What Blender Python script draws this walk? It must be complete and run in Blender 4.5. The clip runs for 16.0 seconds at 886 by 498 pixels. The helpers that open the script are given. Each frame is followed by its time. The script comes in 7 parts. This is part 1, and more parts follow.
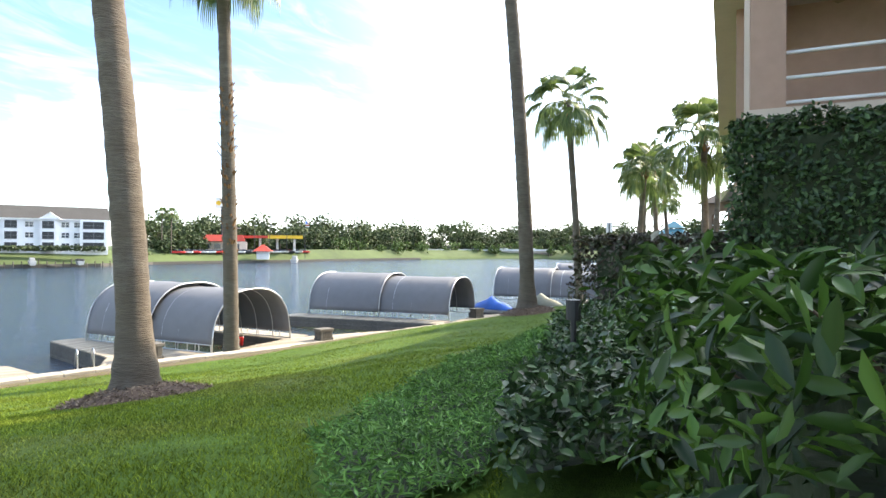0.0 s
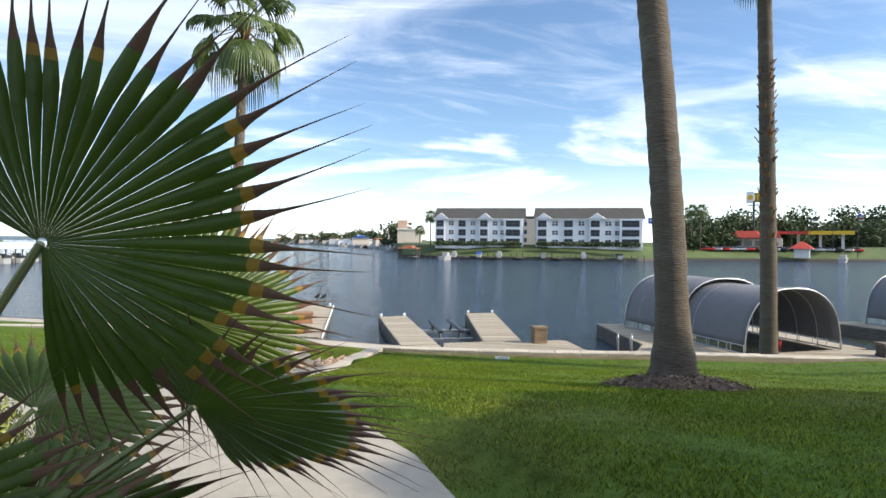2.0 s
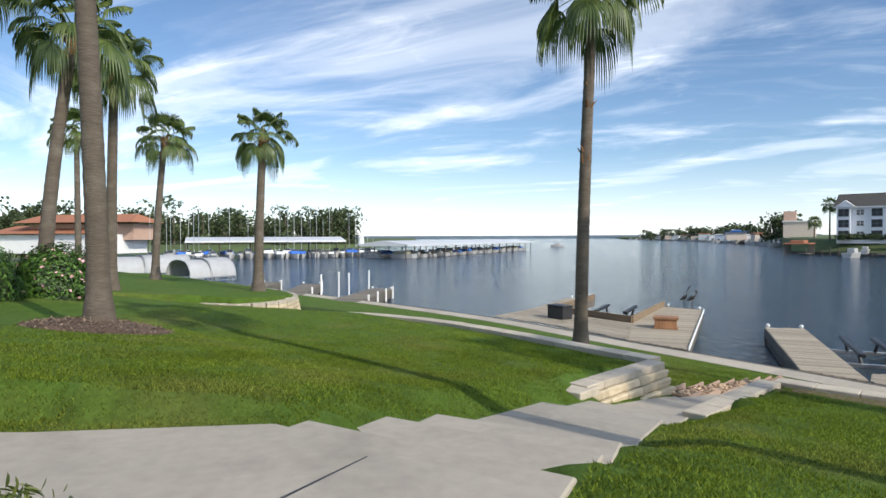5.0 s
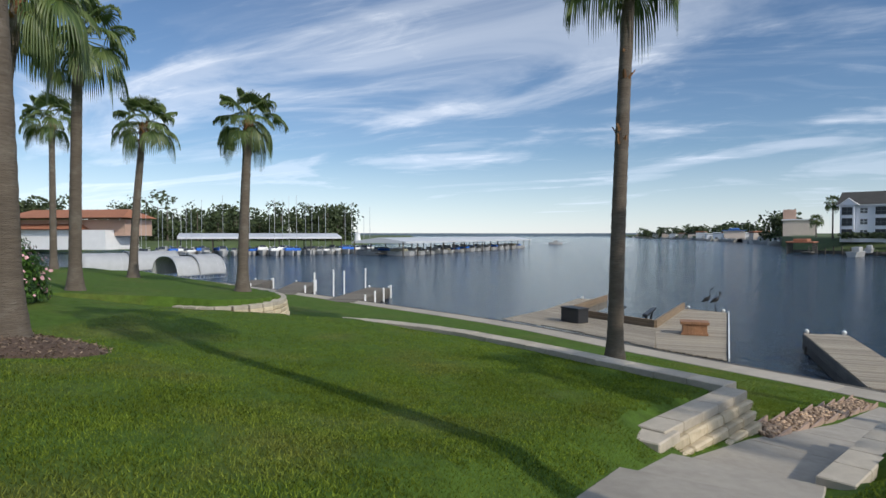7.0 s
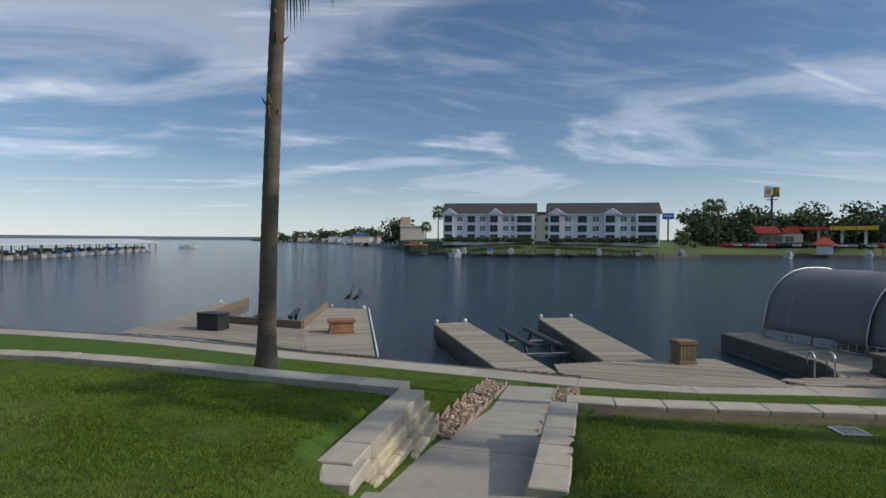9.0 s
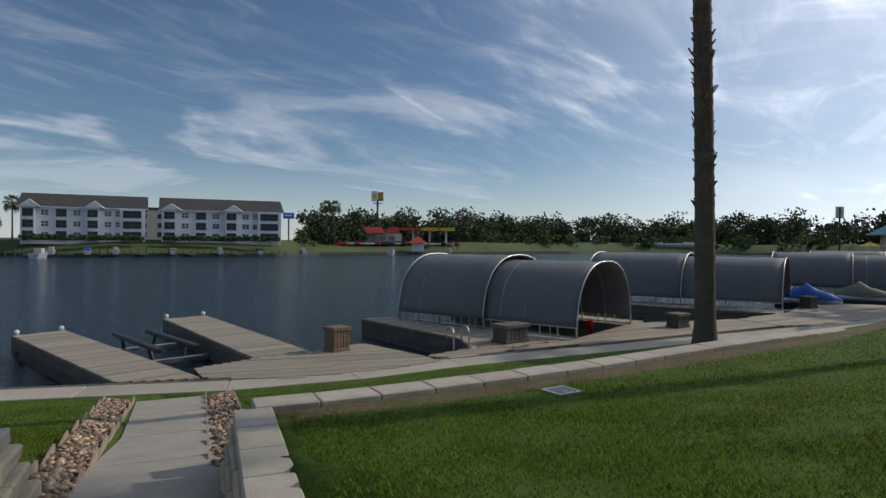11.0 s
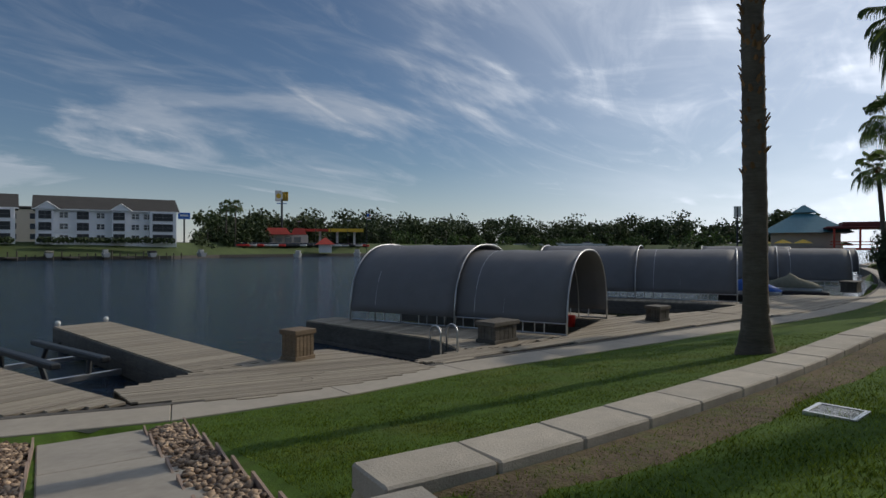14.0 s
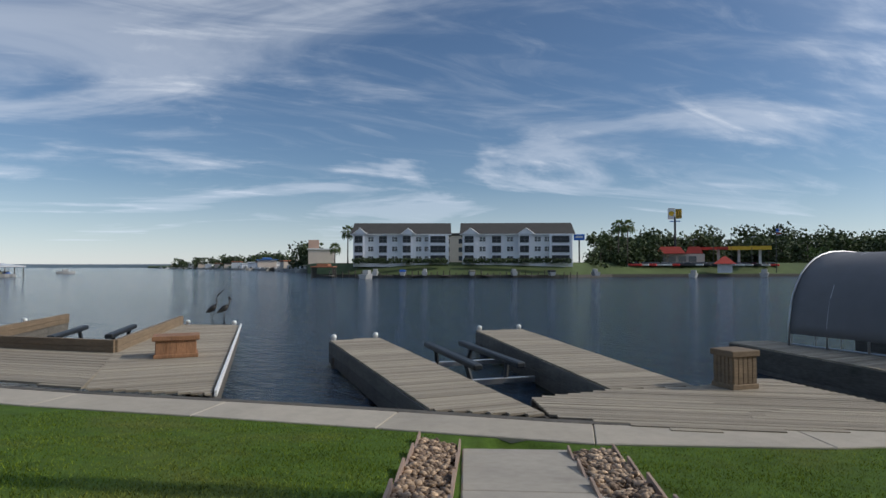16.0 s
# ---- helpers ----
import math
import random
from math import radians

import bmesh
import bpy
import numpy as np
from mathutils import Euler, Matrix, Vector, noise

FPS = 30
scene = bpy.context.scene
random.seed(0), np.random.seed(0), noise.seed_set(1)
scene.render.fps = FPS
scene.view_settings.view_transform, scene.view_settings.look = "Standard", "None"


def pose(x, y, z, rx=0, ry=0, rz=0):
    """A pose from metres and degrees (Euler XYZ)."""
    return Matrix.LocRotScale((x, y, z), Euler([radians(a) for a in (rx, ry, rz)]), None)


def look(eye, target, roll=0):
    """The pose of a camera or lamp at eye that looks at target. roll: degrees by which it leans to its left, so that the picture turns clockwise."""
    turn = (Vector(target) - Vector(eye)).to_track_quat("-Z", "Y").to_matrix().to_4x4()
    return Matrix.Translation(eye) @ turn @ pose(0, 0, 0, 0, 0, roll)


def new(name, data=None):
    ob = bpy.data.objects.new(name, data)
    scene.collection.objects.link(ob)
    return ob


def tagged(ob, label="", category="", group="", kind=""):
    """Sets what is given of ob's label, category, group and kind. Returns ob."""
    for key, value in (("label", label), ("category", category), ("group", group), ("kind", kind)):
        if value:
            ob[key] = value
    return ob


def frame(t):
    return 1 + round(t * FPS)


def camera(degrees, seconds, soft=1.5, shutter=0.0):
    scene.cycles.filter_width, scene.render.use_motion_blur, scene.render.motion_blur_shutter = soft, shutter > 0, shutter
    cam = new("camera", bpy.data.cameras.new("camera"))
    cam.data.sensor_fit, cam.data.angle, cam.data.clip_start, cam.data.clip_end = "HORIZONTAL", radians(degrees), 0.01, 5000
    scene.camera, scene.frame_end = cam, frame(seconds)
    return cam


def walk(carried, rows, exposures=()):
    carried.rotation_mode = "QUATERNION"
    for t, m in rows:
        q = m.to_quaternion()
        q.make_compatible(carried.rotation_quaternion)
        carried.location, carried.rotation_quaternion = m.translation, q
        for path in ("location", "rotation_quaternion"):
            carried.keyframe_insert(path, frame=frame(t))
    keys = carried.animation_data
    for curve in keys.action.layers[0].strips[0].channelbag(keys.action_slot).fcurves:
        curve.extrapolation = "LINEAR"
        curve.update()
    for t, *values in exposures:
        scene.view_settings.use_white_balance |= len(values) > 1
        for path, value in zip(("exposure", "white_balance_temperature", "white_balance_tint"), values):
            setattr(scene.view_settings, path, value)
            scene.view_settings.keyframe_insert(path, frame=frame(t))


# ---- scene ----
cam = camera(73.1, 16.0)
PATH = [
    (0, (2.561, 1.788, 5.346), (2.536, 3.787, 5.344), 0.2),
    (0.5, (2.568, 1.85, 5.344), (2.048, 3.781, 5.334), 0.4),
    (1, (2.579, 1.893, 5.347), (1.551, 3.609, 5.333), 0.5),
    (1.5, (2.475, 1.979, 5.308), (1.148, 3.475, 5.289), 0.5),
    (2, (2.289, 2.087, 5.248), (0.793, 3.414, 5.225), 0.5),
    (2.5, (1.919, 2.45, 5.182), (0.355, 3.697, 5.158), 0.5),
    (3, (1.553, 2.854, 5.172), (-0.146, 3.909, 5.143), 0.2),
    (3.5, (1.036, 3.233, 5.149), (-0.754, 4.124, 5.117), 0.3),
    (3.7, (0.832, 3.368, 5.123), (-0.998, 4.175, 5.092), 0.2),
    (4, (0.584, 3.521, 5.111), (-1.309, 4.165, 5.081), -0.1),
    (4.5, (0.119, 3.699, 5.107), (-1.835, 4.124, 5.075), -0.3),
    (4.7, (-0.096, 3.748, 5.106), (-2.074, 4.041, 5.075), -0.4),
    (6.8, (-2.891, 3.763, 5.03), (-4.878, 3.981, 4.982), 0.1),
    (7, (-3.096, 3.761, 5.02), (-5.076, 4.038, 4.974), 0.0),
    (7.5, (-3.649, 3.747, 5.026), (-5.552, 4.361, 4.98), 0.1),
    (8, (-4.184, 3.852, 5.021), (-5.983, 4.727, 4.976), -0.0),
    (8.2, (-4.372, 3.938, 4.974), (-6.109, 4.927, 4.932), 0.1),
    (10.3, (-6.398, 5.126, 4.356), (-7.336, 6.892, 4.333), 0.4),
    (10.5, (-6.556, 5.249, 4.313), (-7.354, 7.083, 4.289), 0.4),
    (11, (-6.926, 5.686, 4.168), (-7.37, 7.637, 4.149), 0.4),
    (11.5, (-7.345, 6.167, 4.096), (-7.46, 8.164, 4.079), 0.3),
    (12, (-7.764, 6.708, 4.046), (-7.601, 8.701, 4.031), 0.2),
    (12.5, (-8.209, 7.239, 3.96), (-7.846, 9.206, 3.952), 0.2),
    (13, (-8.626, 7.637, 3.904), (-8.213, 9.594, 3.897), 0.2),
    (13.5, (-9.067, 7.926, 3.794), (-8.846, 9.914, 3.786), 0.2),
    (14, (-9.46, 8.166, 3.673), (-9.585, 10.162, 3.664), 0.1),
    (14.5, (-9.77, 8.519, 3.558), (-10.307, 10.445, 3.554), 0.2),
    (15, (-10.11, 8.907, 3.449), (-10.981, 10.707, 3.462), 0.0),
    (15.5, (-10.4, 9.371, 3.392), (-11.521, 11.027, 3.416), -0.1),
    (16, (-10.714, 9.786, 3.276), (-11.992, 11.323, 3.336), 0.0),
]
EXPOSURES = [(0, 2.2, 6600, 10), (0.5, 1.95, 6600, 10), (1.5, 1.3, 6400, 10), (3.5, 0.85, 6050, 10), (4.7, 0.65, 6050, 10), (6.8, 0.12, 5900, 10), (8.2, -0.15, 5900, 10), (10.5, -0.3, 6000, 10), (12.5, -0.68, 6350, 10), (14, -0.65, 6150, 10), (16, -0.2, 5950, 10)]
walk(cam, [(t, look(eye, target, roll)) for t, eye, target, roll in PATH], EXPOSURES)

# ---- world and sun ----
SUN_AZ, SUN_EL = 53.5, 33.0            # degrees right of +y, above the horizon
sun_dir = Vector((math.sin(radians(SUN_AZ)) * math.cos(radians(SUN_EL)), math.cos(radians(SUN_AZ)) * math.cos(radians(SUN_EL)), math.sin(radians(SUN_EL))))
world = bpy.data.worlds.new("world")
scene.world = world
world.use_nodes = True


def build_world():
    nt = world.node_tree
    nt.nodes.clear()
    N, L = nt.nodes.new, nt.links.new
    out, bg = N("ShaderNodeOutputWorld"), N("ShaderNodeBackground")
    sky = N("ShaderNodeTexSky")
    sky.sky_type = 'NISHITA'
    sky.sun_disc = False
    sky.sun_elevation, sky.sun_rotation = radians(SUN_EL), radians(SUN_AZ)
    sky.air_density, sky.dust_density, sky.ozone_density = 1.0, 0.05, 3.0
    bg.inputs["Strength"].default_value = 0.085
    tc, sep = N("ShaderNodeTexCoord"), N("ShaderNodeSeparateXYZ")
    L(tc.outputs["Generated"], sep.inputs[0])

    def mth(op, a, b=None, clamp=False):
        m = N("ShaderNodeMath")
        m.operation, m.use_clamp = op, clamp
        for i, v in enumerate((a, b)):
            if v is None:
                continue
            if isinstance(v, (int, float)):
                m.inputs[i].default_value = v
            else:
                L(v, m.inputs[i])
        return m.outputs[0]
    # the direction is laid out on a flat cloud layer
    zz = mth('ADD', mth('MAXIMUM', sep.outputs[2], 0.0), 0.13)
    cx, cy = mth('DIVIDE', sep.outputs[0], zz), mth('DIVIDE', sep.outputs[1], zz)
    comb = N("ShaderNodeCombineXYZ")
    L(cx, comb.inputs[0]), L(cy, comb.inputs[1])

    def layer(turn, along_, across, scale, detail, rough, dist, lo, hi, off):
        """Cloud cover whose streaks run at an angle to the x axis, stretched along it."""
        mp, nz, cr = N("ShaderNodeMapping"), N("ShaderNodeTexNoise"), N("ShaderNodeMapRange")
        mp.vector_type = 'TEXTURE'
        mp.inputs["Rotation"].default_value = (0, 0, radians(turn))
        mp.inputs["Scale"].default_value = (along_, across, 1)
        mp.inputs["Location"].default_value = off
        L(comb.outputs[0], mp.inputs[0]), L(mp.outputs[0], nz.inputs["Vector"])
        nz.inputs["Scale"].default_value, nz.inputs["Detail"].default_value = scale, detail
        nz.inputs["Roughness"].default_value, nz.inputs["Distortion"].default_value = rough, dist
        L(nz.outputs[0], cr.inputs[0])
        cr.inputs[1].default_value, cr.inputs[2].default_value = lo, hi
        cr.interpolation_type = 'SMOOTHSTEP'
        return cr.outputs[0]
    bank = layer(50, 2.1, 1.15, 1.0, 9, 0.56, 1.3, 0.46, 0.63, (0.6, 2.2, 0))
    wisp = layer(62, 1.5, 0.45, 1.5, 10, 0.62, 1.2, 0.48, 0.78, (1.0, 5.0, 0))
    puff = layer(60, 0.9, 0.5, 2.2, 9, 0.62, 0.8, 0.56, 0.8, (4.0, 1.5, 0))
    veil = layer(35, 3.0, 1.8, 0.8, 5, 0.55, 0.3, 0.40, 0.85, (7.0, 2.0, 0))
    m1 = mth('MULTIPLY', bank, mth('ADD', mth('MULTIPLY', wisp, 0.5), 0.55))
    m2 = mth('MULTIPLY', wisp, 0.2)
    m3 = mth('ADD', mth('MULTIPLY', veil, 0.09), mth('MULTIPLY', puff, 0.22))
    cover = mth('ADD', mth('ADD', m1, m2), m3, True)
    low = N("ShaderNodeMapRange")
    L(sep.outputs[2], low.inputs[0])
    low.inputs[1].default_value, low.inputs[2].default_value = 0.0, 0.16
    low.inputs[3].default_value, low.inputs[4].default_value = 0.35, 1.0
    cover = mth('MULTIPLY', cover, low.outputs[0])
    # thin low haze over the far shore
    mist = N("ShaderNodeMapRange")
    L(sep.outputs[2], mist.inputs[0])
    mist.inputs[1].default_value, mist.inputs[2].default_value = 0.0, 0.14
    mist.inputs[3].default_value, mist.inputs[4].default_value = 0.42, 0.0
    cover = mth('MAXIMUM', cover, mist.outputs[0])
    # the thin high veil whitens round the sun
    dot = N("ShaderNodeVectorMath")
    dot.operation = 'DOT_PRODUCT'
    L(tc.outputs["Generated"], dot.inputs[0])
    dot.inputs[1].default_value = sun_dir
    halo = N("ShaderNodeMapRange")
    L(dot.outputs["Value"], halo.inputs[0])
    halo.inputs[1].default_value, halo.inputs[2].default_value = 0.45, 1.0
    halo.interpolation_type = 'SMOOTHSTEP'
    glow = mth('MULTIPLY', halo.outputs[0], mth('ADD', mth('MULTIPLY', veil, 0.6), 0.55))
    cover = mth('ADD', cover, glow, True)
    # clouds take their light from the sky behind them, whiter and brighter
    bw, hue = N("ShaderNodeRGBToBW"), N("ShaderNodeMix")
    L(sky.outputs[0], bw.inputs[0])
    gain = mth('ADD', mth('ADD', mth('MULTIPLY', bw.outputs[0], 0.9), 6.0), mth('MULTIPLY', halo.outputs[0], 9.0))
    tint = N("ShaderNodeCombineColor")
    L(mth('MULTIPLY', gain, 0.93), tint.inputs[0]), L(mth('MULTIPLY', gain, 0.975), tint.inputs[1]), L(mth('MULTIPLY', gain, 1.05), tint.inputs[2])
    hue.data_type = 'RGBA'
    L(cover, hue.inputs[0]), L(sky.outputs[0], hue.inputs[6]), L(tint.outputs[0], hue.inputs[7])
    L(hue.outputs[2], bg.inputs["Color"])
    L(bg.outputs[0], out.inputs[0])


build_world()
sun = new("sun", bpy.data.lights.new("sun", 'SUN'))
sun.data.energy, sun.data.angle, sun.data.color = 2.7, radians(0.55), (1.0, 0.87, 0.68)
sun.matrix_world = look(sun_dir * 100, (0, 0, 0))

# ---- materials ----
MATS = {}


def mat(name, base=(0.5, 0.5, 0.5), rough=0.6, metal=0.0, var=0.2, scale=6.0, bump=0.0, bscale=40.0, stain=None, stain_amt=0.0, stain_scale=1.2,
        stretch=(1, 1, 1), rand=0.0, spec=0.5, island=0.0, trans=0.0, alt=None, coat=0.0):
    """A node material: base colour with variation at two scales, stains, relief, and a shift from piece to piece."""
    if name in MATS:
        return MATS[name]
    m = bpy.data.materials.new(name)
    m.use_nodes = True
    nt = m.node_tree
    N, L = nt.nodes.new, nt.links.new
    p = nt.nodes["Principled BSDF"]
    p.inputs["Roughness"].default_value, p.inputs["Metallic"].default_value = rough, metal
    p.inputs["Specular IOR Level"].default_value = spec
    p.inputs["Coat Weight"].default_value = coat
    tc, mp = N("ShaderNodeTexCoord"), N("ShaderNodeMapping")
    L(tc.outputs["Object"], mp.inputs[0])
    mp.inputs["Scale"].default_value = stretch
    n1, n2 = N("ShaderNodeTexNoise"), N("ShaderNodeTexNoise")
    for n, s, d in ((n1, scale, 6), (n2, scale * 0.13, 4)):
        L(mp.outputs[0], n.inputs["Vector"])
        n.inputs["Scale"].default_value, n.inputs["Detail"].default_value = s, d
    add = N("ShaderNodeMath")
    add.operation = 'ADD'
    L(n1.outputs[0], add.inputs[0]), L(n2.outputs[0], add.inputs[1])
    rng = N("ShaderNodeMapRange")
    L(add.outputs[0], rng.inputs[0])
    rng.inputs[1].default_value, rng.inputs[2].default_value = 0.65, 1.35
    rng.inputs[3].default_value, rng.inputs[4].default_value = 1 - var, 1 + var
    value = rng.outputs[0]

    def times(a, b):
        q = N("ShaderNodeMath")
        q.operation = 'MULTIPLY'
        L(a, q.inputs[0]), L(b, q.inputs[1])
        return q.outputs[0]
    for amount, kind in ((rand, "object"), (island, "island")):
        if amount:
            src = N("ShaderNodeObjectInfo").outputs["Random"] if kind == "object" else N("ShaderNodeNewGeometry").outputs["Random Per Island"]
            r2 = N("ShaderNodeMapRange")
            L(src, r2.inputs[0])
            r2.inputs[3].default_value, r2.inputs[4].default_value = 1 - amount, 1 + amount
            value = times(value, r2.outputs[0])
    col = N("ShaderNodeMix")
    col.data_type, col.blend_type = 'RGBA', 'MIX'
    col.inputs[0].default_value = 0.0
    col.inputs[6].default_value = (*base, 1)
    last = col.outputs[2]
    if alt:
        col.inputs[7].default_value = (*alt, 1)
        r3 = N("ShaderNodeMapRange")
        src = N("ShaderNodeNewGeometry").outputs["Random Per Island"] if island else n2.outputs[0]
        L(src, r3.inputs[0])
        if not island:
            r3.inputs[1].default_value, r3.inputs[2].default_value = 0.4, 0.65
        L(r3.outputs[0], col.inputs[0])
    if stain:
        n3, r4, mx = N("ShaderNodeTexNoise"), N("ShaderNodeMapRange"), N("ShaderNodeMix")
        L(tc.outputs["Object"], n3.inputs["Vector"])
        n3.inputs["Scale"].default_value, n3.inputs["Detail"].default_value, n3.inputs["Roughness"].default_value = stain_scale, 8, 0.65
        L(n3.outputs[0], r4.inputs[0])
        r4.inputs[1].default_value, r4.inputs[2].default_value, r4.inputs[4].default_value = 0.5, 0.72, stain_amt
        mx.data_type = 'RGBA'
        L(r4.outputs[0], mx.inputs[0]), L(last, mx.inputs[6])
        mx.inputs[7].default_value = (*stain, 1)
        last = mx.outputs[2]
    vm = N("ShaderNodeVectorMath")
    vm.operation = 'SCALE'
    L(last, vm.inputs[0]), L(value, vm.inputs["Scale"])
    L(vm.outputs[0], p.inputs["Base Color"])
    if trans:
        tr, mixs = N("ShaderNodeBsdfTranslucent"), N("ShaderNodeMixShader")
        L(vm.outputs[0], tr.inputs[0])
        mixs.inputs[0].default_value = trans
        L(p.outputs[0], mixs.inputs[1]), L(tr.outputs[0], mixs.inputs[2])
        L(mixs.outputs[0], nt.nodes["Material Output"].inputs[0])
    if bump:
        b, n4 = N("ShaderNodeBump"), N("ShaderNodeTexNoise")
        L(mp.outputs[0], n4.inputs["Vector"])
        n4.inputs["Scale"].default_value, n4.inputs["Detail"].default_value = bscale, 5
        b.inputs["Strength"].default_value, b.inputs["Distance"].default_value = bump, 0.02
        L(n4.outputs[0], b.inputs["Height"])
        L(b.outputs[0], p.inputs["Normal"])
    MATS[name] = m
    return m


LAWN = mat("lawn", (0.075, 0.13, 0.018), 0.9, var=0.35, scale=30, bump=0.7, bscale=90, stain=(0.17, 0.15, 0.05), stain_amt=0.45, stain_scale=0.35, spec=0.15)
BLADE = mat("grass_blade", (0.1, 0.157, 0.013), 0.75, var=0.3, scale=0.8, island=0.6, alt=(0.165, 0.215, 0.026), trans=0.26, spec=0.08, stain=(0.25, 0.22, 0.075), stain_amt=0.5, stain_scale=0.35)
BED = mat("lake_bed", (0.06, 0.055, 0.04), 0.9, var=0.3, scale=2)
CONC = mat("concrete", (0.37, 0.335, 0.28), 0.85, var=0.12, scale=9, bump=0.25, bscale=160, stain=(0.2, 0.18, 0.15), stain_amt=0.5, stain_scale=0.9, rand=0.05)
CONC2 = mat("concrete_walk", (0.42, 0.375, 0.305), 0.85, var=0.1, scale=7, bump=0.2, bscale=160, stain=(0.26, 0.235, 0.2), stain_amt=0.4, stain_scale=0.6, rand=0.06)
STONE = mat("cast_stone", (0.47, 0.42, 0.34), 0.85, var=0.15, scale=7, bump=0.35, bscale=70, stain=(0.17, 0.15, 0.12), stain_amt=0.6, stain_scale=1.6, rand=0.1)
SPLIT = mat("split_face_stone", (0.55, 0.47, 0.33), 0.9, var=0.22, scale=9, bump=1.0, bscale=22, stain=(0.2, 0.16, 0.11), stain_amt=0.6, stain_scale=2.2, rand=0.14)
PLANK = mat("weathered_plank", (0.36, 0.31, 0.235), 0.8, var=0.3, scale=11, stretch=(1, 14, 14), bump=0.5, bscale=18, rand=0.22, stain=(0.13, 0.11, 0.09), stain_amt=0.45, stain_scale=2.5)
FASCIA = mat("grey_timber", (0.12, 0.108, 0.09), 0.85, var=0.35, scale=6, stretch=(1, 1, 6), bump=0.5, bscale=14, rand=0.2, stain=(0.05, 0.05, 0.04), stain_amt=0.6, stain_scale=1.4)
BOXWOOD = mat("brown_timber", (0.2, 0.145, 0.09), 0.75, var=0.3, scale=10, stretch=(1, 1, 5), bump=0.4, bscale=20, rand=0.15)
REDWOOD = mat("red_timber", (0.33, 0.17, 0.085), 0.7, var=0.3, scale=10, stretch=(4, 1, 1), bump=0.3, bscale=20, rand=0.2)
PILE = mat("piling_timber", (0.075, 0.065, 0.05), 0.9, var=0.35, scale=6, stretch=(3, 3, 0.6), bump=0.6, bscale=16)
FABRIC = mat("grey_canvas", (0.17, 0.172, 0.185), 0.7, var=0.09, scale=2.2, bump=0.15, bscale=60, stain=(0.15, 0.148, 0.15), stain_amt=0.4, stain_scale=0.8, trans=0.03)
GALV = mat("galvanised_steel", (0.55, 0.56, 0.57), 0.42, 0.9, var=0.12, scale=20)
DARKMET = mat("dark_metal", (0.05, 0.055, 0.06), 0.5, 0.6, var=0.2, scale=12)
BRONZE = mat("dark_bronze", (0.075, 0.07, 0.065), 0.5, 0.7, var=0.3, scale=14)
WHITE = mat("white_paint", (0.78, 0.78, 0.77), 0.5, var=0.06, scale=5)
OFFWHITE = mat("white_siding", (0.76, 0.77, 0.80), 0.6, var=0.05, scale=0.7, bump=0.2, bscale=6)
ROOF = mat("dark_shingle", (0.055, 0.052, 0.048), 0.9, var=0.2, scale=3, bump=0.4, bscale=30)
SCREEN = mat("dark_insect_screen", (0.02, 0.022, 0.026), 0.35, var=0.15, scale=3)
GLASS = mat("window_glass", (0.05, 0.06, 0.08), 0.08, var=0.2, scale=0.6, spec=0.8)
STUCCO = mat("beige_stucco", (0.46, 0.31, 0.235), 0.9, var=0.08, scale=4, bump=0.35, bscale=120, stain=(0.38, 0.29, 0.21), stain_amt=0.3, stain_scale=0.6)
TRIM = mat("cream_trim", (0.63, 0.53, 0.44), 0.7, var=0.06, scale=5)
CEIL = mat("balcony_ceiling_paint", (0.5, 0.45, 0.38), 0.8, var=0.05, scale=4)
BARK = mat("palm_bark", (0.115, 0.094, 0.073), 0.95, var=0.3, scale=5, stretch=(1, 1, 6), bump=1.0, bscale=10, stain=(0.24, 0.225, 0.195), stain_amt=0.45, stain_scale=1.3)
BOOT = mat("palm_boot_stub", (0.22, 0.115, 0.055), 0.9, var=0.4, scale=12, island=0.4)
FROND = mat("palm_frond", (0.085, 0.145, 0.035), 0.42, var=0.2, scale=2, island=0.3, alt=(0.13, 0.165, 0.05), trans=0.4, spec=0.55)
PETIOLE = mat("palm_petiole", (0.2, 0.22, 0.075), 0.5, var=0.2, scale=6)
DRYTIP = mat("dried_leaf_tip", (0.125, 0.072, 0.042), 0.8, var=0.4, scale=9, trans=0.3)
YELLOWTIP = mat("yellowed_leaf", (0.27, 0.165, 0.02), 0.6, var=0.3, scale=9, trans=0.4)
FANLEAF = mat("fan_leaf", (0.062, 0.105, 0.008), 0.45, var=0.25, scale=7, trans=0.3, spec=0.5, bump=0.15, bscale=60)
MULCH = mat("mulch", (0.10, 0.065, 0.045), 0.95, var=0.4, scale=26, bump=1.0, bscale=50, stain=(0.17, 0.13, 0.1), stain_amt=0.5, stain_scale=9)
CHIP = mat("bark_chip", (0.14, 0.09, 0.06), 0.95, var=0.3, scale=30, island=0.45, alt=(0.22, 0.17, 0.125))
PEBBLE = mat("river_pebble", (0.22, 0.13, 0.07), 0.6, var=0.3, scale=20, rand=0.45, island=0.45, alt=(0.36, 0.26, 0.17))
EDGING = mat("edging_strip", (0.36, 0.26, 0.2), 0.8, var=0.2, scale=9)
HEDGELEAF = mat("hedge_leaf", (0.018, 0.052, 0.008), 0.42, var=0.2, scale=3, island=0.5, alt=(0.07, 0.14, 0.02), trans=0.15, spec=0.4)
HOLLYLEAF = mat("dark_glossy_leaf", (0.03, 0.068, 0.022), 0.42, var=0.2, scale=3, island=0.5, alt=(0.055, 0.1, 0.03), trans=0.12, spec=0.4)
REDLEAF = mat("bronze_red_leaf", (0.075, 0.045, 0.03), 0.5, var=0.3, scale=3, island=0.5, alt=(0.045, 0.06, 0.03), trans=0.15)
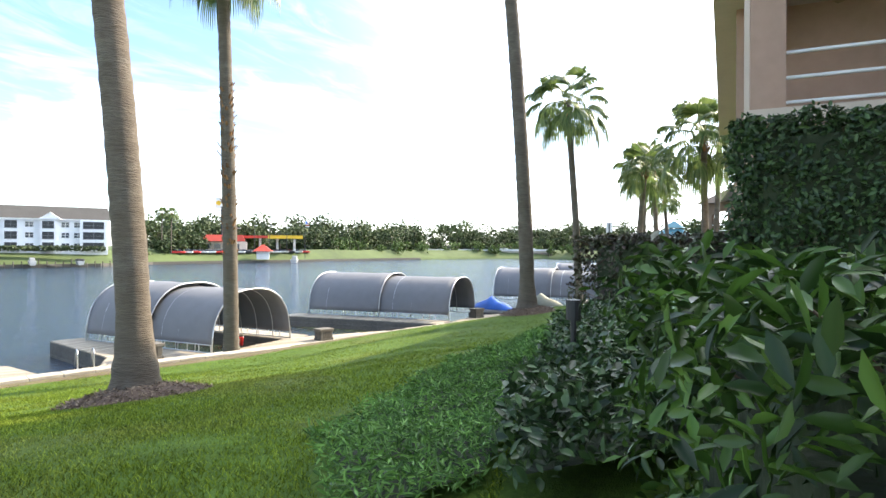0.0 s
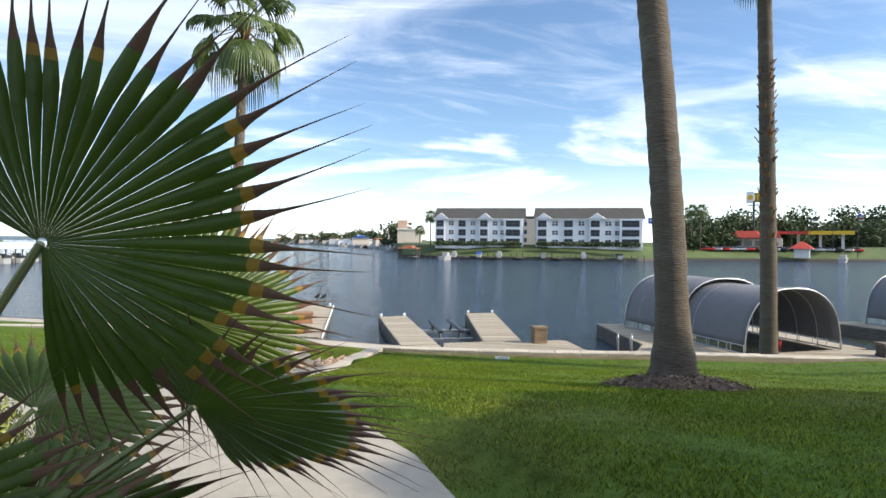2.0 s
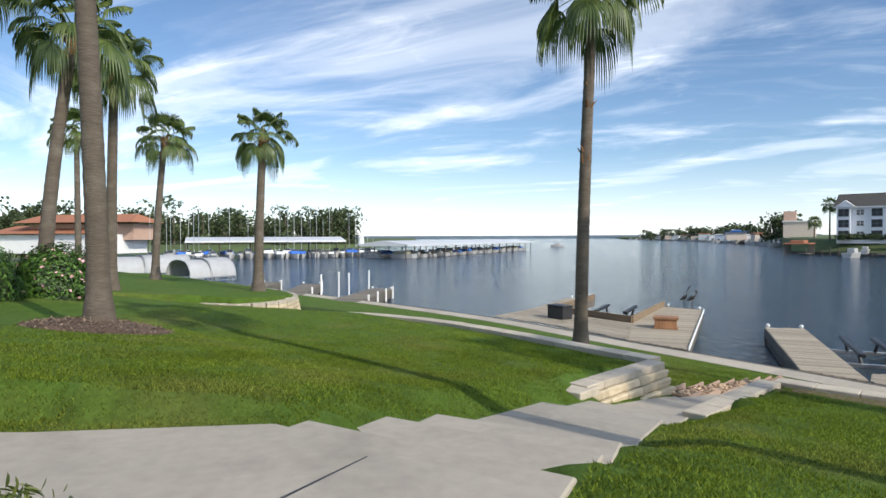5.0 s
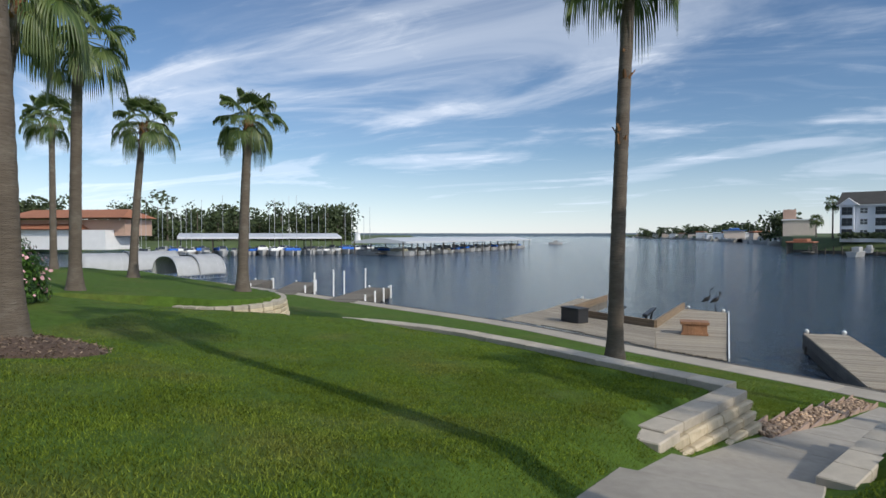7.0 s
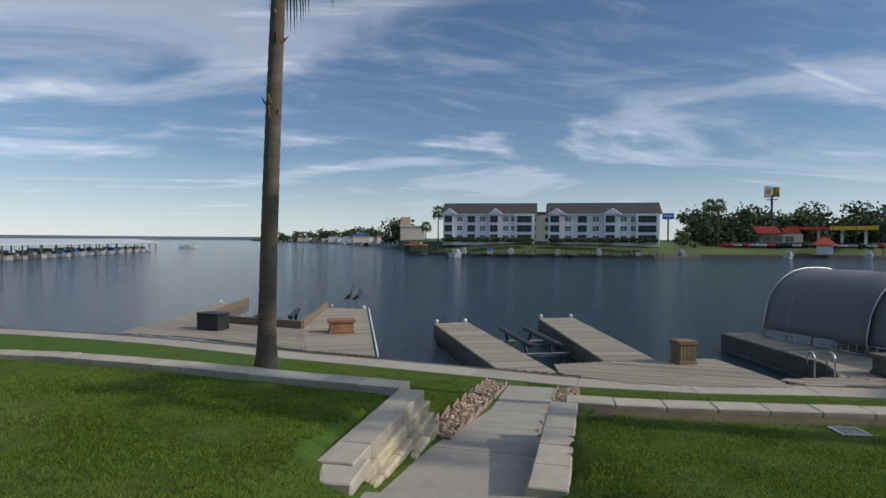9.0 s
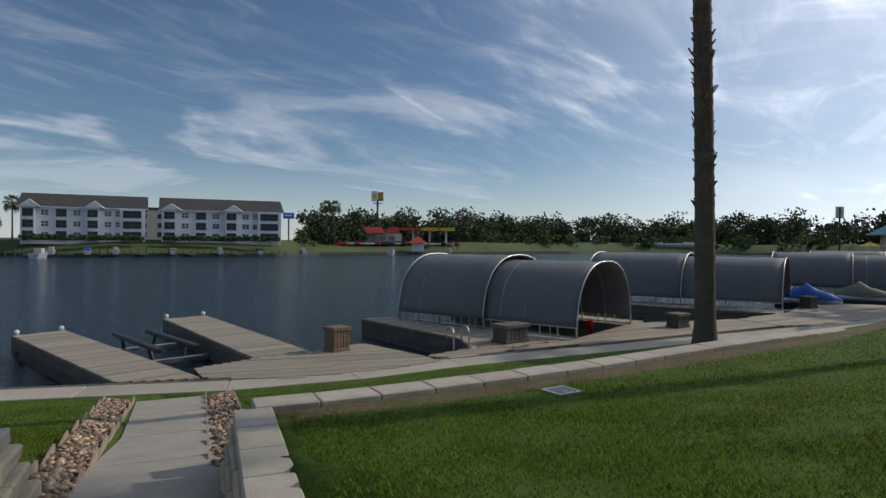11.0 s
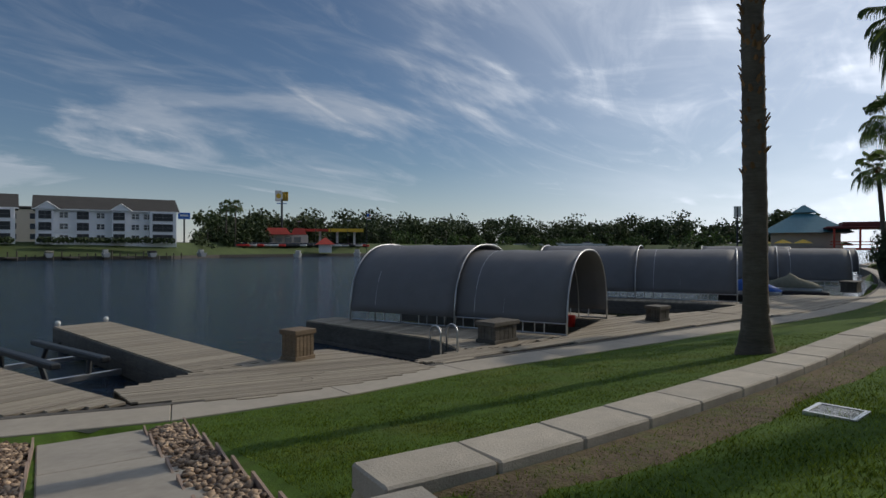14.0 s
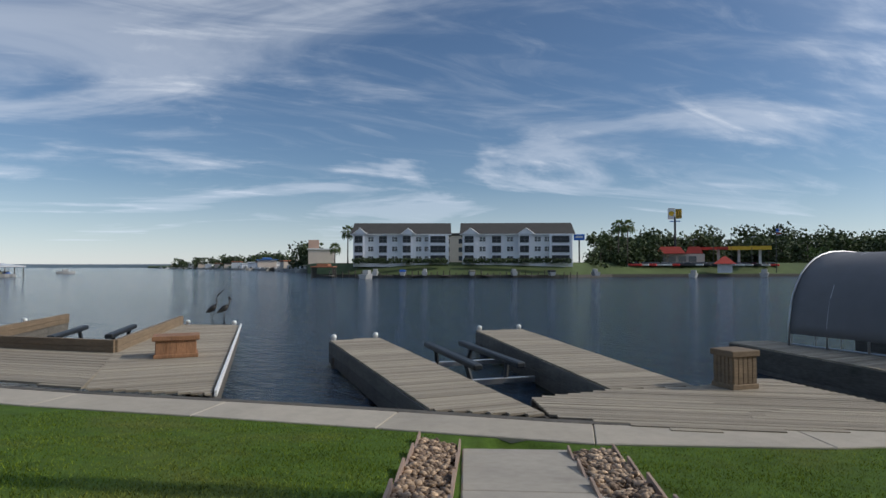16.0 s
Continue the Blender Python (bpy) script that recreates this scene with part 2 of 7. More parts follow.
JUNIPER = mat("juniper_foliage", (0.07, 0.18, 0.03), 0.6, var=0.2, scale=2, island=0.5, alt=(0.12, 0.24, 0.045), trans=0.15)
YELLOWSHRUB = mat("yellow_green_leaf", (0.12, 0.17, 0.03), 0.5, var=0.2, scale=3, island=0.5, alt=(0.2, 0.22, 0.06), trans=0.25)
TWIG = mat("twig", (0.13, 0.085, 0.055), 0.9, var=0.3, scale=20)
# near-black green: the shade deep between leaves, put into the colour
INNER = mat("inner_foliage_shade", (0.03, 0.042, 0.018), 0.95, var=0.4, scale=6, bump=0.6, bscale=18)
WOODS = mat("woodland_foliage", (0.038, 0.062, 0.02), 0.75, var=0.25, scale=0.1, island=0.45, alt=(0.062, 0.082, 0.03), trans=0.12)
WOODS2 = mat("bright_woodland_foliage", (0.075, 0.12, 0.03), 0.7, var=0.25, scale=0.1, island=0.4, trans=0.2)
# blue-grey holds the haze of distance in the hills' base colour
HAZELAND = mat("far_hills", (0.10, 0.14, 0.17), 0.95, var=0.2, scale=0.01)
PINK = mat("pink_flower", (0.6, 0.33, 0.36), 0.6, var=0.2, scale=9)
REDP = mat("red_plastic", (0.55, 0.03, 0.025), 0.4, var=0.08, scale=4)
BLUEP = mat("blue_cover", (0.03, 0.14, 0.55), 0.5, var=0.2, scale=4)
OLIVEP = mat("khaki_cover", (0.26, 0.25, 0.18), 0.8, var=0.2, scale=5, bump=0.4, bscale=9)
BLACKP = mat("black_plastic", (0.02, 0.02, 0.022), 0.5, var=0.2, scale=6)
YELLOWP = mat("yellow_paint", (0.75, 0.48, 0.03), 0.5, var=0.06, scale=3)
REDROOF = mat("red_roof", (0.48, 0.06, 0.035), 0.6, var=0.12, scale=2)
TEALROOF = mat("teal_metal_roof", (0.07, 0.22, 0.27), 0.5, var=0.12, scale=2)
BLUEROOF = mat("blue_roof", (0.07, 0.17, 0.42), 0.5, var=0.1, scale=1)
TERRA = mat("terracotta_roof", (0.33, 0.14, 0.075), 0.8, var=0.15, scale=2)
METROOF = mat("pale_metal_roof", (0.62, 0.63, 0.64), 0.45, 0.2, var=0.08, scale=0.3)
GRAVELBANK = mat("bank_rubble", (0.22, 0.19, 0.15), 0.95, var=0.4, scale=1.5, bump=0.8, bscale=4)
ASPH = mat("asphalt", (0.055, 0.055, 0.055), 0.9, var=0.2, scale=8)
SIGNBLUE = mat("sign_blue", (0.03, 0.16, 0.6), 0.5, var=0.05, scale=1)


def water_material():
    m = bpy.data.materials.new("lake_water")
    m.use_nodes = True
    nt = m.node_tree
    N, L = nt.nodes.new, nt.links.new
    p = nt.nodes["Principled BSDF"]
    p.inputs["Base Color"].default_value = (0.011, 0.032, 0.062, 1)
    p.inputs["Roughness"].default_value, p.inputs["IOR"].default_value = 0.075, 1.33
    tc = N("ShaderNodeTexCoord")
    prev = None
    for scale, detail, dist, strength, rot, sy in ((0.9, 5, 0.3, 0.9, 35, 2.2), (3.5, 4, 0.1, 0.9, 20, 1.8), (0.12, 3, 0.4, 0.4, 30, 2.0)):
        mp, nz, b = N("ShaderNodeMapping"), N("ShaderNodeTexNoise"), N("ShaderNodeBump")
        mp.inputs["Rotation"].default_value = (0, 0, radians(rot))
        mp.inputs["Scale"].default_value = (1, sy, 1)
        L(tc.outputs["Object"], mp.inputs[0]), L(mp.outputs[0], nz.inputs["Vector"])
        nz.inputs["Scale"].default_value, nz.inputs["Detail"].default_value, nz.inputs["Roughness"].default_value = scale, detail, 0.6
        b.inputs["Strength"].default_value, b.inputs["Distance"].default_value = strength, dist
        L(nz.outputs[0], b.inputs["Height"])
        if prev:
            L(prev, b.inputs["Normal"])
        prev = b.outputs[0]
    L(prev, p.inputs["Normal"])
    return m


WATER = water_material()

# ---- mesh helpers ----


def thing(name, label, category, group="", at=(0, 0, 0), turn=0.0, kind=""):
    e = new(name)
    e.matrix_world = pose(*at, 0, 0, turn)
    e.empty_display_size = 0.3
    return tagged(e, label, category, group, kind)


def to_mesh(name, bm, material, smooth=False):
    me = bpy.data.meshes.new(name)
    bm.normal_update()
    bm.to_mesh(me)
    bm.free()
    for k in (material if isinstance(material, (list, tuple)) else [material]):
        me.materials.append(k)
    if smooth:
        me.shade_smooth()
    return me


def part(name, bm, material, parent=None, label="", smooth=False, m=None):
    """One mesh object out of a bmesh (or of a shared mesh), under a thing or a part."""
    me = bm if isinstance(bm, bpy.types.Mesh) else to_mesh(name, bm, material, smooth)
    ob = new(name, me)
    if parent:
        ob.parent = parent
    if m is not None:
        ob.matrix_basis = m
    if label:
        ob["label"] = label
    return ob


def box(bm, c, s, turn=0.0, bevel=0.0, m=None):
    """A box with centre c and size s, turned about z, its edges bevelled."""
    r = bmesh.ops.create_cube(bm, size=1)
    vs = r["verts"]
    mat4 = Matrix.Translation(c) @ Matrix.Rotation(radians(turn), 4, 'Z') @ Matrix.Diagonal((*s, 1))
    if m is not None:
        mat4 = m @ mat4
    bmesh.ops.transform(bm, matrix=mat4, verts=vs)
    if bevel:
        es = list({e for v in vs for e in v.link_edges})
        bmesh.ops.bevel(bm, geom=es, offset=bevel, segments=1, affect='EDGES')
    return bm


def boxes(*rows, bevel=0.0):
    bm = bmesh.new()
    for c, s, *t in rows:
        box(bm, c, s, t[0] if t else 0.0, bevel)
    return bm


def tube(bm, pts, radius, sides=8, close_ends=True):
    """A tube along points; radius is a number or a list."""
    pts = [Vector(p) for p in pts]
    rad = radius if isinstance(radius, (list, tuple)) else [radius] * len(pts)
    rings = []
    up0 = Vector((0, 0, 1))
    for i, p in enumerate(pts):
        d = (pts[min(i + 1, len(pts) - 1)] - pts[max(i - 1, 0)]).normalized()
        ref = up0 if abs(d.z) < 0.95 else Vector((1, 0, 0))
        a = d.cross(ref).normalized()
        b = d.cross(a)
        rings.append([bm.verts.new(p + (a * math.cos(k * 2 * math.pi / sides) + b * math.sin(k * 2 * math.pi / sides)) * rad[i]) for k in range(sides)])
    for r0, r1 in zip(rings, rings[1:]):
        for k in range(sides):
            bm.faces.new((r0[k], r0[(k + 1) % sides], r1[(k + 1) % sides], r1[k]))
    if close_ends:
        bm.faces.new(rings[0][::-1])
        bm.faces.new(rings[-1])
    return bm


def prism(bm, poly, z0, z1):
    """A vertical prism over a plan polygon."""
    lo = [bm.verts.new((x, y, z0)) for x, y in poly]
    hi = [bm.verts.new((x, y, z1)) for x, y in poly]
    n = len(poly)
    fs = [bm.faces.new(hi), bm.faces.new(lo[::-1])]
    for i in range(n):
        fs.append(bm.faces.new((lo[i], lo[(i + 1) % n], hi[(i + 1) % n], hi[i])))
    bmesh.ops.recalc_face_normals(bm, faces=fs)
    return bm


def raw_mesh(name, verts, faces, material):
    """A mesh out of numpy arrays; faces all have the same number of corners."""
    me = bpy.data.meshes.new(name)
    verts, faces = np.asarray(verts, np.float32), np.asarray(faces, np.int32)
    n, k = faces.shape
    me.vertices.add(len(verts)), me.loops.add(n * k), me.polygons.add(n)
    me.vertices.foreach_set("co", verts.ravel())
    me.loops.foreach_set("vertex_index", faces.ravel())
    me.polygons.foreach_set("loop_start", np.arange(0, n * k, k, dtype=np.int32))
    me.update(calc_edges=True)
    for q in (material if isinstance(material, (list, tuple)) else [material]):
        me.materials.append(q)
    return me


def inside(poly, x, y):
    """Whether plan points lie in a polygon (numpy)."""
    x, y = np.asarray(x, float), np.asarray(y, float)
    r = np.zeros(x.shape, bool)
    for (x0, y0), (x1, y1) in zip(poly, poly[1:] + poly[:1]):
        with np.errstate(divide='ignore', invalid='ignore'):
            c = ((y0 > y) != (y1 > y)) & (x < (x1 - x0) * (y - y0) / (y1 - y0 + 1e-12) + x0)
        r ^= c
    return r


def dist_line(line, x, y):
    """Signed distance to a plan polyline: positive on its right hand."""
    x, y = np.asarray(x, float), np.asarray(y, float)
    best, sign = np.full(x.shape, 1e9), np.ones(x.shape)
    for (x0, y0), (x1, y1) in zip(line, line[1:]):
        dx, dy = x1 - x0, y1 - y0
        u = np.clip(((x - x0) * dx + (y - y0) * dy) / (dx * dx + dy * dy), 0, 1)
        d = np.hypot(x - x0 - u * dx, y - y0 - u * dy)
        sd = np.where(dx * (y - y0) - dy * (x - x0) > 0, -1.0, 1.0)
        sign = np.where(d < best, sd, sign)
        best = np.minimum(best, d)
    return best * sign


def along(line, step):
    """Points at even steps along a plan polyline, with the direction there."""
    out, left = [], 0.0
    for (x0, y0), (x1, y1) in zip(line, line[1:]):
        n = math.hypot(x1 - x0, y1 - y0)
        while left < n:
            u = left / n
            out.append((x0 + (x1 - x0) * u, y0 + (y1 - y0) * u, math.atan2(y1 - y0, x1 - x0)))
            left += step
        left -= n
    return out


def smooth_line(line, rounds=2):
    for _ in range(rounds):
        q = [line[0]]
        for a, b in zip(line, line[1:]):
            q += [(a[0] * .75 + b[0] * .25, a[1] * .75 + b[1] * .25), (a[0] * .25 + b[0] * .75, a[1] * .25 + b[1] * .75)]
        line = q + [line[-1]]
    return line


# ---- plan of the shore ----
EDGE = smooth_line([(-140, -75), (-90, -38), (-60, -13), (-44.4, -1.0), (-35.3, 5.4), (-28.2, 10.2), (-22.1, 12.75), (-19.0, 14.4), (-16.2, 15.75), (-13.66, 16.9),
                    (-11.6, 18.5), (-9.6, 20.7), (-6.0, 23.5), (-2.5, 26.5), (2.3, 30.4), (6.8, 34.6), (13.8, 42.9), (24, 58.5), (34, 76), (43, 94), (70, 130), (120, 190)])
CAP_R = smooth_line([(-9.98, 10.88), (-9.55, 11.18), (-9.06, 11.58), (-8.36, 12.2), (-7.1, 13.38), (-6.0, 14.5), (-5.0, 15.6), (2.0, 22.7), (8.0, 28.8), (10.5, 32.2)], 1)
RET_R = [(-9.95, 10.9), (-8.24, 8.3)]
CAP_L = smooth_line([(-11.75, 9.55), (-13.7, 8.45), (-15.5, 7.5), (-17.6, 6.2), (-19.0, 4.9), (-19.8, 4.0), (-20.2, 3.2)], 1)
RET_L = [(-11.72, 9.5), (-10.0, 7.25)]
CAP_2 = smooth_line([(-24.1, -2.3), (-23.5, -1.3), (-23.6, -0.2), (-24.6, 0.7), (-26.6, 0.9), (-29.0, 0.0), (-31.5, -1.8)], 2)
UP_R = CAP_R + [(14, 37), (40, 60), (60, 0), (0, -20), (-4, 4.9), (-6.3, 6.9), (-8.2, 8.55)]
UP_L = [(-11.85, 9.4)] + CAP_L[1:] + [(-21, 0), (-22, -8), (-22, -30), (0, -30), (-4, 2.5), (-6.4, 4.9), (-10.25, 7.0)]
UP_2 = CAP_2 + [(-45, -10), (-60, -30), (-24, -20)]
PATIO = [(4.2, -0.6), (3.4, 1.6), (2.3, 2.9), (1.2, 3.65), (0.06, 4.25), (-0.8, 4.6), (-1.7, 4.78), (-2.8, 4.86), (-3.55, 4.72), (-5.0, 3.1), (-5.05, 1.4), (-5.4, -1), (-5, -5), (4, -5)]
# centre of the lower path, going down: x, y, height, half width
WALK = [(-3.9, 3.75, 3.73, 1.1), (-4.4, 4.15, 3.73, 1.05), (-4.45, 4.2, 3.56, 1.0), (-5.1, 4.7, 3.55, 0.95), (-5.15, 4.74, 3.38, 0.95), (-5.8, 5.2, 3.36, 0.9), (-5.85, 5.24, 3.19, 0.9),
        (-6.9, 6.0, 3.0, 0.85), (-7.9, 6.8, 2.84, 0.8), (-7.95, 6.85, 2.69, 0.8), (-8.9, 7.8, 2.54, 0.75), (-8.95, 7.85, 2.40, 0.72), (-10.1, 9.45, 2.20, 0.66), (-12.07, 12.5, 1.67, 0.62), (-14.68, 15.92, 1.09, 0.64)]


def ground_z(x, y):
    """Height of the ground (numpy)."""
    x, y = np.asarray(x, float), np.asarray(y, float)
    s = dist_line(EDGE, x, y)
    low = np.interp(s, [-1.6, -1.5, 0, 6.5, 9, 13, 15.5, 18, 25, 60], [-2.0, 1.0, 1.06, 2.0, 2.5, 3.2, 3.7, 4.0, 4.3, 4.6])
    up = np.interp(s, [0, 3.5, 6, 8.5, 12.9, 15.5, 18, 25, 60], [1.95, 2.25, 2.51, 2.59, 3.25, 3.75, 4.05, 4.35, 4.6])
    rise = np.interp(x + 0.5 * y, [6, 16], [0, 0.75]) * np.interp(s, [4.5, 9, 14], [0, 1, 0.4]) * (y < 60)
    up = up + rise
    up2 = np.interp(s, [0, 4, 12, 30], [2.2, 2.5, 2.9, 4.0])
    west = np.interp(s, [-1.6, -1.5, 0, 6, 14, 25, 60], [-2.0, 1.0, 1.06, 1.6, 2.3, 3.2, 4.2])
    k = np.interp(x + 0.3 * y, [-21, -14], [1, 0])
    low = low * (1 - k) + west * k
    up = up - 0.55 * np.interp(x, [-14, -5], [1, 0]) * np.interp(s, [9, 15], [0, 1])
    z = np.where(inside(UP_R, x, y) | inside(UP_L, x, y), up, low)
    z = np.where(inside(UP_2, x, y), up2, z)
    # the patio and the path lie in shallow beds of their own
    line = [(p[0], p[1]) for p in WALK]
    near, pz = np.full(x.shape, 1e9), np.zeros(x.shape)
    for a, b in zip(WALK, WALK[1:]):
        dx, dy = b[0] - a[0], b[1] - a[1]
        u = np.clip(((x - a[0]) * dx + (y - a[1]) * dy) / (dx * dx + dy * dy), 0, 1)
        d = np.hypot(x - a[0] - u * dx, y - a[1] - u * dy) - (a[3] + (b[3] - a[3]) * u)
        pz = np.where(d < near, a[2] + (b[2] - a[2]) * u, pz)
        near = np.minimum(near, d)
    k = np.clip(1 - near / 0.7, 0, 1)
    upper = inside(UP_R, x, y) | inside(UP_L, x, y)
    k = np.where(upper & (s < 9.3), np.clip(1 - near / 0.3, 0, 1) * 0, k)
    z = z * (1 - k) + (pz - 0.03 - 0.12 * (near < -0.2)) * k
    pd = np.abs(dist_line(PATIO + PATIO[:1], x, y))
    flush = 3.73 + 0.03 * np.clip(x + 4, 0, 6) - 0.012
    z = np.where(pd < 0.35, np.minimum(z, flush), z)
    z = np.where(inside(PATIO, x, y) & (pd > 0.22), flush - 0.12, np.where(inside(PATIO, x, y), flush, z))
    return z


GX, GY = np.arange(-50, 30, 0.2), np.arange(-12, 64, 0.2)
GRID = ground_z(*[a.ravel() for a in np.meshgrid(GX, GY)]).reshape(len(GY), len(GX))


def quick_z(x, y):
    """Height of the ground by interpolation in a fine table (numpy)."""
    u, v = np.clip((np.asarray(x) + 50) / 0.2, 0, len(GX) - 2), np.clip((np.asarray(y) + 12) / 0.2, 0, len(GY) - 2)
    i, j = u.astype(int), v.astype(int)
    a, b = u - i, v - j
    return GRID[j, i] * (1 - a) * (1 - b) + GRID[j, i + 1] * a * (1 - b) + GRID[j + 1, i] * (1 - a) * b + GRID[j + 1, i + 1] * a * b


def gz(x, y):
    return float(quick_z(np.array([x]), np.array([y]))[0])


def patio_z(x):
    return 3.73 + 0.03 * max(0.0, min(6.0, x + 4))


# ---- ground and water ----
def build_ground():
    def axis(lo, hi, step, far):
        fine = np.arange(lo, hi + step / 2, step)
        out, d = [], step
        e = [hi]
        while e[-1] < far:
            d *= 1.25
            e.append(e[-1] + d)
        w, d = [lo], step
        while w[-1] > -far:
            d *= 1.25
            w.append(w[-1] - d)
        return np.concatenate([w[:0:-1], fine, e[1:]])
    xs, ys = axis(-34, 16, 0.2, 4200), axis(-4, 36, 0.2, 4200)
    X, Y = np.meshgrid(xs, ys)
    Z = ground_z(X.ravel(), Y.ravel())
    s = dist_line(EDGE, X.ravel(), Y.ravel())
    tuft = np.array([noise.noise(Vector((a * 1.3, b * 1.3, 0))) for a, b in zip(X.ravel(), Y.ravel())])
    Z = Z + np.where((s > 0.3) & (s < 40), tuft * 0.018, 0)
    V = np.stack([X.ravel(), Y.ravel(), Z], 1)
    nx, ny = len(xs), len(ys)
    i = np.arange(nx * ny).reshape(ny, nx)
    F = np.stack([i[:-1, :-1], i[:-1, 1:], i[1:, 1:], i[1:, :-1]], -1).reshape(-1, 4)
    me = raw_mesh("ground", V, F, [LAWN, BED])
    c = V[F].mean(1)
    me.polygons.foreach_set("material_index", (dist_line(EDGE, c[:, 0], c[:, 1]) < -1.0).astype(np.int32))
    me.shade_smooth()
    tagged(new("ground", me), "sloping green lawn with tan worn patches above a seawall", "lawn", kind="structure")
    bm = bmesh.new()
    bmesh.ops.create_grid(bm, x_segments=1, y_segments=1, size=4200)
    tagged(part("water", bm, WATER, m=pose(0, 0, 0.4)), "calm blue-grey lake water with small ripples", "lake", kind="structure")


build_ground()

# ---- seawall walk, path, patio ----
def offset_line(line, d):
    """A plan polyline moved to its left by d."""
    out = []
    for i, (x, y) in enumerate(line):
        a, b = line[max(i - 1, 0)], line[min(i + 1, len(line) - 1)]
        n = math.hypot(b[0] - a[0], b[1] - a[1])
        out.append((x - (b[1] - a[1]) / n * d, y + (b[0] - a[0]) / n * d))
    return out


def slab_prism(poly, zs, thick, bevel=0.012):
    bm = bmesh.new()
    hi = [bm.verts.new((x, y, z)) for (x, y), z in zip(poly, zs)]
    lo = [bm.verts.new((x, y, z - thick)) for (x, y), z in zip(poly, zs)]
    n = len(poly)
    fs = [bm.faces.new(hi), bm.faces.new(lo[::-1])] + [bm.faces.new((lo[i], lo[(i + 1) % n], hi[(i + 1) % n], hi[i])) for i in range(n)]
    bmesh.ops.recalc_face_normals(bm, faces=fs)
    if bevel:
        bmesh.ops.bevel(bm, geom=[e for e in bm.edges if all(v in hi for v in e.verts)], offset=bevel, segments=1, affect='EDGES')
    return bm


SEAWALK_W = 0.95
seawalk = thing("pavement", "pale concrete walk along the seawall with joints", "walkway", kind="structure")
shore = [p for p in EDGE if -75 < p[0] < 75]
pts = along(shore, 2.9)
for a, b in zip(pts, pts[1:]):
    n0, n1 = (-math.sin(a[2]), math.cos(a[2])), (-math.sin(b[2]), math.cos(b[2]))
    g = 0.006
    ca, sa = math.cos(a[2]) * g, math.sin(a[2]) * g
    poly = [(a[0] + ca, a[1] + sa), (b[0] - ca, b[1] - sa), (b[0] + n1[0] * SEAWALK_W - ca, b[1] + n1[1] * SEAWALK_W - sa), (a[0] + n0[0] * SEAWALK_W + ca, a[1] + n0[1] * SEAWALK_W + sa)]
    part("slab", slab_prism(poly, [1.085] * 4, 0.16), CONC2, seawalk)
seawall = thing("seawall", "grey concrete seawall dropping into the water", "seawall", kind="structure")
bm = bmesh.new()
outer0, outer1 = offset_line(shore, SEAWALK_W - 0.02), offset_line(shore, SEAWALK_W + 0.14)
for i in range(len(shore) - 1):
    prism(bm, [outer0[i], outer0[i + 1], outer1[i + 1], outer1[i]], -2.0, 1.09)
part("wall", bm, FASCIA, seawall)

walkway = thing("path", "concrete path with steps leading down to the dock", "path", kind="structure")


def side(i, sgn):
    a, b = WALK[max(i - 1, 0)], WALK[min(i + 1, len(WALK) - 1)]
    d = Vector((b[0] - a[0], b[1] - a[1])).normalized()
    w = WALK[i][3] * sgn
    return (WALK[i][0] - d.y * w, WALK[i][1] + d.x * w)


for i in range(len(WALK) - 1):
    a, b = WALK[i], WALK[i + 1]
    if math.hypot(b[0] - a[0], b[1] - a[1]) < 0.2:
        continue
    n = 2 if math.hypot(b[0] - a[0], b[1] - a[1]) > 3 else 1
    l0, l1, r0, r1 = Vector(side(i, 1)), Vector(side(i + 1, 1)), Vector(side(i, -1)), Vector(side(i + 1, -1))
    for k in range(n):
        u, v = k / n + 0.0015, (k + 1) / n - 0.0015
        P = [r0.lerp(r1, u), r0.lerp(r1, v), l0.lerp(l1, v), l0.lerp(l1, u)]
        z0, z1 = a[2] + (b[2] - a[2]) * u, a[2] + (b[2] - a[2]) * v
        part("slab", slab_prism([tuple(p) for p in P], [z0, z1, z1, z0], 0.32, 0.015), CONC, walkway)
patio = thing("patio", "pale concrete patio with a diagonal expansion joint", "patio", kind="structure")
JOINT = [(-4.34, 3.86), (-3.35, 3.09)]
dj = Vector((JOINT[1][0] - JOINT[0][0], JOINT[1][1] - JOINT[0][1])).normalized()


def clip_half(poly, p, n):
    """The part of a convex-ish plan polygon on the side of the line through p to which n points."""
    out = []
    for a, b in zip(poly, poly[1:] + poly[:1]):
        da, db = (a[0] - p[0]) * n[0] + (a[1] - p[1]) * n[1], (b[0] - p[0]) * n[0] + (b[1] - p[1]) * n[1]
        if da >= 0:
            out.append(a)
        if (da >= 0) != (db >= 0):
            u = da / (da - db)
            out.append((a[0] + (b[0] - a[0]) * u, a[1] + (b[1] - a[1]) * u))
    return out


for sgn in (1, -1):
    n = (-dj.y * sgn, dj.x * sgn)
    poly = clip_half(PATIO, (JOINT[0][0] + n[0] * 0.007, JOINT[0][1] + n[1] * 0.007), n)
    part("slab", slab_prism(poly, [patio_z(x) for x, y in poly], 0.25, 0.004), CONC, patio)


bm = bmesh.new()
ja, jb = Vector(JOINT[0]) + dj * 0.05, Vector(JOINT[0]) + dj * 5
box(bm, ((ja.x + jb.x) / 2, (ja.y + jb.y) / 2, 0), ((jb - ja).length, 0.02, 0.1), math.degrees(math.atan2(dj.y, dj.x)))
for v in bm.verts:
    v.co.z += patio_z(v.co.x) - 0.052
part("joint_filler", bm, BLACKP, patio)

# ---- retaining walls ----
def cap_z_right(x):
    return 2.62 - 0.31 * max(0.0, min(1.0, (x + 4) / 13))


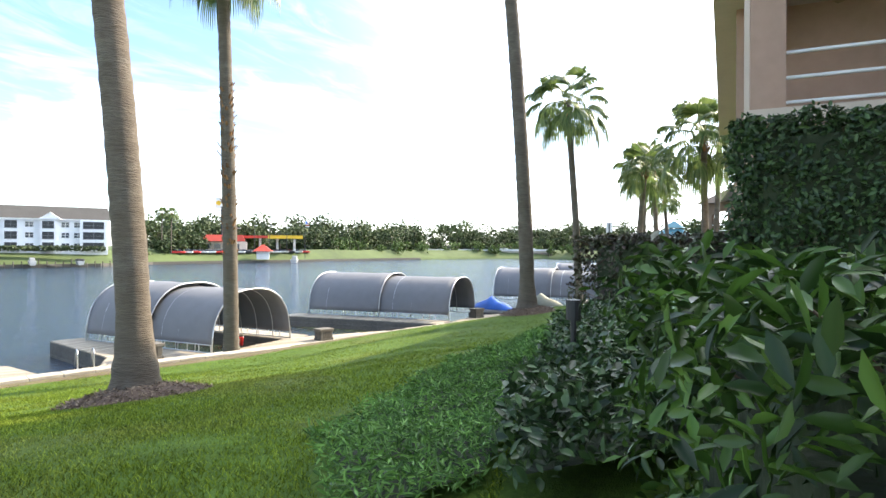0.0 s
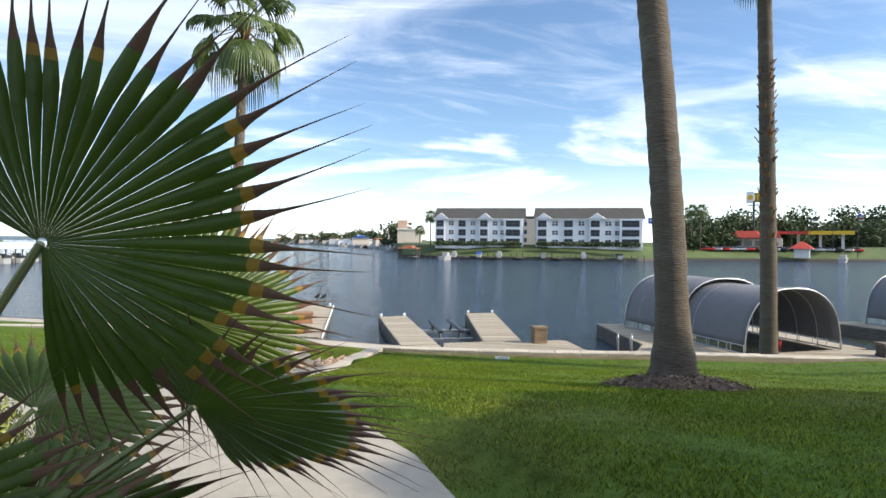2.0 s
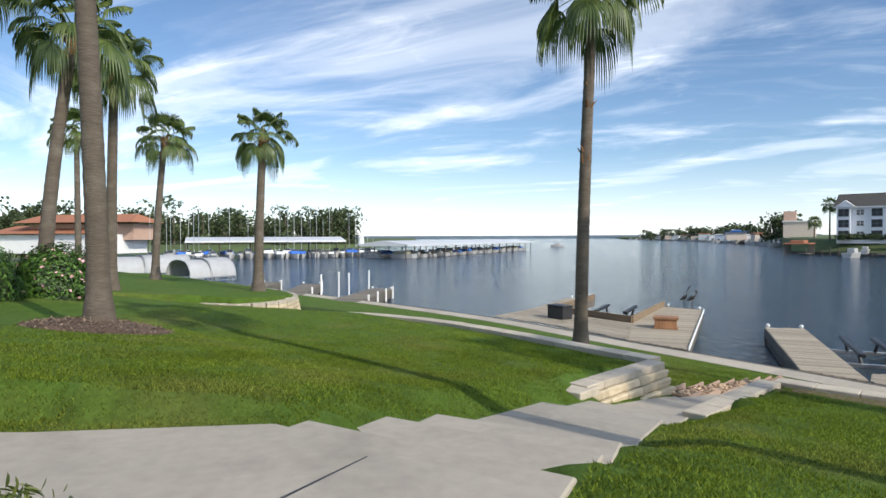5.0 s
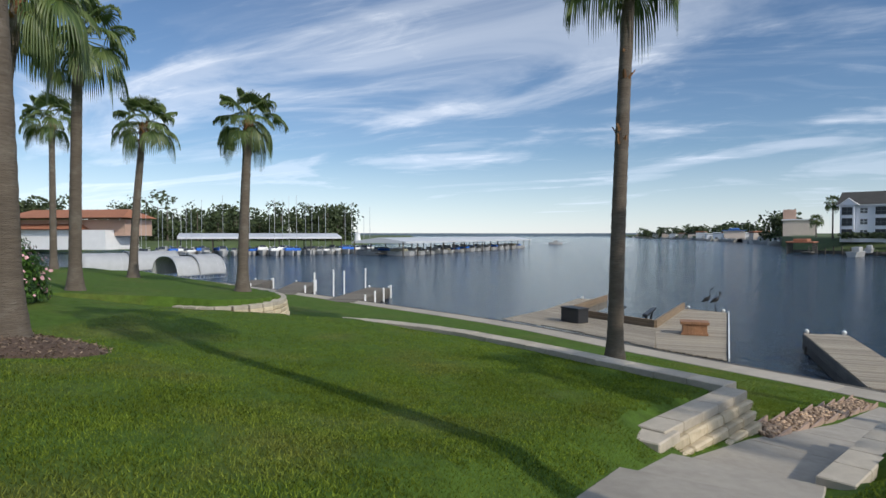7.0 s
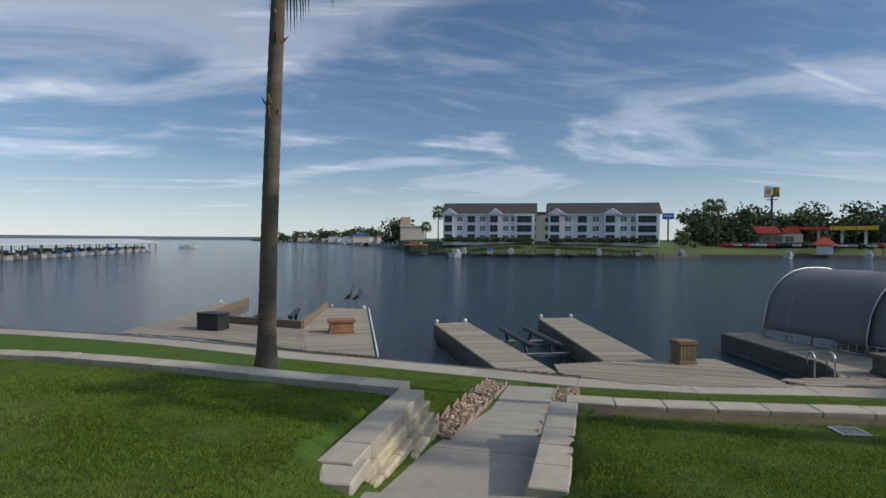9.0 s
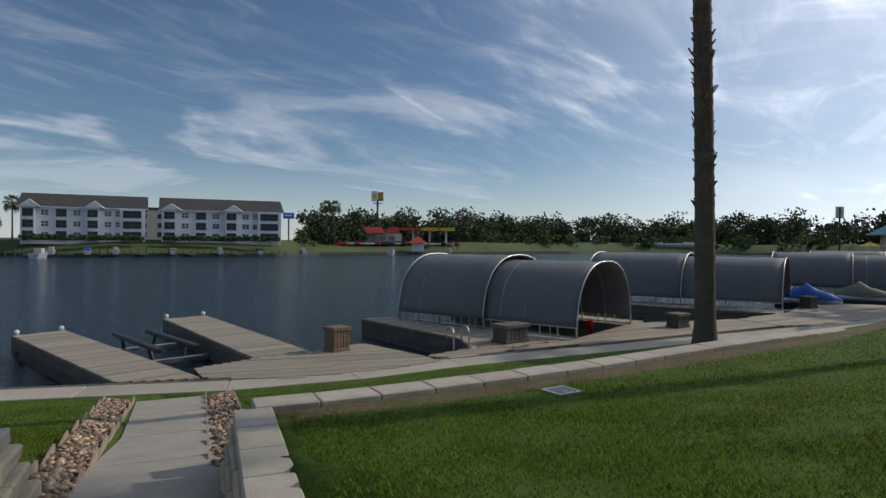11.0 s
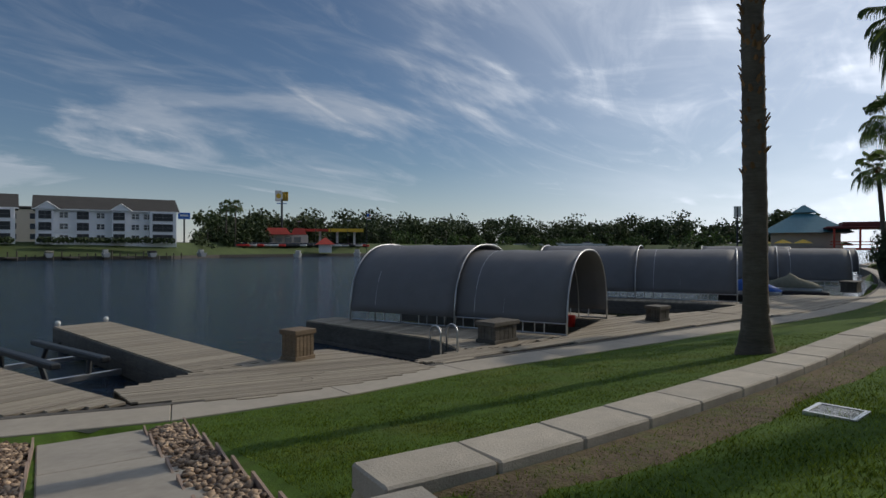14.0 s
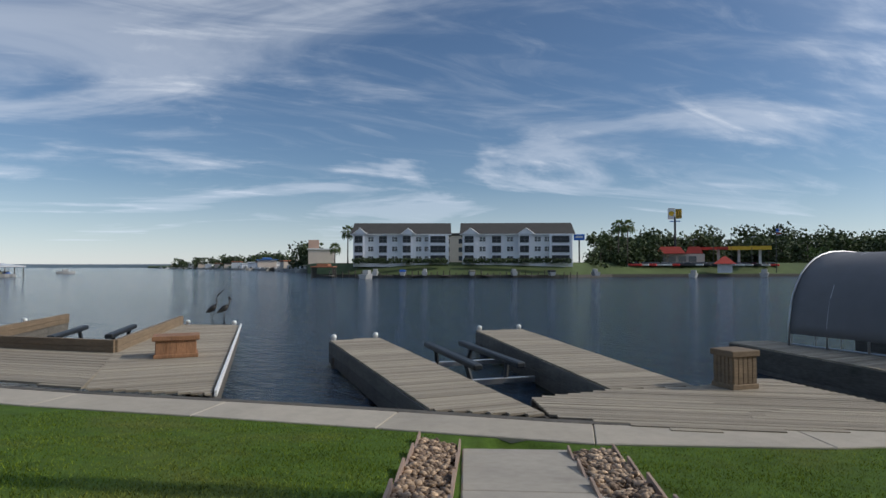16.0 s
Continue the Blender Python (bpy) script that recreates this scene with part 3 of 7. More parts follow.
def wall_run(parent, line, zf, width=0.42, cap=0.13, courses=4, course_h=0.15, lean=0.035, step=0.62, face=1, both=True):
    """A wall of cap stones on courses of split-face blocks along a plan line. face: the side (left 1, right -1) that shows its courses."""
    pts = along(line, step)
    end = line[-1]
    pts.append((end[0], end[1], math.atan2(end[1] - pts[-1][1], end[0] - pts[-1][0])))
    for a, b in zip(pts, pts[1:]):
        L = math.hypot(b[0] - a[0], b[1] - a[1])
        if L < 0.12:
            continue
        ang = math.atan2(b[1] - a[1], b[0] - a[0])
        mx, my = (a[0] + b[0]) / 2, (a[1] + b[1]) / 2
        z = zf(mx)
        bm = bmesh.new()
        box(bm, (0, 0, -cap / 2), (L - 0.008, width, cap), 0, 0.012)
        part("cap_stone", bm, STONE, parent, m=pose(mx, my, z + random.uniform(-.004, .004), 0, 0, math.degrees(ang) + random.uniform(-.4, .4)))
        for c in range(courses):
            sh = (c % 2) * step * 0.45
            bm = bmesh.new()
            off = face * (0.02 + lean * (c + 1))
            box(bm, (sh * 0, off, 0), (L - 0.01, width - 0.04, course_h - 0.008), 0, 0.022)
            for v in bm.verts:
                if v.co.y * face > 0:
                    v.co.y += face * noise.noise(Vector((mx * 3 + v.co.x * 9, my * 3 + c, v.co.z * 9))) * 0.03
            part("block", bm, SPLIT, parent, m=pose(mx, my, z - cap - course_h * (c + 0.5), 0, 0, math.degrees(ang)))


wall_r = thing("retaining_wall", "cream cast-stone retaining wall with flat caps at the lawn edge", "retaining wall", kind="structure")
wall_run(wall_r, CAP_R, cap_z_right, width=0.37, courses=3)
wall_run(wall_r, [(-9.86, 10.68), (-8.24, 8.28)], lambda x: 2.625, width=0.35, courses=4, face=-1, step=0.56)
wall_l = thing("retaining_wall", "cream cast-stone retaining wall stepping back beside the path", "retaining wall", kind="structure")
wall_run(wall_l, CAP_L, lambda x: 2.68, courses=3, face=-1)
wall_run(wall_l, [(-11.44, 9.42), (-9.82, 7.22)], lambda x: 2.695, width=0.36, courses=5, face=1, lean=0.07, step=0.55)
wall_2 = thing("retaining_wall", "curved cream block wall round a raised lawn", "retaining wall", kind="structure")
wall_run(wall_2, CAP_2, lambda x: 2.68, courses=5, face=-1, lean=0.03, step=0.5)
bm = boxes(((0, 0, 0), (0.62, 0.42, 0.14)), bevel=0.015)
part("end_stone", bm, STONE, wall_l, m=pose(-9.72, 7.2, 2.6, 0, 0, 130))


# ---- docks ----
def planks(parent, poly, ang, pitch=0.145, gap=0.012, z=1.1, mesh=None):
    """Deck boards in the direction ang (degrees) cut to a convex plan polygon, each an object of its own."""
    c, s = math.cos(radians(ang)), math.sin(radians(ang))
    q = [(x * c + y * s, -x * s + y * c) for x, y in poly]
    lo, hi = min(v for u, v in q), max(v for u, v in q)
    n = int((hi - lo) / pitch)
    for i in range(n):
        v = lo + (i + 0.5) * pitch
        cuts = []
        for (u0, v0), (u1, v1) in zip(q, q[1:] + q[:1]):
            if (v0 > v) != (v1 > v):
                cuts.append(u0 + (u1 - u0) * (v - v0) / (v1 - v0))
        cuts.sort()
        for u0, u1 in zip(cuts[::2], cuts[1::2]):
            if u1 - u0 < 0.08:
                continue
            pieces = [(u0, u1)] if u1 - u0 < 5 else [(u0, (u0 + u1) / 2 + random.uniform(-.8, .8)), (0, u1)]
            if len(pieces) == 2:
                pieces[1] = (pieces[0][1] + 0.006, u1)
            for a, b in pieces:
                um = (a + b) / 2
                ob = new("plank", mesh or PLANK_MESH)
                ob.parent = parent
                ob.matrix_basis = pose(um * c - v * s, um * s + v * c, z + random.uniform(-.004, .004), random.uniform(-.5, .5), 0, ang + random.uniform(-.12, .12)) @ Matrix.Diagonal((b - a, pitch - gap, 0.04, 1))


bm = bmesh.new()
box(bm, (0, 0, -0.5), (1, 1, 1), 0, 0.0)
bmesh.ops.bevel(bm, geom=[e for e in bm.edges if abs(e.verts[0].co.x - e.verts[1].co.x) > 0.5], offset=0.04, segments=1, affect='EDGES')
PLANK_MESH = to_mesh("plank", bm.copy(), PLANK)
DARK_PLANK_MESH = to_mesh("plank", bm, mat("dark_weathered_plank", (0.16, 0.14, 0.11), 0.85, var=0.35, scale=9, stretch=(1, 12, 12), bump=0.5, bscale=18, rand=0.3))


def fascia(parent, a, b, z1=1.06, h=0.42, t=0.06, material=None, name="fascia_board"):
    a, b = Vector(a), Vector(b)
    d = b - a
    bm = bmesh.new()
    box(bm, (0, 0, 0), (d.length, t, h * 0.5 - 0.006), 0, 0.006)
    me = to_mesh(name, bm, material or FASCIA)
    for k in (0.25, 0.75):
        part(name, me, None, parent, m=pose((a.x + b.x) / 2, (a.y + b.y) / 2, z1 - h * k, 0, 0, math.degrees(math.atan2(d.y, d.x))))


def piling(parent, x, y, top=0.7, r=0.13):
    bm = bmesh.new()
    tube(bm, [(0, 0, -2.2), (0, 0, top)], r, 10)
    part("piling", bm, PILE, parent, m=pose(x, y, 0), smooth=False)


LAMP_GLASS = mat("frosted_lamp_glass", (0.75, 0.76, 0.74), 0.35, var=0.1, scale=30, bump=0.5, bscale=60)


def dock_light(x, y, z=1.1):
    t = thing("dock_light", "small white globe light on a dock corner", "dock light", "dock lights", (x, y, z))
    bm = bmesh.new()
    bmesh.ops.create_uvsphere(bm, u_segments=12, v_segments=8, radius=0.085, matrix=Matrix.Translation((0, 0, 0.09)))
    part("globe", bm, LAMP_GLASS, t, smooth=True)
    bm = bmesh.new()
    tube(bm, [(0, 0, -0.005), (0, 0, 0.03)], 0.07, 12)
    part("base", bm, GALV, t)


def finger_dock(name, label, tipL, tipR, baseL, baseR, lights=True, pitch=0.145, mesh=None):
    """A dock finger given by its four corners: left and right as one looks out from the shore."""
    t = thing(name, label, "dock", "dock fingers")
    ax = Vector(tipL) - Vector(baseL)
    ang = math.degrees(math.atan2(ax.y, ax.x)) + 90
    planks(t, [tipL, tipR, baseR, baseL], ang, pitch, mesh=mesh)
    for a, b in ((tipL, tipR), (tipL, baseL), (tipR, baseR)):
        fascia(t, a, b, h=0.62)
    for u in (0.06, 0.5, 0.94):
        for e0, e1 in ((tipL, baseL), (tipR, baseR)):
            c0 = (Vector(tipL) + Vector(tipR) + Vector(baseL) + Vector(baseR)) / 4
            p = Vector(e0).lerp(Vector(e1), u)
            p = p + (c0 - p).normalized() * 0.25
            piling(t, p.x, p.y)
    if lights:
        for p, q in ((tipL, tipR), (tipR, tipL)):
            d = (Vector(q) - Vector(p)).normalized() * 0.12
            dock_light(p[0] + d.x, p[1] + d.y)
    return t


G_ = "weathered grey timber dock finger with plank decking over the water"
F1 = ((-24.7, 21.35), (-24.05, 22.75), (-16.75, 16.75), (-15.2, 17.6))
F2 = ((-23.0, 26.35), (-22.05, 27.75), (-15.25, 19.95), (-14.2, 21.2))
finger_dock("dock_finger", G_, *F1)
finger_dock("dock_finger", G_, *F2)
deck1 = thing("dock_deck", "weathered plank deck between seawall and boat slips", "dock")
planks(deck1, [(-15.15, 17.6), (-13.3, 18.05), (-11.45, 19.6), (-10.4, 20.9), (-11.1, 21.5), (-13.4, 23.0), (-14.2, 21.2), (-15.25, 19.95), (-16.0, 18.45)], 30)
fascia(deck1, (-16.0, 18.45), (-15.25, 19.95))
fascia(deck1, (-13.4, 23.0), (-11.1, 21.5))
fascia(deck1, (-13.4, 23.0), (-14.2, 21.2))
deck2 = thing("dock_deck", "sunlit weathered plank deck in front of the boat canopy", "dock")
planks(deck2, [(-10.15, 21.35), (-8.9, 22.85), (-6.7, 24.6), (-3.2, 27.6), (0.6, 30.9), (-0.6, 32.6), (-4.9, 30.1), (-7.0, 25.6), (-8.7, 23.5), (-9.95, 23.1), (-11.0, 21.45)], 42)
DARK_ = "dark damp timber dock finger beside a covered slip"
f3 = thing("dock_finger", DARK_, "dock", "dock fingers")
F3P = [(-15.45, 28.5), (-14.7, 29.6), (-7.1, 25.65), (-8.75, 23.55), (-10.0, 23.15), (-10.7, 24.7)]
planks(f3, F3P, 62)
for a, b in ((F3P[0], F3P[5]), (F3P[5], F3P[4]), (F3P[0], F3P[1]), (F3P[1], F3P[2])):
    fascia(f3, a, b, h=1.1)
for p in ((-14.7, 28.6), (-12.9, 27.0), (-10.7, 25.2)):
    piling(f3, *p)
F4 = [(-12.9, 33.8), (-12.3, 35.2), (-4.4, 30.9), (-5.1, 29.5)]
f4 = thing("dock_finger", DARK_, "dock", "dock fingers")
planks(f4, F4, 62)
for a, b in ((F4[0], F4[3]), (F4[0], F4[1]), (F4[1], F4[2])):
    fascia(f4, a, b, h=0.6)
# docks of the next slip along
f5 = thing("dock_finger", DARK_, "dock", "dock fingers")
F5 = [(-8.0, 39.2), (-7.5, 40.7), (2.6, 36.9), (2.0, 35.4)]
planks(f5, F5, 70)
for a, b in ((F5[0], F5[3]), (F5[0], F5[1]), (F5[1], F5[2])):
    fascia(f5, a, b, h=0.6)
deck3 = thing("dock_deck", "weathered plank deck along the shore walk", "dock")
planks(deck3, [(0.65, 30.95), (2.2, 31.6), (6.0, 35.3), (10.5, 40.3), (7.8, 41.5), (4.6, 40.2), (2.4, 36.0), (-0.5, 32.7)], 45)
# dock with the bird statues
deck4 = thing("dock_deck", "weathered plank dock with timber curbs and a boat cradle", "dock")
planks(deck4, [(-31.0, 22.2), (-33.0, 21.0), (-26.9, 16.2), (-22.6, 14.0), (-20.4, 15.2)], 63)
planks(deck4, [(-26.8, 16.2), (-33.4, 13.4), (-30.4, 10.4), (-27.5, 12.1), (-22.7, 14.0)], 25)
fascia(deck4, (-31.0, 22.2), (-20.4, 15.2), h=0.5)
fascia(deck4, (-30.95, 22.25), (-20.35, 15.25), z1=1.16, h=0.12, t=0.05, material=WHITE, name="rub_strip")
fascia(deck4, (-31.0, 22.2), (-33.0, 21.0))
fascia(deck4, (-33.0, 21.0), (-26.9, 16.2), z1=1.42, h=0.36, t=0.12, material=BOXWOOD, name="curb_timber")
fascia(deck4, (-26.9, 16.2), (-31.6, 14.0), z1=1.42, h=0.36, t=0.12, material=BOXWOOD, name="curb_timber")
f6 = thing("dock_finger", "weathered dock finger with a raised timber curb", "dock", "dock fingers")
planks(f6, [(-37.5, 18.6), (-38.6, 17.2), (-33.4, 13.4), (-31.9, 14.2)], 55)
for a, b in (((-37.5, 18.6), (-31.9, 14.2)), ((-37.5, 18.6), (-38.6, 17.2))):
    fascia(f6, a, b)
fascia(f6, (-37.5, 18.6), (-31.9, 14.2), z1=1.42, h=0.36, t=0.12, material=BOXWOOD, name="curb_timber")
for p in ((-31.15, 22.1), (-32.7, 21.1), (-37.6, 18.4), (-38.4, 17.4)):
    dock_light(*p)
for p in ((-31, 21.2), (-27, 18.8), (-23, 16.2), (-32.4, 20.6)):
    piling(deck4, *p)


# ---- boat lift cradles ----
def boat_cradle(x, y, turn, length=3.2, gap=1.5, z=0.75, reach=4.4):
    t = thing("boat_lift", "dark boat lift with two padded bunks on cross beams", "boat lift", "boat lifts", (x, y, 0), turn)
    for sy in (-1, 1):
        bm = bmesh.new()
        box(bm, (0, sy * gap / 2, z + 0.12), (length, 0.22, 0.14), 0, 0.03)
        part("bunk", bm, DARKMET, t)
        for sx in (-1, 1):
            bm = bmesh.new()
            tube(bm, [(sx * length * 0.3, sy * gap / 2, z + 0.08), (sx * length * 0.33, sy * gap * 0.42, 0.55)], 0.06, 6)
            part("bracket", bm, DARKMET, t)
    for sx in (-1, 1):
        bm = boxes(((sx * length * 0.33, 0, 0.55), (0.12, reach, 0.14)), bevel=0.01)
        part("cross_beam", bm, GALV, t)
        for sy in (-1, 1):
            bm = bmesh.new()
            tube(bm, [(sx * length * 0.33, sy * reach * 0.47, 0.6), (sx * length * 0.33, sy * reach * 0.47, -2.0)], 0.06, 8)
            part("lift_post", bm, GALV, t)


boat_cradle(-20.2, 22.25, 147, length=4.2, gap=1.05, z=0.9)
boat_cradle(-31.4, 17.4, 145, z=1.1, reach=3.4)


# ---- boat canopies ----
def arch_points(w, h, n=20, k=2.5):
    """A hoop, wide at the foot and flat at the top: half a superellipse."""
    out = []
    for i in range(n + 1):
        a = math.pi * i / n
        c, s = math.cos(a), math.sin(a)
        out.append((-math.copysign(abs(c) ** (2 / k), c) * w / 2, abs(s) ** (2 / k) * h))
    return out


def canopy(name, label, foot, turn, length, w=4.8, h=2.55, split=0.5, material=None):
    """A canvas boat cover on hoops. foot: the near front foot; it runs along its own -x, and its width along +y."""
    t = thing(name, label, "boat canopy", "boat canopies", foot, turn)
    cloth = material or FABRIC
    rows = [(-length, -length * split + 0.25, 1.03), (-length * split - 0.15, 0.0, 0.965)]
    for x0, x1, k in rows:
        hoop = arch_points(w * k, h * k)
        bm = bmesh.new()
        nx = 10
        grid = []
        for i in range(nx + 1):
            x = x0 + (x1 - x0) * i / nx
            sag = 0.025 * abs(math.sin(math.pi * i * 2.5 / nx))
            row = []
            for (yy, zz) in hoop:
                if zz < 0.33 and yy < 0:
                    zz = 0.33
                if zz < 0.33 and yy > 0:
                    zz = 0.33
                f = 1 - sag / 2.5
                row.append(bm.verts.new((x, w / 2 + yy * f, zz * f)))
            grid.append(row)
        for r0, r1 in zip(grid, grid[1:]):
            for j in range(len(r0) - 1):
                if (r0[j].co - r0[j + 1].co).length > 1e-4:
                    bm.faces.new((r0[j], r1[j], r1[j + 1], r0[j + 1]))
        fab = part("canvas", bm, cloth, t, smooth=True)
        sol = fab.modifiers.new("thick", 'SOLIDIFY')
        sol.thickness = 0.006
        for x in (x0, x1):
            bm = bmesh.new()
            pp = [(x, w / 2 + yy * 1.004, zz * 1.004) for yy, zz in hoop]
            tube(bm, pp, 0.028, 7)
            part("hoop", bm, GALV, t, smooth=True)
        for xm in np.linspace(x0, x1, 5)[1:-1]:
            bm = bmesh.new()
            tube(bm, [(xm, w / 2 + yy * 0.985, zz * 0.985) for yy, zz in hoop], 0.02, 6)
            part("rib", bm, GALV, t, smooth=True)
        for yy in (0.02, w - 0.02):
            bm = bmesh.new()
            tube(bm, [(x0, yy, 0.34), (x1, yy, 0.34)], 0.02, 6)
            tube(bm, [(x0, yy, 0.03), (x1, yy, 0.03)], 0.025, 6)
            for xm in np.linspace(x0, x1, 7):
                tube(bm, [(xm, yy, 0.0), (xm, yy, 0.36)], 0.018, 6)
            part("side_rail", bm, GALV, t)
    return t


CAN = "grey canvas boat canopy on galvanised hoops over a dock slip"
canopy("boat_canopy", CAN, (-7.0, 25.5, 1.1), -25.5, 7.7)
canopy("boat_canopy", CAN, (2.45, 36.7, 1.1), math.degrees(math.atan2(-3.5, 9.0)), 9.6)
canopy("boat_canopy", "grey canvas boat canopy with two small white signs on its side", (14.6, 48.4, 1.1), math.degrees(math.atan2(-3.4, 9.0)), 9.0)
canopy("boat_canopy", CAN, (24.5, 64.0, 1.1), math.degrees(math.atan2(-3.0, 9.0)), 11.0)
PALE = mat("pale_canvas", (0.42, 0.43, 0.44), 0.65, var=0.1, scale=2, trans=0.12)
canopy("boat_canopy", "pale grey canvas boat canopy at the water's edge", (-60.6, -15.0, 1.1), -42, 4.8, w=4.2, h=2.1, material=PALE)
canopy("boat_canopy", "pale grey canvas boat canopy at the water's edge", (-68.5, -25.0, 1.1), -58, 9.0, w=4.6, h=2.2, material=PALE)


# ---- palms ----
def fan(n, R, spread, fold=0.06, split=0.5, seed=0):
    """Vertices and triangles of one fan leaf in the xy plane, stalk at the origin, middle along +x, and each vertex's share of the radius."""
    rng = random.Random(seed)
    V, F, U = [], [], []
    for i in range(n):
        a = (i / (n - 1) - 0.5) * spread
        da = spread / n * 0.55
        L = R * (0.78 + 0.22 * math.cos(a * 0.8)) * rng.uniform(0.92, 1.05)
        k = len(V)
        V.append((0, 0, 0))
        U.append(0)
        for r, wd in ((split, 1.0), (0.68, 0.62), (0.84, 0.36), (1.0, 0.03)):
            rr = L * r
            for e in (-1, 0, 1):
                aa = a + e * da * wd
                V.append((rr * math.cos(aa), rr * math.sin(aa), fold * R * 0.25 * (1 if e == 0 else -1) * wd))
                U.append(r)
        F += [(k, k + 1, k + 2), (k, k + 2, k + 3)]
        for b in (k + 1, k + 4, k + 7):
            F += [(b, b + 3, b + 4), (b, b + 4, b + 1), (b + 1, b + 4, b + 5), (b + 1, b + 5, b + 2)]
    return np.array(V, float), np.array(F, int), np.array(U, float)


def crown_mesh(name, fronds=38, R=0.95, stalk=0.95, seed=1, low=-70, n=18):
    """A rounded head of fan leaves on arching stalks; the outer half of every leaf hangs by its weight."""
    rng = random.Random(seed)
    Vs, Fs, M, off = [], [], [], 0
    for i in range(fronds):
        u = (i + 0.5) / fronds
        elev = 80 + (low - 80) * u ** 0.85 + rng.uniform(-9, 9)
        az = i * 137.5 + rng.uniform(-14, 14)
        st = stalk * rng.uniform(0.8, 1.15) * (0.92 + 0.15 * u)
        e, z = radians(elev), radians(az)
        d = Vector((math.cos(e) * math.cos(z), math.cos(e) * math.sin(z), math.sin(e)))
        tip = d * st + Vector((0, 0, -0.10 * st * math.cos(e)))
        size = R * rng.uniform(0.82, 1.1)
        V, F, U = fan(n, size, radians(rng.uniform(170, 215)), seed=seed * 97 + i, split=0.5)
        Rm = np.array(Euler((radians(rng.uniform(-22, 22)), -e + radians(rng.uniform(4, 12) + 26 * u), z)).to_matrix())
        V = V @ Rm.T
        sag = np.maximum(0, U - 0.32)
        hang = rng.uniform(0.75, 1.15) * (0.45 + 0.75 * u)
        V[:, :2] *= (1 - np.minimum(0.5, 0.55 * hang * sag))[:, None]
        V[:, 2] -= size * hang * (sag ** 1.35) * (1 + 0.25 * np.sin(np.arange(len(V)) * 2.4))
        V = V + np.array(tip)
        Vs.append(V), Fs.append(F + off), M.append(np.zeros(len(F), int))
        off += len(V)
        s = d.cross(Vector((0, 0, 1))).normalized() * 0.024
        q = np.array([(-s), s, Vector(tip) + s * 0.5, Vector(tip) - s * 0.5, Vector((0, 0, 0.03)), Vector(tip) + Vector((0, 0, 0.02))])
        Vs.append(q)
        Fs.append(np.array([(0, 1, 2), (0, 2, 3), (0, 4, 5), (0, 5, 3), (4, 1, 2), (4, 2, 5)]) + off)
        M.append(np.ones(6, int))
        off += 6
    me = raw_mesh(name, np.concatenate(Vs), np.concatenate(Fs), [FROND, PETIOLE])
    me.polygons.foreach_set("material_index", np.concatenate(M).astype(np.int32))
    return me


CROWNS = [crown_mesh("crown", 30, 0.98, 1.15, s, low, 24) for s, low in ((1, -38), (2, -46), (3, -26))]


def trunk_bm(h, r0, r1, lean=(0, 0), flare=1.7, rings=60, seed=0):
    rng = random.Random(seed)
    bm = bmesh.new()
    sides, R = 14, []
    for i in range(rings + 1):
        u = i / rings
        r = r1 + (r0 - r1) * (1 - u) ** 1.3
        r *= 1 + (flare - 1) * max(0, 1 - u * h / 1.3) ** 2.2
        r *= 1 + (0.03 if i % 2 else -0.015) + rng.uniform(-.012, .012)
        cx, cy = lean[0] * u ** 1.5, lean[1] * u ** 1.5
        R.append([bm.verts.new((cx + math.cos(k * 2 * math.pi / sides) * r * (1 + rng.uniform(-.02, .02)), cy + math.sin(k * 2 * math.pi / sides) * r, u * h)) for k in range(sides)])
    for a, b in zip(R, R[1:]):
        for k in range(sides):
            bm.faces.new((a[k], a[(k + 1) % sides], b[(k + 1) % sides], b[k]))
    bm.faces.new(R[-1])
    return bm


def boots_bm(h, z0, z1, r, lean, count, seed, size=0.2):
    """Old leaf bases left on a trunk between two heights."""
    rng = random.Random(seed)
    bm = bmesh.new()
    for i in range(count):
        z = rng.uniform(z0, z1)
        u = z / h
        a = rng.uniform(0, 6.283)
        c = Vector((lean[0] * u ** 1.5, lean[1] * u ** 1.5, z))
        o = Vector((math.cos(a), math.sin(a), 0))
        s = Vector((-o.y, o.x, 0)) * size * 0.28
        k = size * rng.uniform(0.5, 1.2)
        base = c + o * r * 0.92
        tip = base + o * k * rng.uniform(0.25, 0.6) + Vector((0, 0, k * rng.uniform(0.5, 0.9)))
        p = [bm.verts.new(v) for v in (base - s, base + s, tip + s * 0.5, tip - s * 0.5, base + Vector((0, 0, -0.06)), tip + o * 0.03)]
        for f in ((0, 1, 2, 3), (4, 1, 0), (4, 5, 2, 1), (4, 0, 3, 5)):
            bm.faces.new([p[j] for j in f])
    return bm


def palm(x, y, z, h, r0=0.26, r1=0.2, lean=(0, 0), crown=0, size=1.0, boots=None, label="tall fan palm with a slim ringed grey trunk and green crown", turn=0.0, seed=0):
    t = thing("palm_tree", label, "palm tree", "fan palms", (x, y, z - 0.12))
    part("trunk", trunk_bm(h, r0, r1, lean, seed=seed, rings=max(24, int(h * 7))), BARK, t, smooth=True)
    if boots:
        tagged(part("leaf_bases", boots_bm(h, boots[0], boots[1], r1, lean, boots[2], seed), BOOT, t), kind="stuff")
    part("leaf_base_collar", boots_bm(h, h - 0.9, h - 0.1, r1 * 0.9, lean, 46, seed + 5, 0.3), BOOT, t)
    part("crown", CROWNS[crown], None, t, m=pose(lean[0], lean[1], h, 0, 0, turn) @ Matrix.Scale(size, 4))
    return t


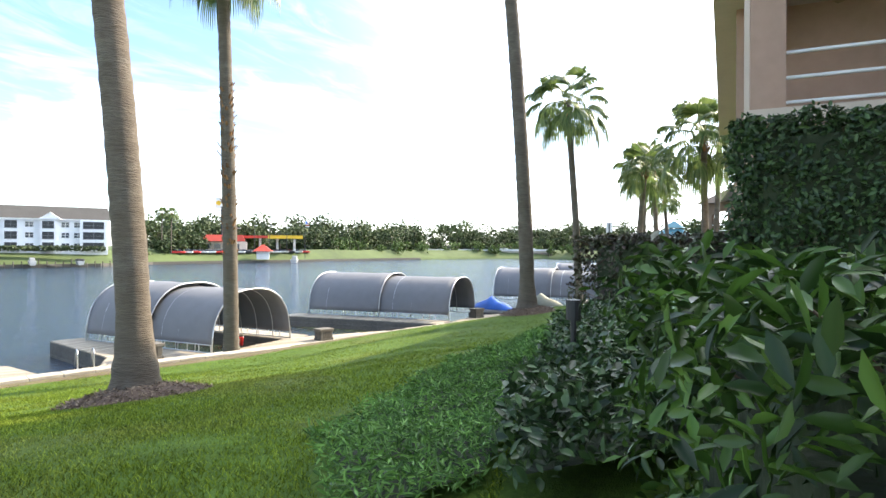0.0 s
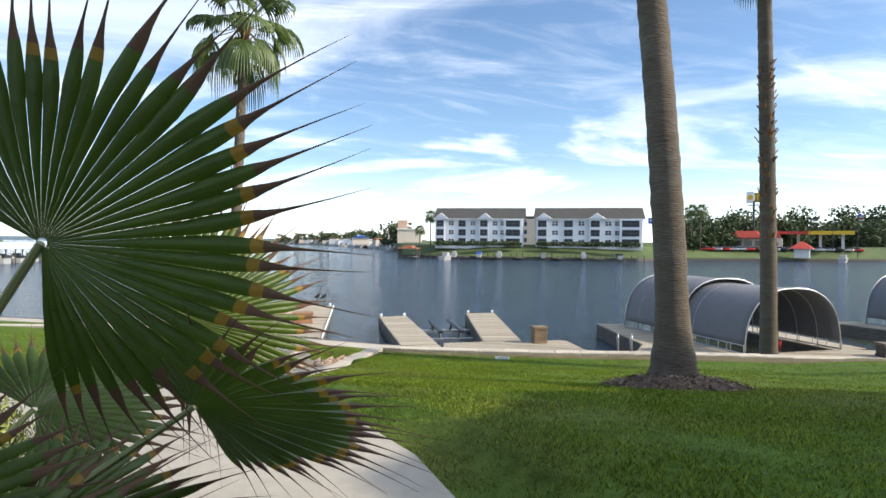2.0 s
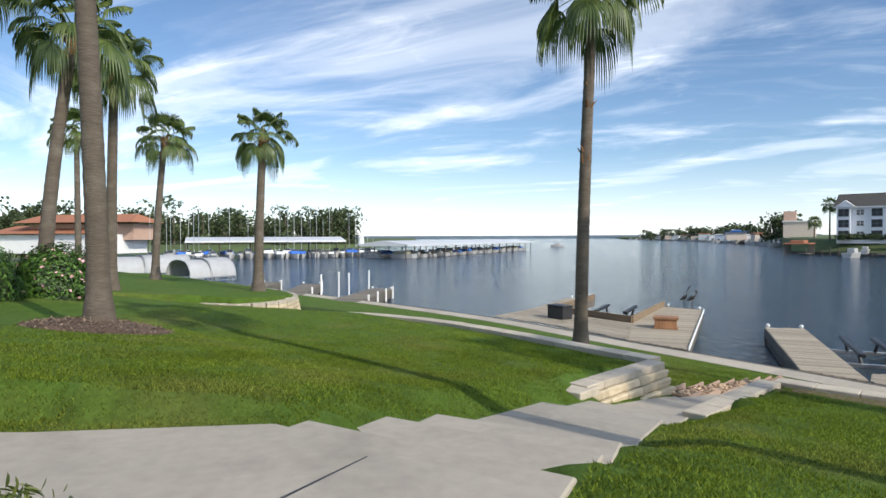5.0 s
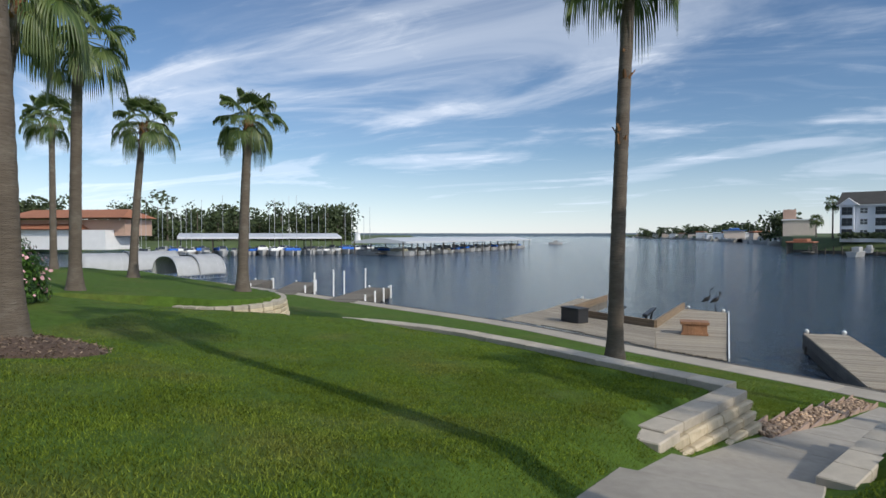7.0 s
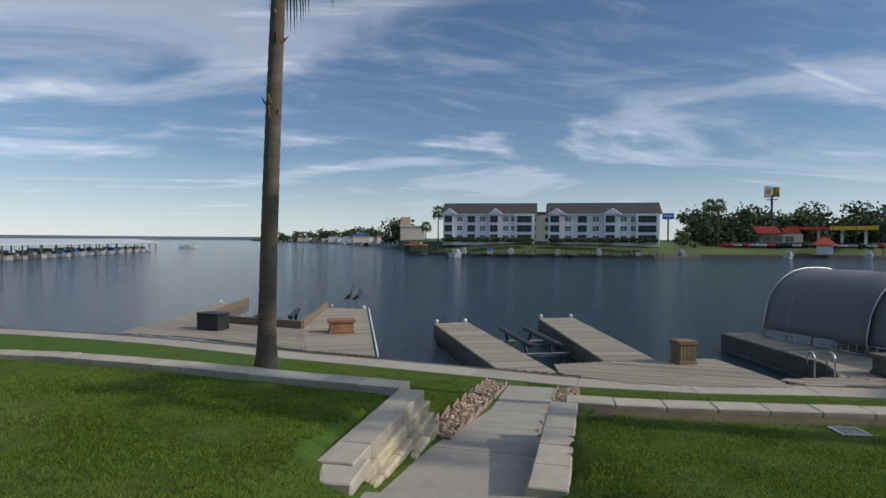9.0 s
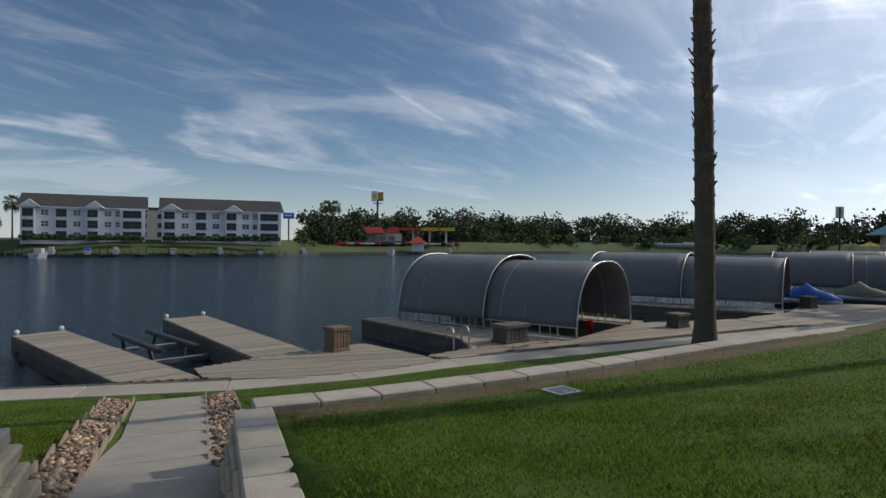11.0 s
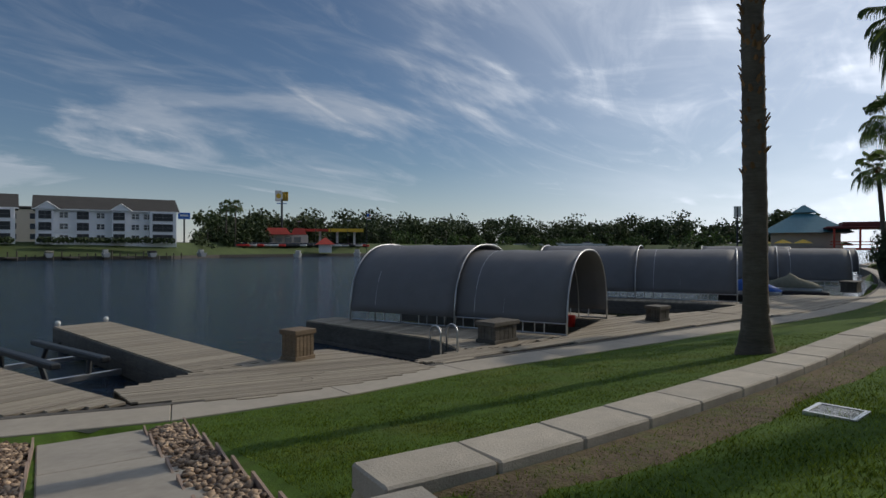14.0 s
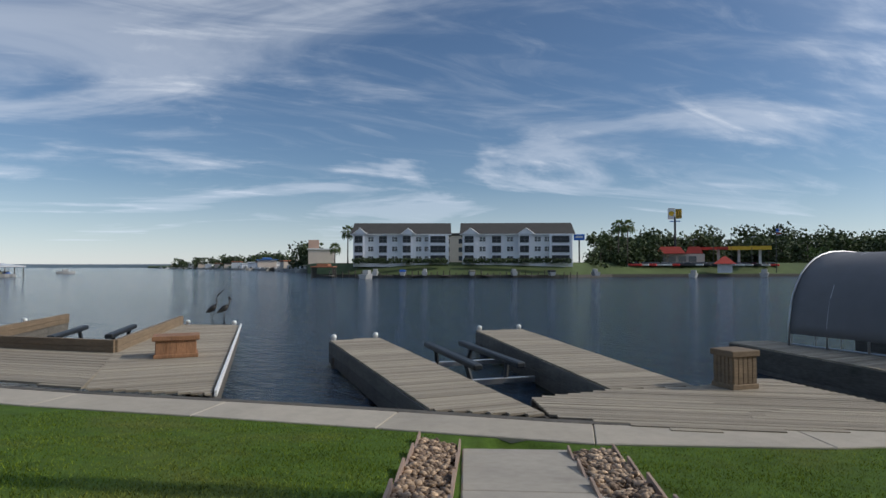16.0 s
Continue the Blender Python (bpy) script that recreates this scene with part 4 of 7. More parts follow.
PALM_A, PALM_B, PALM_C, PALM_H, PALM_L = (-1.58, 9.62), (-4.15, 20.05), (-17.0, 9.97), (4.95, 20.3), (-11.85, -0.93)
palm(*PALM_A, gz(*PALM_A) + 0.12, 11.7, 0.215, 0.175, lean=(-1.35, 0.1), seed=1, size=0.95)
palm(*PALM_B, gz(*PALM_B), 12.9, 0.23, 0.18, lean=(-0.3, -0.1), seed=2, boots=(3.5, 8.8, 150), label="tall fan palm with shaggy red-brown leaf bases on its trunk")
palm(*PALM_C, gz(*PALM_C), 10.7, 0.2, 0.145, lean=(-0.1, 0.42), seed=3, size=1.05, crown=1, boots=(5.5, 8.0, 14), label="tall slender fan palm beside the retaining wall", turn=40)
palm(*PALM_H, gz(*PALM_H) + 0.1, 13.0, 0.23, 0.19, lean=(-0.8, 0.4), seed=4)
palm(*PALM_L, gz(*PALM_L) + 0.1, 12.8, 0.19, 0.15, lean=(0.5, -0.3), seed=6)
F_ = "tall fan palm with a round green crown on the lawn"
for i, (x, y, top, size, lx, ly) in enumerate([(9.6, 34.4, 13.3, 1.3, -0.8, -0.4), (-28.0, -0.9, 9.9, 0.8, -0.5, 0.2), (-36.1, -7.9, 10.9, 0.95, -0.3, 0.5), (-19.7, -5.7, 11.6, 1.05, -0.4, 0.8),
                                               (-25.8, -6.2, 12.0, 1.0, 0.2, 0.3), (-43.7, -15.3, 12.4, 1.0, 0, 0), (-20.7, -8.0, 14.0, 1.0, 0.2, 0.2), (16.4, 34.4, 11.6, 1.5, 0, 0.3), (22.5, 47.0, 14.6, 1.0, 0.3, 0),
                                               (14.0, 38.8, 10.4, 1.1, 0.6, 0.2), (17.5, 45.0, 11.3, 1.15, -0.3, 0.2), (18.0, 50.0, 12.5, 1.1, 0.2, 0), (23.5, 59.0, 10.3, 1.0, -0.5, 0.3)]):
    z = gz(x, y)
    palm(x, y, z, top - z, 0.22, 0.16, (lx, ly), i % 3, size, turn=i * 50, seed=20 + i, label=F_)


# ---- foliage helpers ----
def leaf_mesh(name, P, N, size, material, aspect=0.4, jitter=0.7, seed=0, droop=0.0, core=None):
    """Many single leaves: a folded, pointed blade of six corners at each point P, facing roughly N."""
    rng = np.random.default_rng(seed)
    n = len(P)
    N = N + rng.normal(0, jitter, (n, 3))
    N /= np.linalg.norm(N, axis=1)[:, None] + 1e-9
    T = rng.normal(0, 1, (n, 3))
    T[:, 2] -= droop
    T -= (T * N).sum(1)[:, None] * N
    T /= np.linalg.norm(T, axis=1)[:, None] + 1e-9
    B = np.cross(N, T)
    s = (size * rng.uniform(0.6, 1.25, n))[:, None]
    base, tip = P - T * s * 0.1, P + T * s
    m1, m2 = P + T * s * 0.3, P + T * s * 0.68
    w1, w2, up = B * s * aspect * 0.5, B * s * aspect * 0.42, N * s * 0.1
    V = np.stack([base, m1 - w1 + up, m1 + w1 + up, m2 - w2 + up, m2 + w2 + up, tip, m1, m2], 1).reshape(-1, 3)
    o = (np.arange(n) * 8)[:, None]
    F = np.concatenate([o + np.array([[a, b, c]]) for a, b, c in ((0, 6, 1), (0, 2, 6), (1, 6, 3), (6, 7, 3), (6, 2, 4), (6, 4, 7), (3, 7, 5), (7, 4, 5))])
    return raw_mesh(name, V, F, material)


def hedge_points(poly, z0, z1, count, seed, depth=0.18, top=0.45, bumps=0.12):
    """Points and normals in the outer layer of a clipped hedge over a convex plan polygon."""
    rng = np.random.default_rng(seed)
    poly = [np.array(p, float) for p in poly]
    c = sum(poly) / len(poly)
    P, N = [], []
    nt = int(count * top)
    lo, hi = np.min(poly, 0), np.max(poly, 0)
    while len(P) < nt:
        q = rng.uniform(lo, hi)
        if inside([tuple(p) for p in poly], q[0], q[1]):
            b = noise.noise(Vector((q[0] * 2.2, q[1] * 2.2, seed))) * bumps
            P.append((q[0], q[1], z1 + b - abs(rng.normal(0, depth * 0.6))))
            N.append((0, 0, 1))
    lens = [np.linalg.norm(b - a) for a, b in zip(poly, poly[1:] + poly[:1])]
    for _ in range(count - nt):
        i = rng.choice(len(poly), p=np.array(lens) / sum(lens))
        a, b = poly[i], poly[(i + 1) % len(poly)]
        q = a + (b - a) * rng.random()
        n = np.array([(b - a)[1], -(b - a)[0]])
        n /= np.linalg.norm(n)
        if np.dot(n, q - c) < 0:
            n = -n
        z = z0 + (z1 - z0) * rng.random() ** 0.8
        bb = noise.noise(Vector((q[0] * 2.2, q[1] * 2.2, z * 2.2 + seed))) * bumps * 1.5
        q = q + n * (bb - abs(rng.normal(0, depth)))
        P.append((q[0], q[1], z)), N.append((n[0], n[1], 0.4))
    return np.array(P), np.array(N)


def hedge(name, label, category, poly, z0, z1, count, size, material, seed, aspect=0.4, depth=0.18, bumps=0.12, top=0.45, jitter=0.7, twigs=40):
    t = thing(name, label, category)
    P, N = hedge_points(poly, z0, z1, count, seed, depth, top, bumps)
    part("leaves", leaf_mesh("leaves", P, N, size, material, aspect, jitter, seed), None, t)
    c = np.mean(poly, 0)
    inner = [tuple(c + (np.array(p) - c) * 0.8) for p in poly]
    # solid core, coloured dark as the shade inside the hedge
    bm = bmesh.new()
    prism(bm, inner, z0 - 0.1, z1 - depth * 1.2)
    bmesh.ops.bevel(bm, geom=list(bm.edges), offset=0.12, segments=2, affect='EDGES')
    part("shaded_core", bm, INNER, t)
    rng = random.Random(seed)
    bm = bmesh.new()
    for _ in range(twigs):
        i = rng.randrange(len(P))
        p = Vector(P[i])
        q = Vector((c[0] + (p.x - c[0]) * 0.8, c[1] + (p.y - c[1]) * 0.8, p.z - rng.uniform(0.1, 0.35)))
        tube(bm, [q, (p + q) / 2 + Vector((0, 0, 0.02)), p], [0.006, 0.005, 0.003], 4, False)
    part("twigs", bm, TWIG, t)
    return t


def ground_cover(name, label, category, poly, h, count, size, material, seed, aspect=0.3, kind="", jitter=0.8):
    rng = np.random.default_rng(seed)
    lo, hi = np.min(poly, 0), np.max(poly, 0)
    q = rng.uniform(lo, hi, (count * 3, 2))
    q = q[inside(poly, q[:, 0], q[:, 1])][:count]
    mound = np.array([0.75 + 0.45 * noise.noise(Vector((a * 1.7, b * 1.7, seed))) for a, b in q])
    z = quick_z(q[:, 0], q[:, 1]) + h * mound * rng.uniform(0.3, 1.0, len(q)) ** 0.6
    P = np.column_stack([q, z])
    N = np.tile((0, 0, 1.0), (len(q), 1))
    t = thing(name, label, category, kind=kind)
    part("leaves", leaf_mesh("leaves", P, N, size, material, aspect, jitter, seed), None, t)
    # dark sheet below the leaves, painted as the shade among them
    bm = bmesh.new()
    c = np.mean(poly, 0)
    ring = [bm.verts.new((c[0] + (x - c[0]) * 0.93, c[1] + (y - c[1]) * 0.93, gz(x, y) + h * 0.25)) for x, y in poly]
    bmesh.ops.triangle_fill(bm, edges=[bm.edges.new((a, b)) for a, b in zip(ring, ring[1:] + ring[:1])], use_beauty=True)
    part("shaded_core", bm, INNER, t)
    return t


# ---- planting by the house ----
hedge("hedge", "dense bright green clipped hedge with broad glossy leaves", "hedge", [(2.98, 2.75), (3.35, 4.5), (5.2, 4.7), (6.2, 2.2), (4.3, 1.3)], 3.95, 5.27, 18000, 0.078, HEDGELEAF, 11, aspect=0.34, depth=0.22, bumps=0.18, top=0.6)
hedge("hedge", "dark bronze-red clipped hedge beside the lawn", "hedge", [(4.7, 12.6), (5.8, 13.2), (8.3, 10.4), (7.2, 9.3)], 3.7, 5.55, 12000, 0.08, REDLEAF, 12, aspect=0.55, bumps=0.12, depth=0.1)
hedge("shrub", "tall dark green clipped shrub against the house wall", "shrub", [(6.3, 9.9), (7.0, 10.8), (9.4, 9.4), (8.6, 8.2)], 3.9, 7.05, 22000, 0.085, HOLLYLEAF, 13, aspect=0.5, bumps=0.14, top=0.2, depth=0.1)
JUN = [(1.75, 5.2), (2.1, 6.5), (2.65, 8.1), (3.6, 10.2), (4.7, 12.6), (5.2, 12.3), (3.9, 9.0), (3.1, 6.4), (2.7, 4.6), (2.1, 4.1)]
HOL = [(2.75, 4.3), (3.0, 6.0), (3.8, 8.7), (4.9, 11.8), (6.2, 10.4), (5.0, 7.0), (4.2, 4.9)]
ground_cover("juniper", "low spreading green juniper beside the lawn", "ground cover", JUN, 0.3, 26000, 0.055, JUNIPER, 14, aspect=0.22, kind="stuff")
ground_cover("shrub", "low dark glossy-leaved shrubs behind the juniper", "shrub", HOL, 0.62, 15000, 0.075, HOLLYLEAF, 15, aspect=0.5)


def round_bush(name, label, category, x, y, z, r, h, count, size, material, seed, flowers=0, aspect=0.35):
    rng = np.random.default_rng(seed)
    d = rng.normal(0, 1, (count, 3))
    d[:, 2] = np.abs(d[:, 2])
    d /= np.linalg.norm(d, axis=1)[:, None]
    k = (1 - np.abs(rng.normal(0, 0.14, count))) * np.array([1 + 0.22 * noise.noise(Vector(v) * 2.6 + Vector((seed, 0, 0))) for v in d])
    P = d * k[:, None] * np.array([r, r, h]) + np.array([x, y, z])
    t = thing(name, label, category)
    part("leaves", leaf_mesh("leaves", P, d, size, material, aspect, 0.7, seed), None, t)
    # dark ball within the leaves; its colour stands for inner shade
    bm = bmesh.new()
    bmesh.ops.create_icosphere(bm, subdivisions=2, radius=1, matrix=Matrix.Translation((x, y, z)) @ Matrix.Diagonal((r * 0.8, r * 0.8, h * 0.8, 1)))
    part("shaded_core", bm, INNER, t)
    if flowers:
        sel = rng.choice(count, flowers, replace=False)
        part("blossoms", leaf_mesh("blossoms", P[sel] * 1.0 + d[sel] * 0.05, d[sel], size * 0.9, PINK, 0.9, 0.5, seed + 1), None, t)
    return t


round_bush("flowering_bush", "dense green bush with pale pink blossoms on the lawn", "bush", -18.9, -5.0, gz(-18.9, -5.0), 1.1, 1.5, 6000, 0.12, HEDGELEAF, 21, flowers=160)
round_bush("bush", "rounded dark green bush near the palms", "bush", -17.4, -6.4, gz(-17.4, -6.4), 1.3, 1.5, 5000, 0.12, HEDGELEAF, 22)
round_bush("shrub", "small yellow-green shrub at the patio edge", "shrub", -2.75, 2.35, 3.72, 0.42, 0.5, 1600, 0.055, YELLOWSHRUB, 23)


# ---- near fan palm ----
def big_leaf(R, n, spread, seed, droop=0.12, ragged=1.0):
    """A large fan leaf whose pleated segments end in yellow, then dry curling tips; stalk at the origin, middle along +x, facing +z."""
    rng = random.Random(seed)
    V, F, M = [], [], []
    for i in range(n):
        a = (i / (n - 1) - 0.5) * spread
        da = spread / n * 0.5
        L = R * (0.64 + 0.36 * math.cos(a * 0.7)) * rng.uniform(0.93, 1.06)
        bend = rng.uniform(-0.06, 0.06) * ragged
        curl = rng.uniform(-0.5, 1.0)
        k = len(V)
        rings = ((0.02, 1.0), (0.3, 1.0), (0.5, 1.0), (0.6, 1.0), (0.69, 0.84), (0.735, 0.68), (0.78, 0.42), (0.84, 0.2), (0.92, 0.1), (1.02, 0.06), (1.16, 0.012))
        for r, w in rings:
            over = max(0, r - 0.5)
            aa = a + bend * over * 2
            dz = -droop * R * max(0, r - 0.3) ** 1.6 - curl * 0.22 * R * max(0, r - 0.8) ** 1.5
            for e in (-1, 0, 1):
                ang = aa + e * da * w * (1 if r <= 0.6 else 0.6 / r)
                V.append((L * r * math.cos(ang), L * r * math.sin(ang), dz + (0.035 * R * min(1, r * 2) * w * (0.5 if e == 0 else -0.5))))
        for j in range(len(rings) - 1):
            m = 0 if rings[j + 1][0] <= 0.7 else (1 if rings[j + 1][0] <= 0.74 else 2)
            if m == 1 and rng.random() < 0.45:
                m = rng.choice((0, 2))
            b = k + j * 3
            F += [(b, b + 3, b + 4, b + 1), (b + 1, b + 4, b + 5, b + 2)]
            M += [m, m]
    me = raw_mesh("leaf", np.array(V), np.array(F), [FANLEAF, YELLOWTIP, DRYTIP])
    me.polygons.foreach_set("material_index", np.array(M, np.int32))
    return me


def leaf_pose(hub, mid, normal):
    x = Vector(mid).normalized()
    z = Vector(normal)
    z = (z - x * z.dot(x)).normalized()
    y = z.cross(x)
    return Matrix(((x.x, y.x, z.x, hub[0]), (x.y, y.y, z.y, hub[1]), (x.z, y.z, z.z, hub[2]), (0, 0, 0, 1)))


fanpalm = thing("fan_palm", "low fan palm with yellowed and dried brown leaf tips", "palm", at=(0.35, 1.75, patio_z(0.35)))
base = Vector((0.35, 1.75, patio_z(0.35)))
LEAVES = [((0.02, 2.84, 4.95), (-0.06, 0.92, 0.3), (0.85, -0.05, 0.4), 0.65, 52, 235, 1), ((1.0, 2.26, 5.24), (0.55, 0.6, 0.45), (0.95, -0.25, 0.12), 0.55, 38, 240, 2),
          ((0.8, 2.6, 4.84), (0.75, 0.6, 0.08), (-0.42, 0.48, 0.74), 0.56, 34, 190, 3), ((1.3, 2.02, 4.74), (0.66, 0.72, -0.1), (0.4, -0.35, 0.85), 0.46, 30, 190, 4),
          ((0.95, 2.2, 4.72), (0.7, 0.6, -0.1), (-0.3, 0.4, 0.85), 0.5, 36, 200, 10), ((0.72, 2.25, 4.58), (0.3, 0.85, -0.1), (0.5, -0.2, 0.8), 0.5, 34, 210, 11), ((1.1, 2.0, 4.82), (0.6, 0.35, -0.5), (0.7, -0.4, 0.5), 0.4, 34, 220, 12),
          ((0.2, 2.35, 4.75), (-0.2, 0.8, 0.1), (0.5, -0.2, 0.85), 0.5, 30, 210, 5), ((0.75, 1.6, 5.15), (0.3, -0.2, 0.9), (0.8, 0.3, -0.2), 0.5, 30, 220, 6), ((0.0, 1.6, 5.0), (-0.7, 0.1, 0.6), (0.5, 0.2, 0.8), 0.55, 30, 220, 7),
          ((0.95, 2.2, 4.45), (0.75, 0.45, -0.35), (0.5, 0.0, 0.8), 0.45, 26, 180, 8), ((0.45, 2.45, 4.4), (0.2, 0.85, -0.45), (0.3, 0.3, 0.85), 0.45, 26, 180, 9)]
for hub, mid, nor, R, n, spread, sd in LEAVES:
    part("leaf", big_leaf(R, n, radians(spread), sd), None, fanpalm, m=fanpalm.matrix_world.inverted() @ leaf_pose(hub, mid, nor))
    bm = bmesh.new()
    h = Vector(hub) - base
    root = Vector((h.x * 0.12, h.y * 0.12, 0.25))
    tube(bm, [root, root.lerp(h, 0.5) + Vector((0, 0, 0.08)), h], [0.016, 0.012, 0.008], 6)
    part("petiole", bm, PETIOLE, fanpalm)
bm = bmesh.new()
tube(bm, [(0, 0, -0.1), (0, 0, 0.2), (0.02, 0, 0.4)], [0.17, 0.15, 0.08], 12)
part("trunk", bm, BARK, fanpalm)
part("dry_fibres", boots_bm(0.5, 0.0, 0.45, 0.15, (0, 0), 60, 9, 0.2), BOOT, fanpalm)

# ---- mulch rings ----


def mulch_ring(x, y, rx, ry, seed):
    t = thing("mulch_bed", "ring of brown bark mulch round a palm trunk", "mulch bed", "mulch beds", (x, y, 0))
    bm = bmesh.new()
    rng = random.Random(seed)
    rings = []
    for j, (k, up) in enumerate(((0.25, 0.17), (0.6, 0.12), (0.85, 0.06), (1.04, -0.03))):
        row = []
        for i in range(28):
            a = i * 2 * math.pi / 28
            w = k * (1 + 0.1 * noise.noise(Vector((math.cos(a) * 1.5 + seed, math.sin(a) * 1.5, 0))))
            px, py = math.cos(a) * rx * w, math.sin(a) * ry * w
            row.append(bm.verts.new((px, py, gz(x + px, y + py) + up + rng.uniform(-.012, .012))))
        rings.append(row)
    bm.faces.new(rings[0])
    for a, b in zip(rings, rings[1:]):
        for i in range(28):
            bm.faces.new((a[i], b[i], b[(i + 1) % 28], a[(i + 1) % 28]))
    part("mound", bm, MULCH, t, smooth=True)
    g = np.random.default_rng(seed)
    n = 1500
    ang, rad = g.uniform(0, 6.283, n), np.sqrt(g.uniform(0.03, 1.05, n))
    px, py = np.cos(ang) * rx * rad, np.sin(ang) * ry * rad
    z = quick_z(px + x, py + y) + np.interp(rad, [0.25, 0.6, 0.85, 1.05], [0.18, 0.13, 0.07, 0.0])
    ob = part("bark_chips", leaf_mesh("chips", np.column_stack([px, py, z]), np.tile((0, 0, 1.0), (n, 1)), 0.055, CHIP, 0.35, 0.5, seed), None, t)
    tagged(ob, kind="stuff")


mulch_ring(*PALM_A, 0.95, 0.85, 31)
mulch_ring(*PALM_L, 1.25, 1.2, 32)
mulch_ring(*PALM_H, 0.85, 0.85, 33)


# ---- gravel strips beside the path ----
def pebble_mesh(seed):
    rng = random.Random(seed)
    bm = bmesh.new()
    bmesh.ops.create_icosphere(bm, subdivisions=1, radius=1)
    for v in bm.verts:
        v.co *= rng.uniform(0.8, 1.15)
        v.co.z *= 0.6
    return to_mesh("pebble", bm, PEBBLE, True)


PEB = [pebble_mesh(k) for k in range(5)]


def gravel_strip(a0, a1, b0, b1, seed, label):
    """Pebbles between two plan lines, a (by the path) and b, with thin edging boards."""
    t = thing("gravel_strip", label, "gravel strip", "gravel strips")
    rng = random.Random(seed)

    def spot():
        u, v = rng.random(), rng.uniform(0.06, 0.94)
        p, q = Vector(a0).lerp(Vector(a1), u), Vector(b0).lerp(Vector(b1), u)
        r = p.lerp(q, v)
        return r.x, r.y
    bm = bmesh.new()
    f = [bm.verts.new((x, y, gz(x, y) + 0.012)) for x, y in (a0, a1, b1, b0)]
    bm.faces.new(f)
    bmesh.ops.subdivide_edges(bm, edges=list(bm.edges), cuts=12, use_grid_fill=True)
    for v in bm.verts:
        v.co.z = gz(v.co.x, v.co.y) + 0.012
    part("soil", bm, MULCH, t)
    for e0, e1, nm in ((a0, a1, "edging"), (b0, b1, "edging")):
        bm = bmesh.new()
        n = 8
        prev = None
        for i in range(n):
            p, q = Vector(e0).lerp(Vector(e1), i / n), Vector(e0).lerp(Vector(e1), (i + 1) / n)
            zc = (gz(*p) + gz(*q)) / 2
            box(bm, ((p.x + q.x) / 2, (p.y + q.y) / 2, zc + 0.01), ((q - p).length + 0.01, 0.025, 0.1), math.degrees(math.atan2((q - p).y, (q - p).x)))
        part(nm, bm, EDGING, t)
    for i in range(150):
        x, y = spot()
        ob = new("pebble", PEB[i % 5])
        ob.parent = t
        s = rng.uniform(0.028, 0.05)
        ob.matrix_basis = pose(x, y, gz(x, y) + 0.05, rng.uniform(-30, 30), rng.uniform(-30, 30), rng.uniform(0, 360)) @ Matrix.Diagonal((s * rng.uniform(0.9, 1.5), s, s, 1))
    Vs, Fs, off = [], [], 0
    src = [(np.array([v.co[:] for v in m.vertices]), np.array([p.vertices[:] for p in m.polygons])) for m in PEB]
    for i in range(1500):
        x, y = spot()
        V, F = src[i % 5]
        s = rng.uniform(0.022, 0.045)
        R = np.array(Euler((rng.uniform(-.6, .6), rng.uniform(-.6, .6), rng.uniform(0, 6.3))).to_matrix())
        Vs.append((V * s * np.array([rng.uniform(0.9, 1.5), 1, 1])) @ R.T + np.array([x, y, gz(x, y) + rng.uniform(0.012, 0.05)]))
        Fs.append(F + off)
        off += len(V)
    ob = part("loose_gravel", raw_mesh("loose_gravel", np.concatenate(Vs), np.concatenate(Fs), PEBBLE), None, t)
    tagged(ob, kind="stuff")


gravel_strip((-15.24, 15.55), (-10.8, 9.55), (-15.7, 15.33), (-11.25, 9.5), 41, "brown river pebbles in a strip beside the path")
gravel_strip((-14.1, 16.15), (-10.25, 10.6), (-13.66, 16.4), (-9.98, 11.05), 42, "brown river pebbles between path and retaining wall")


# ---- worn strip of dry soil along the wall ----
DRYSOIL = mat("dry_soil", (0.125, 0.092, 0.05), 0.95, var=0.45, scale=14, bump=0.8, bscale=45, stain=(0.095, 0.12, 0.025), stain_amt=0.9, stain_scale=4.5)
inner_line, outer_line = offset_line(CAP_R, -0.2), offset_line(CAP_R, -0.75)
bm = bmesh.new()
rows = []
for i, (p, q) in enumerate(zip(inner_line[1:15], outer_line[1:15])):
    row = []
    for k in range(6):
        u = k / 5
        w = u * (0.75 + 0.5 * noise.noise(Vector((i * 0.8, 3.1, 0))))
        x, y = p[0] + (q[0] - p[0]) * w, p[1] + (q[1] - p[1]) * w
        row.append(bm.verts.new((x, y, gz(x, y) + (0.014 if k < 5 else -0.02))))
    rows.append(row)
for a, b in zip(rows, rows[1:]):
    for k in range(5):
        bm.faces.new((a[k], b[k], b[k + 1], a[k + 1]))
bmesh.ops.recalc_face_normals(bm, faces=list(bm.faces))
tagged(part("bare_soil", bm, DRYSOIL, smooth=True), "brown bare soil and thin grass along the wall", "soil", kind="structure")


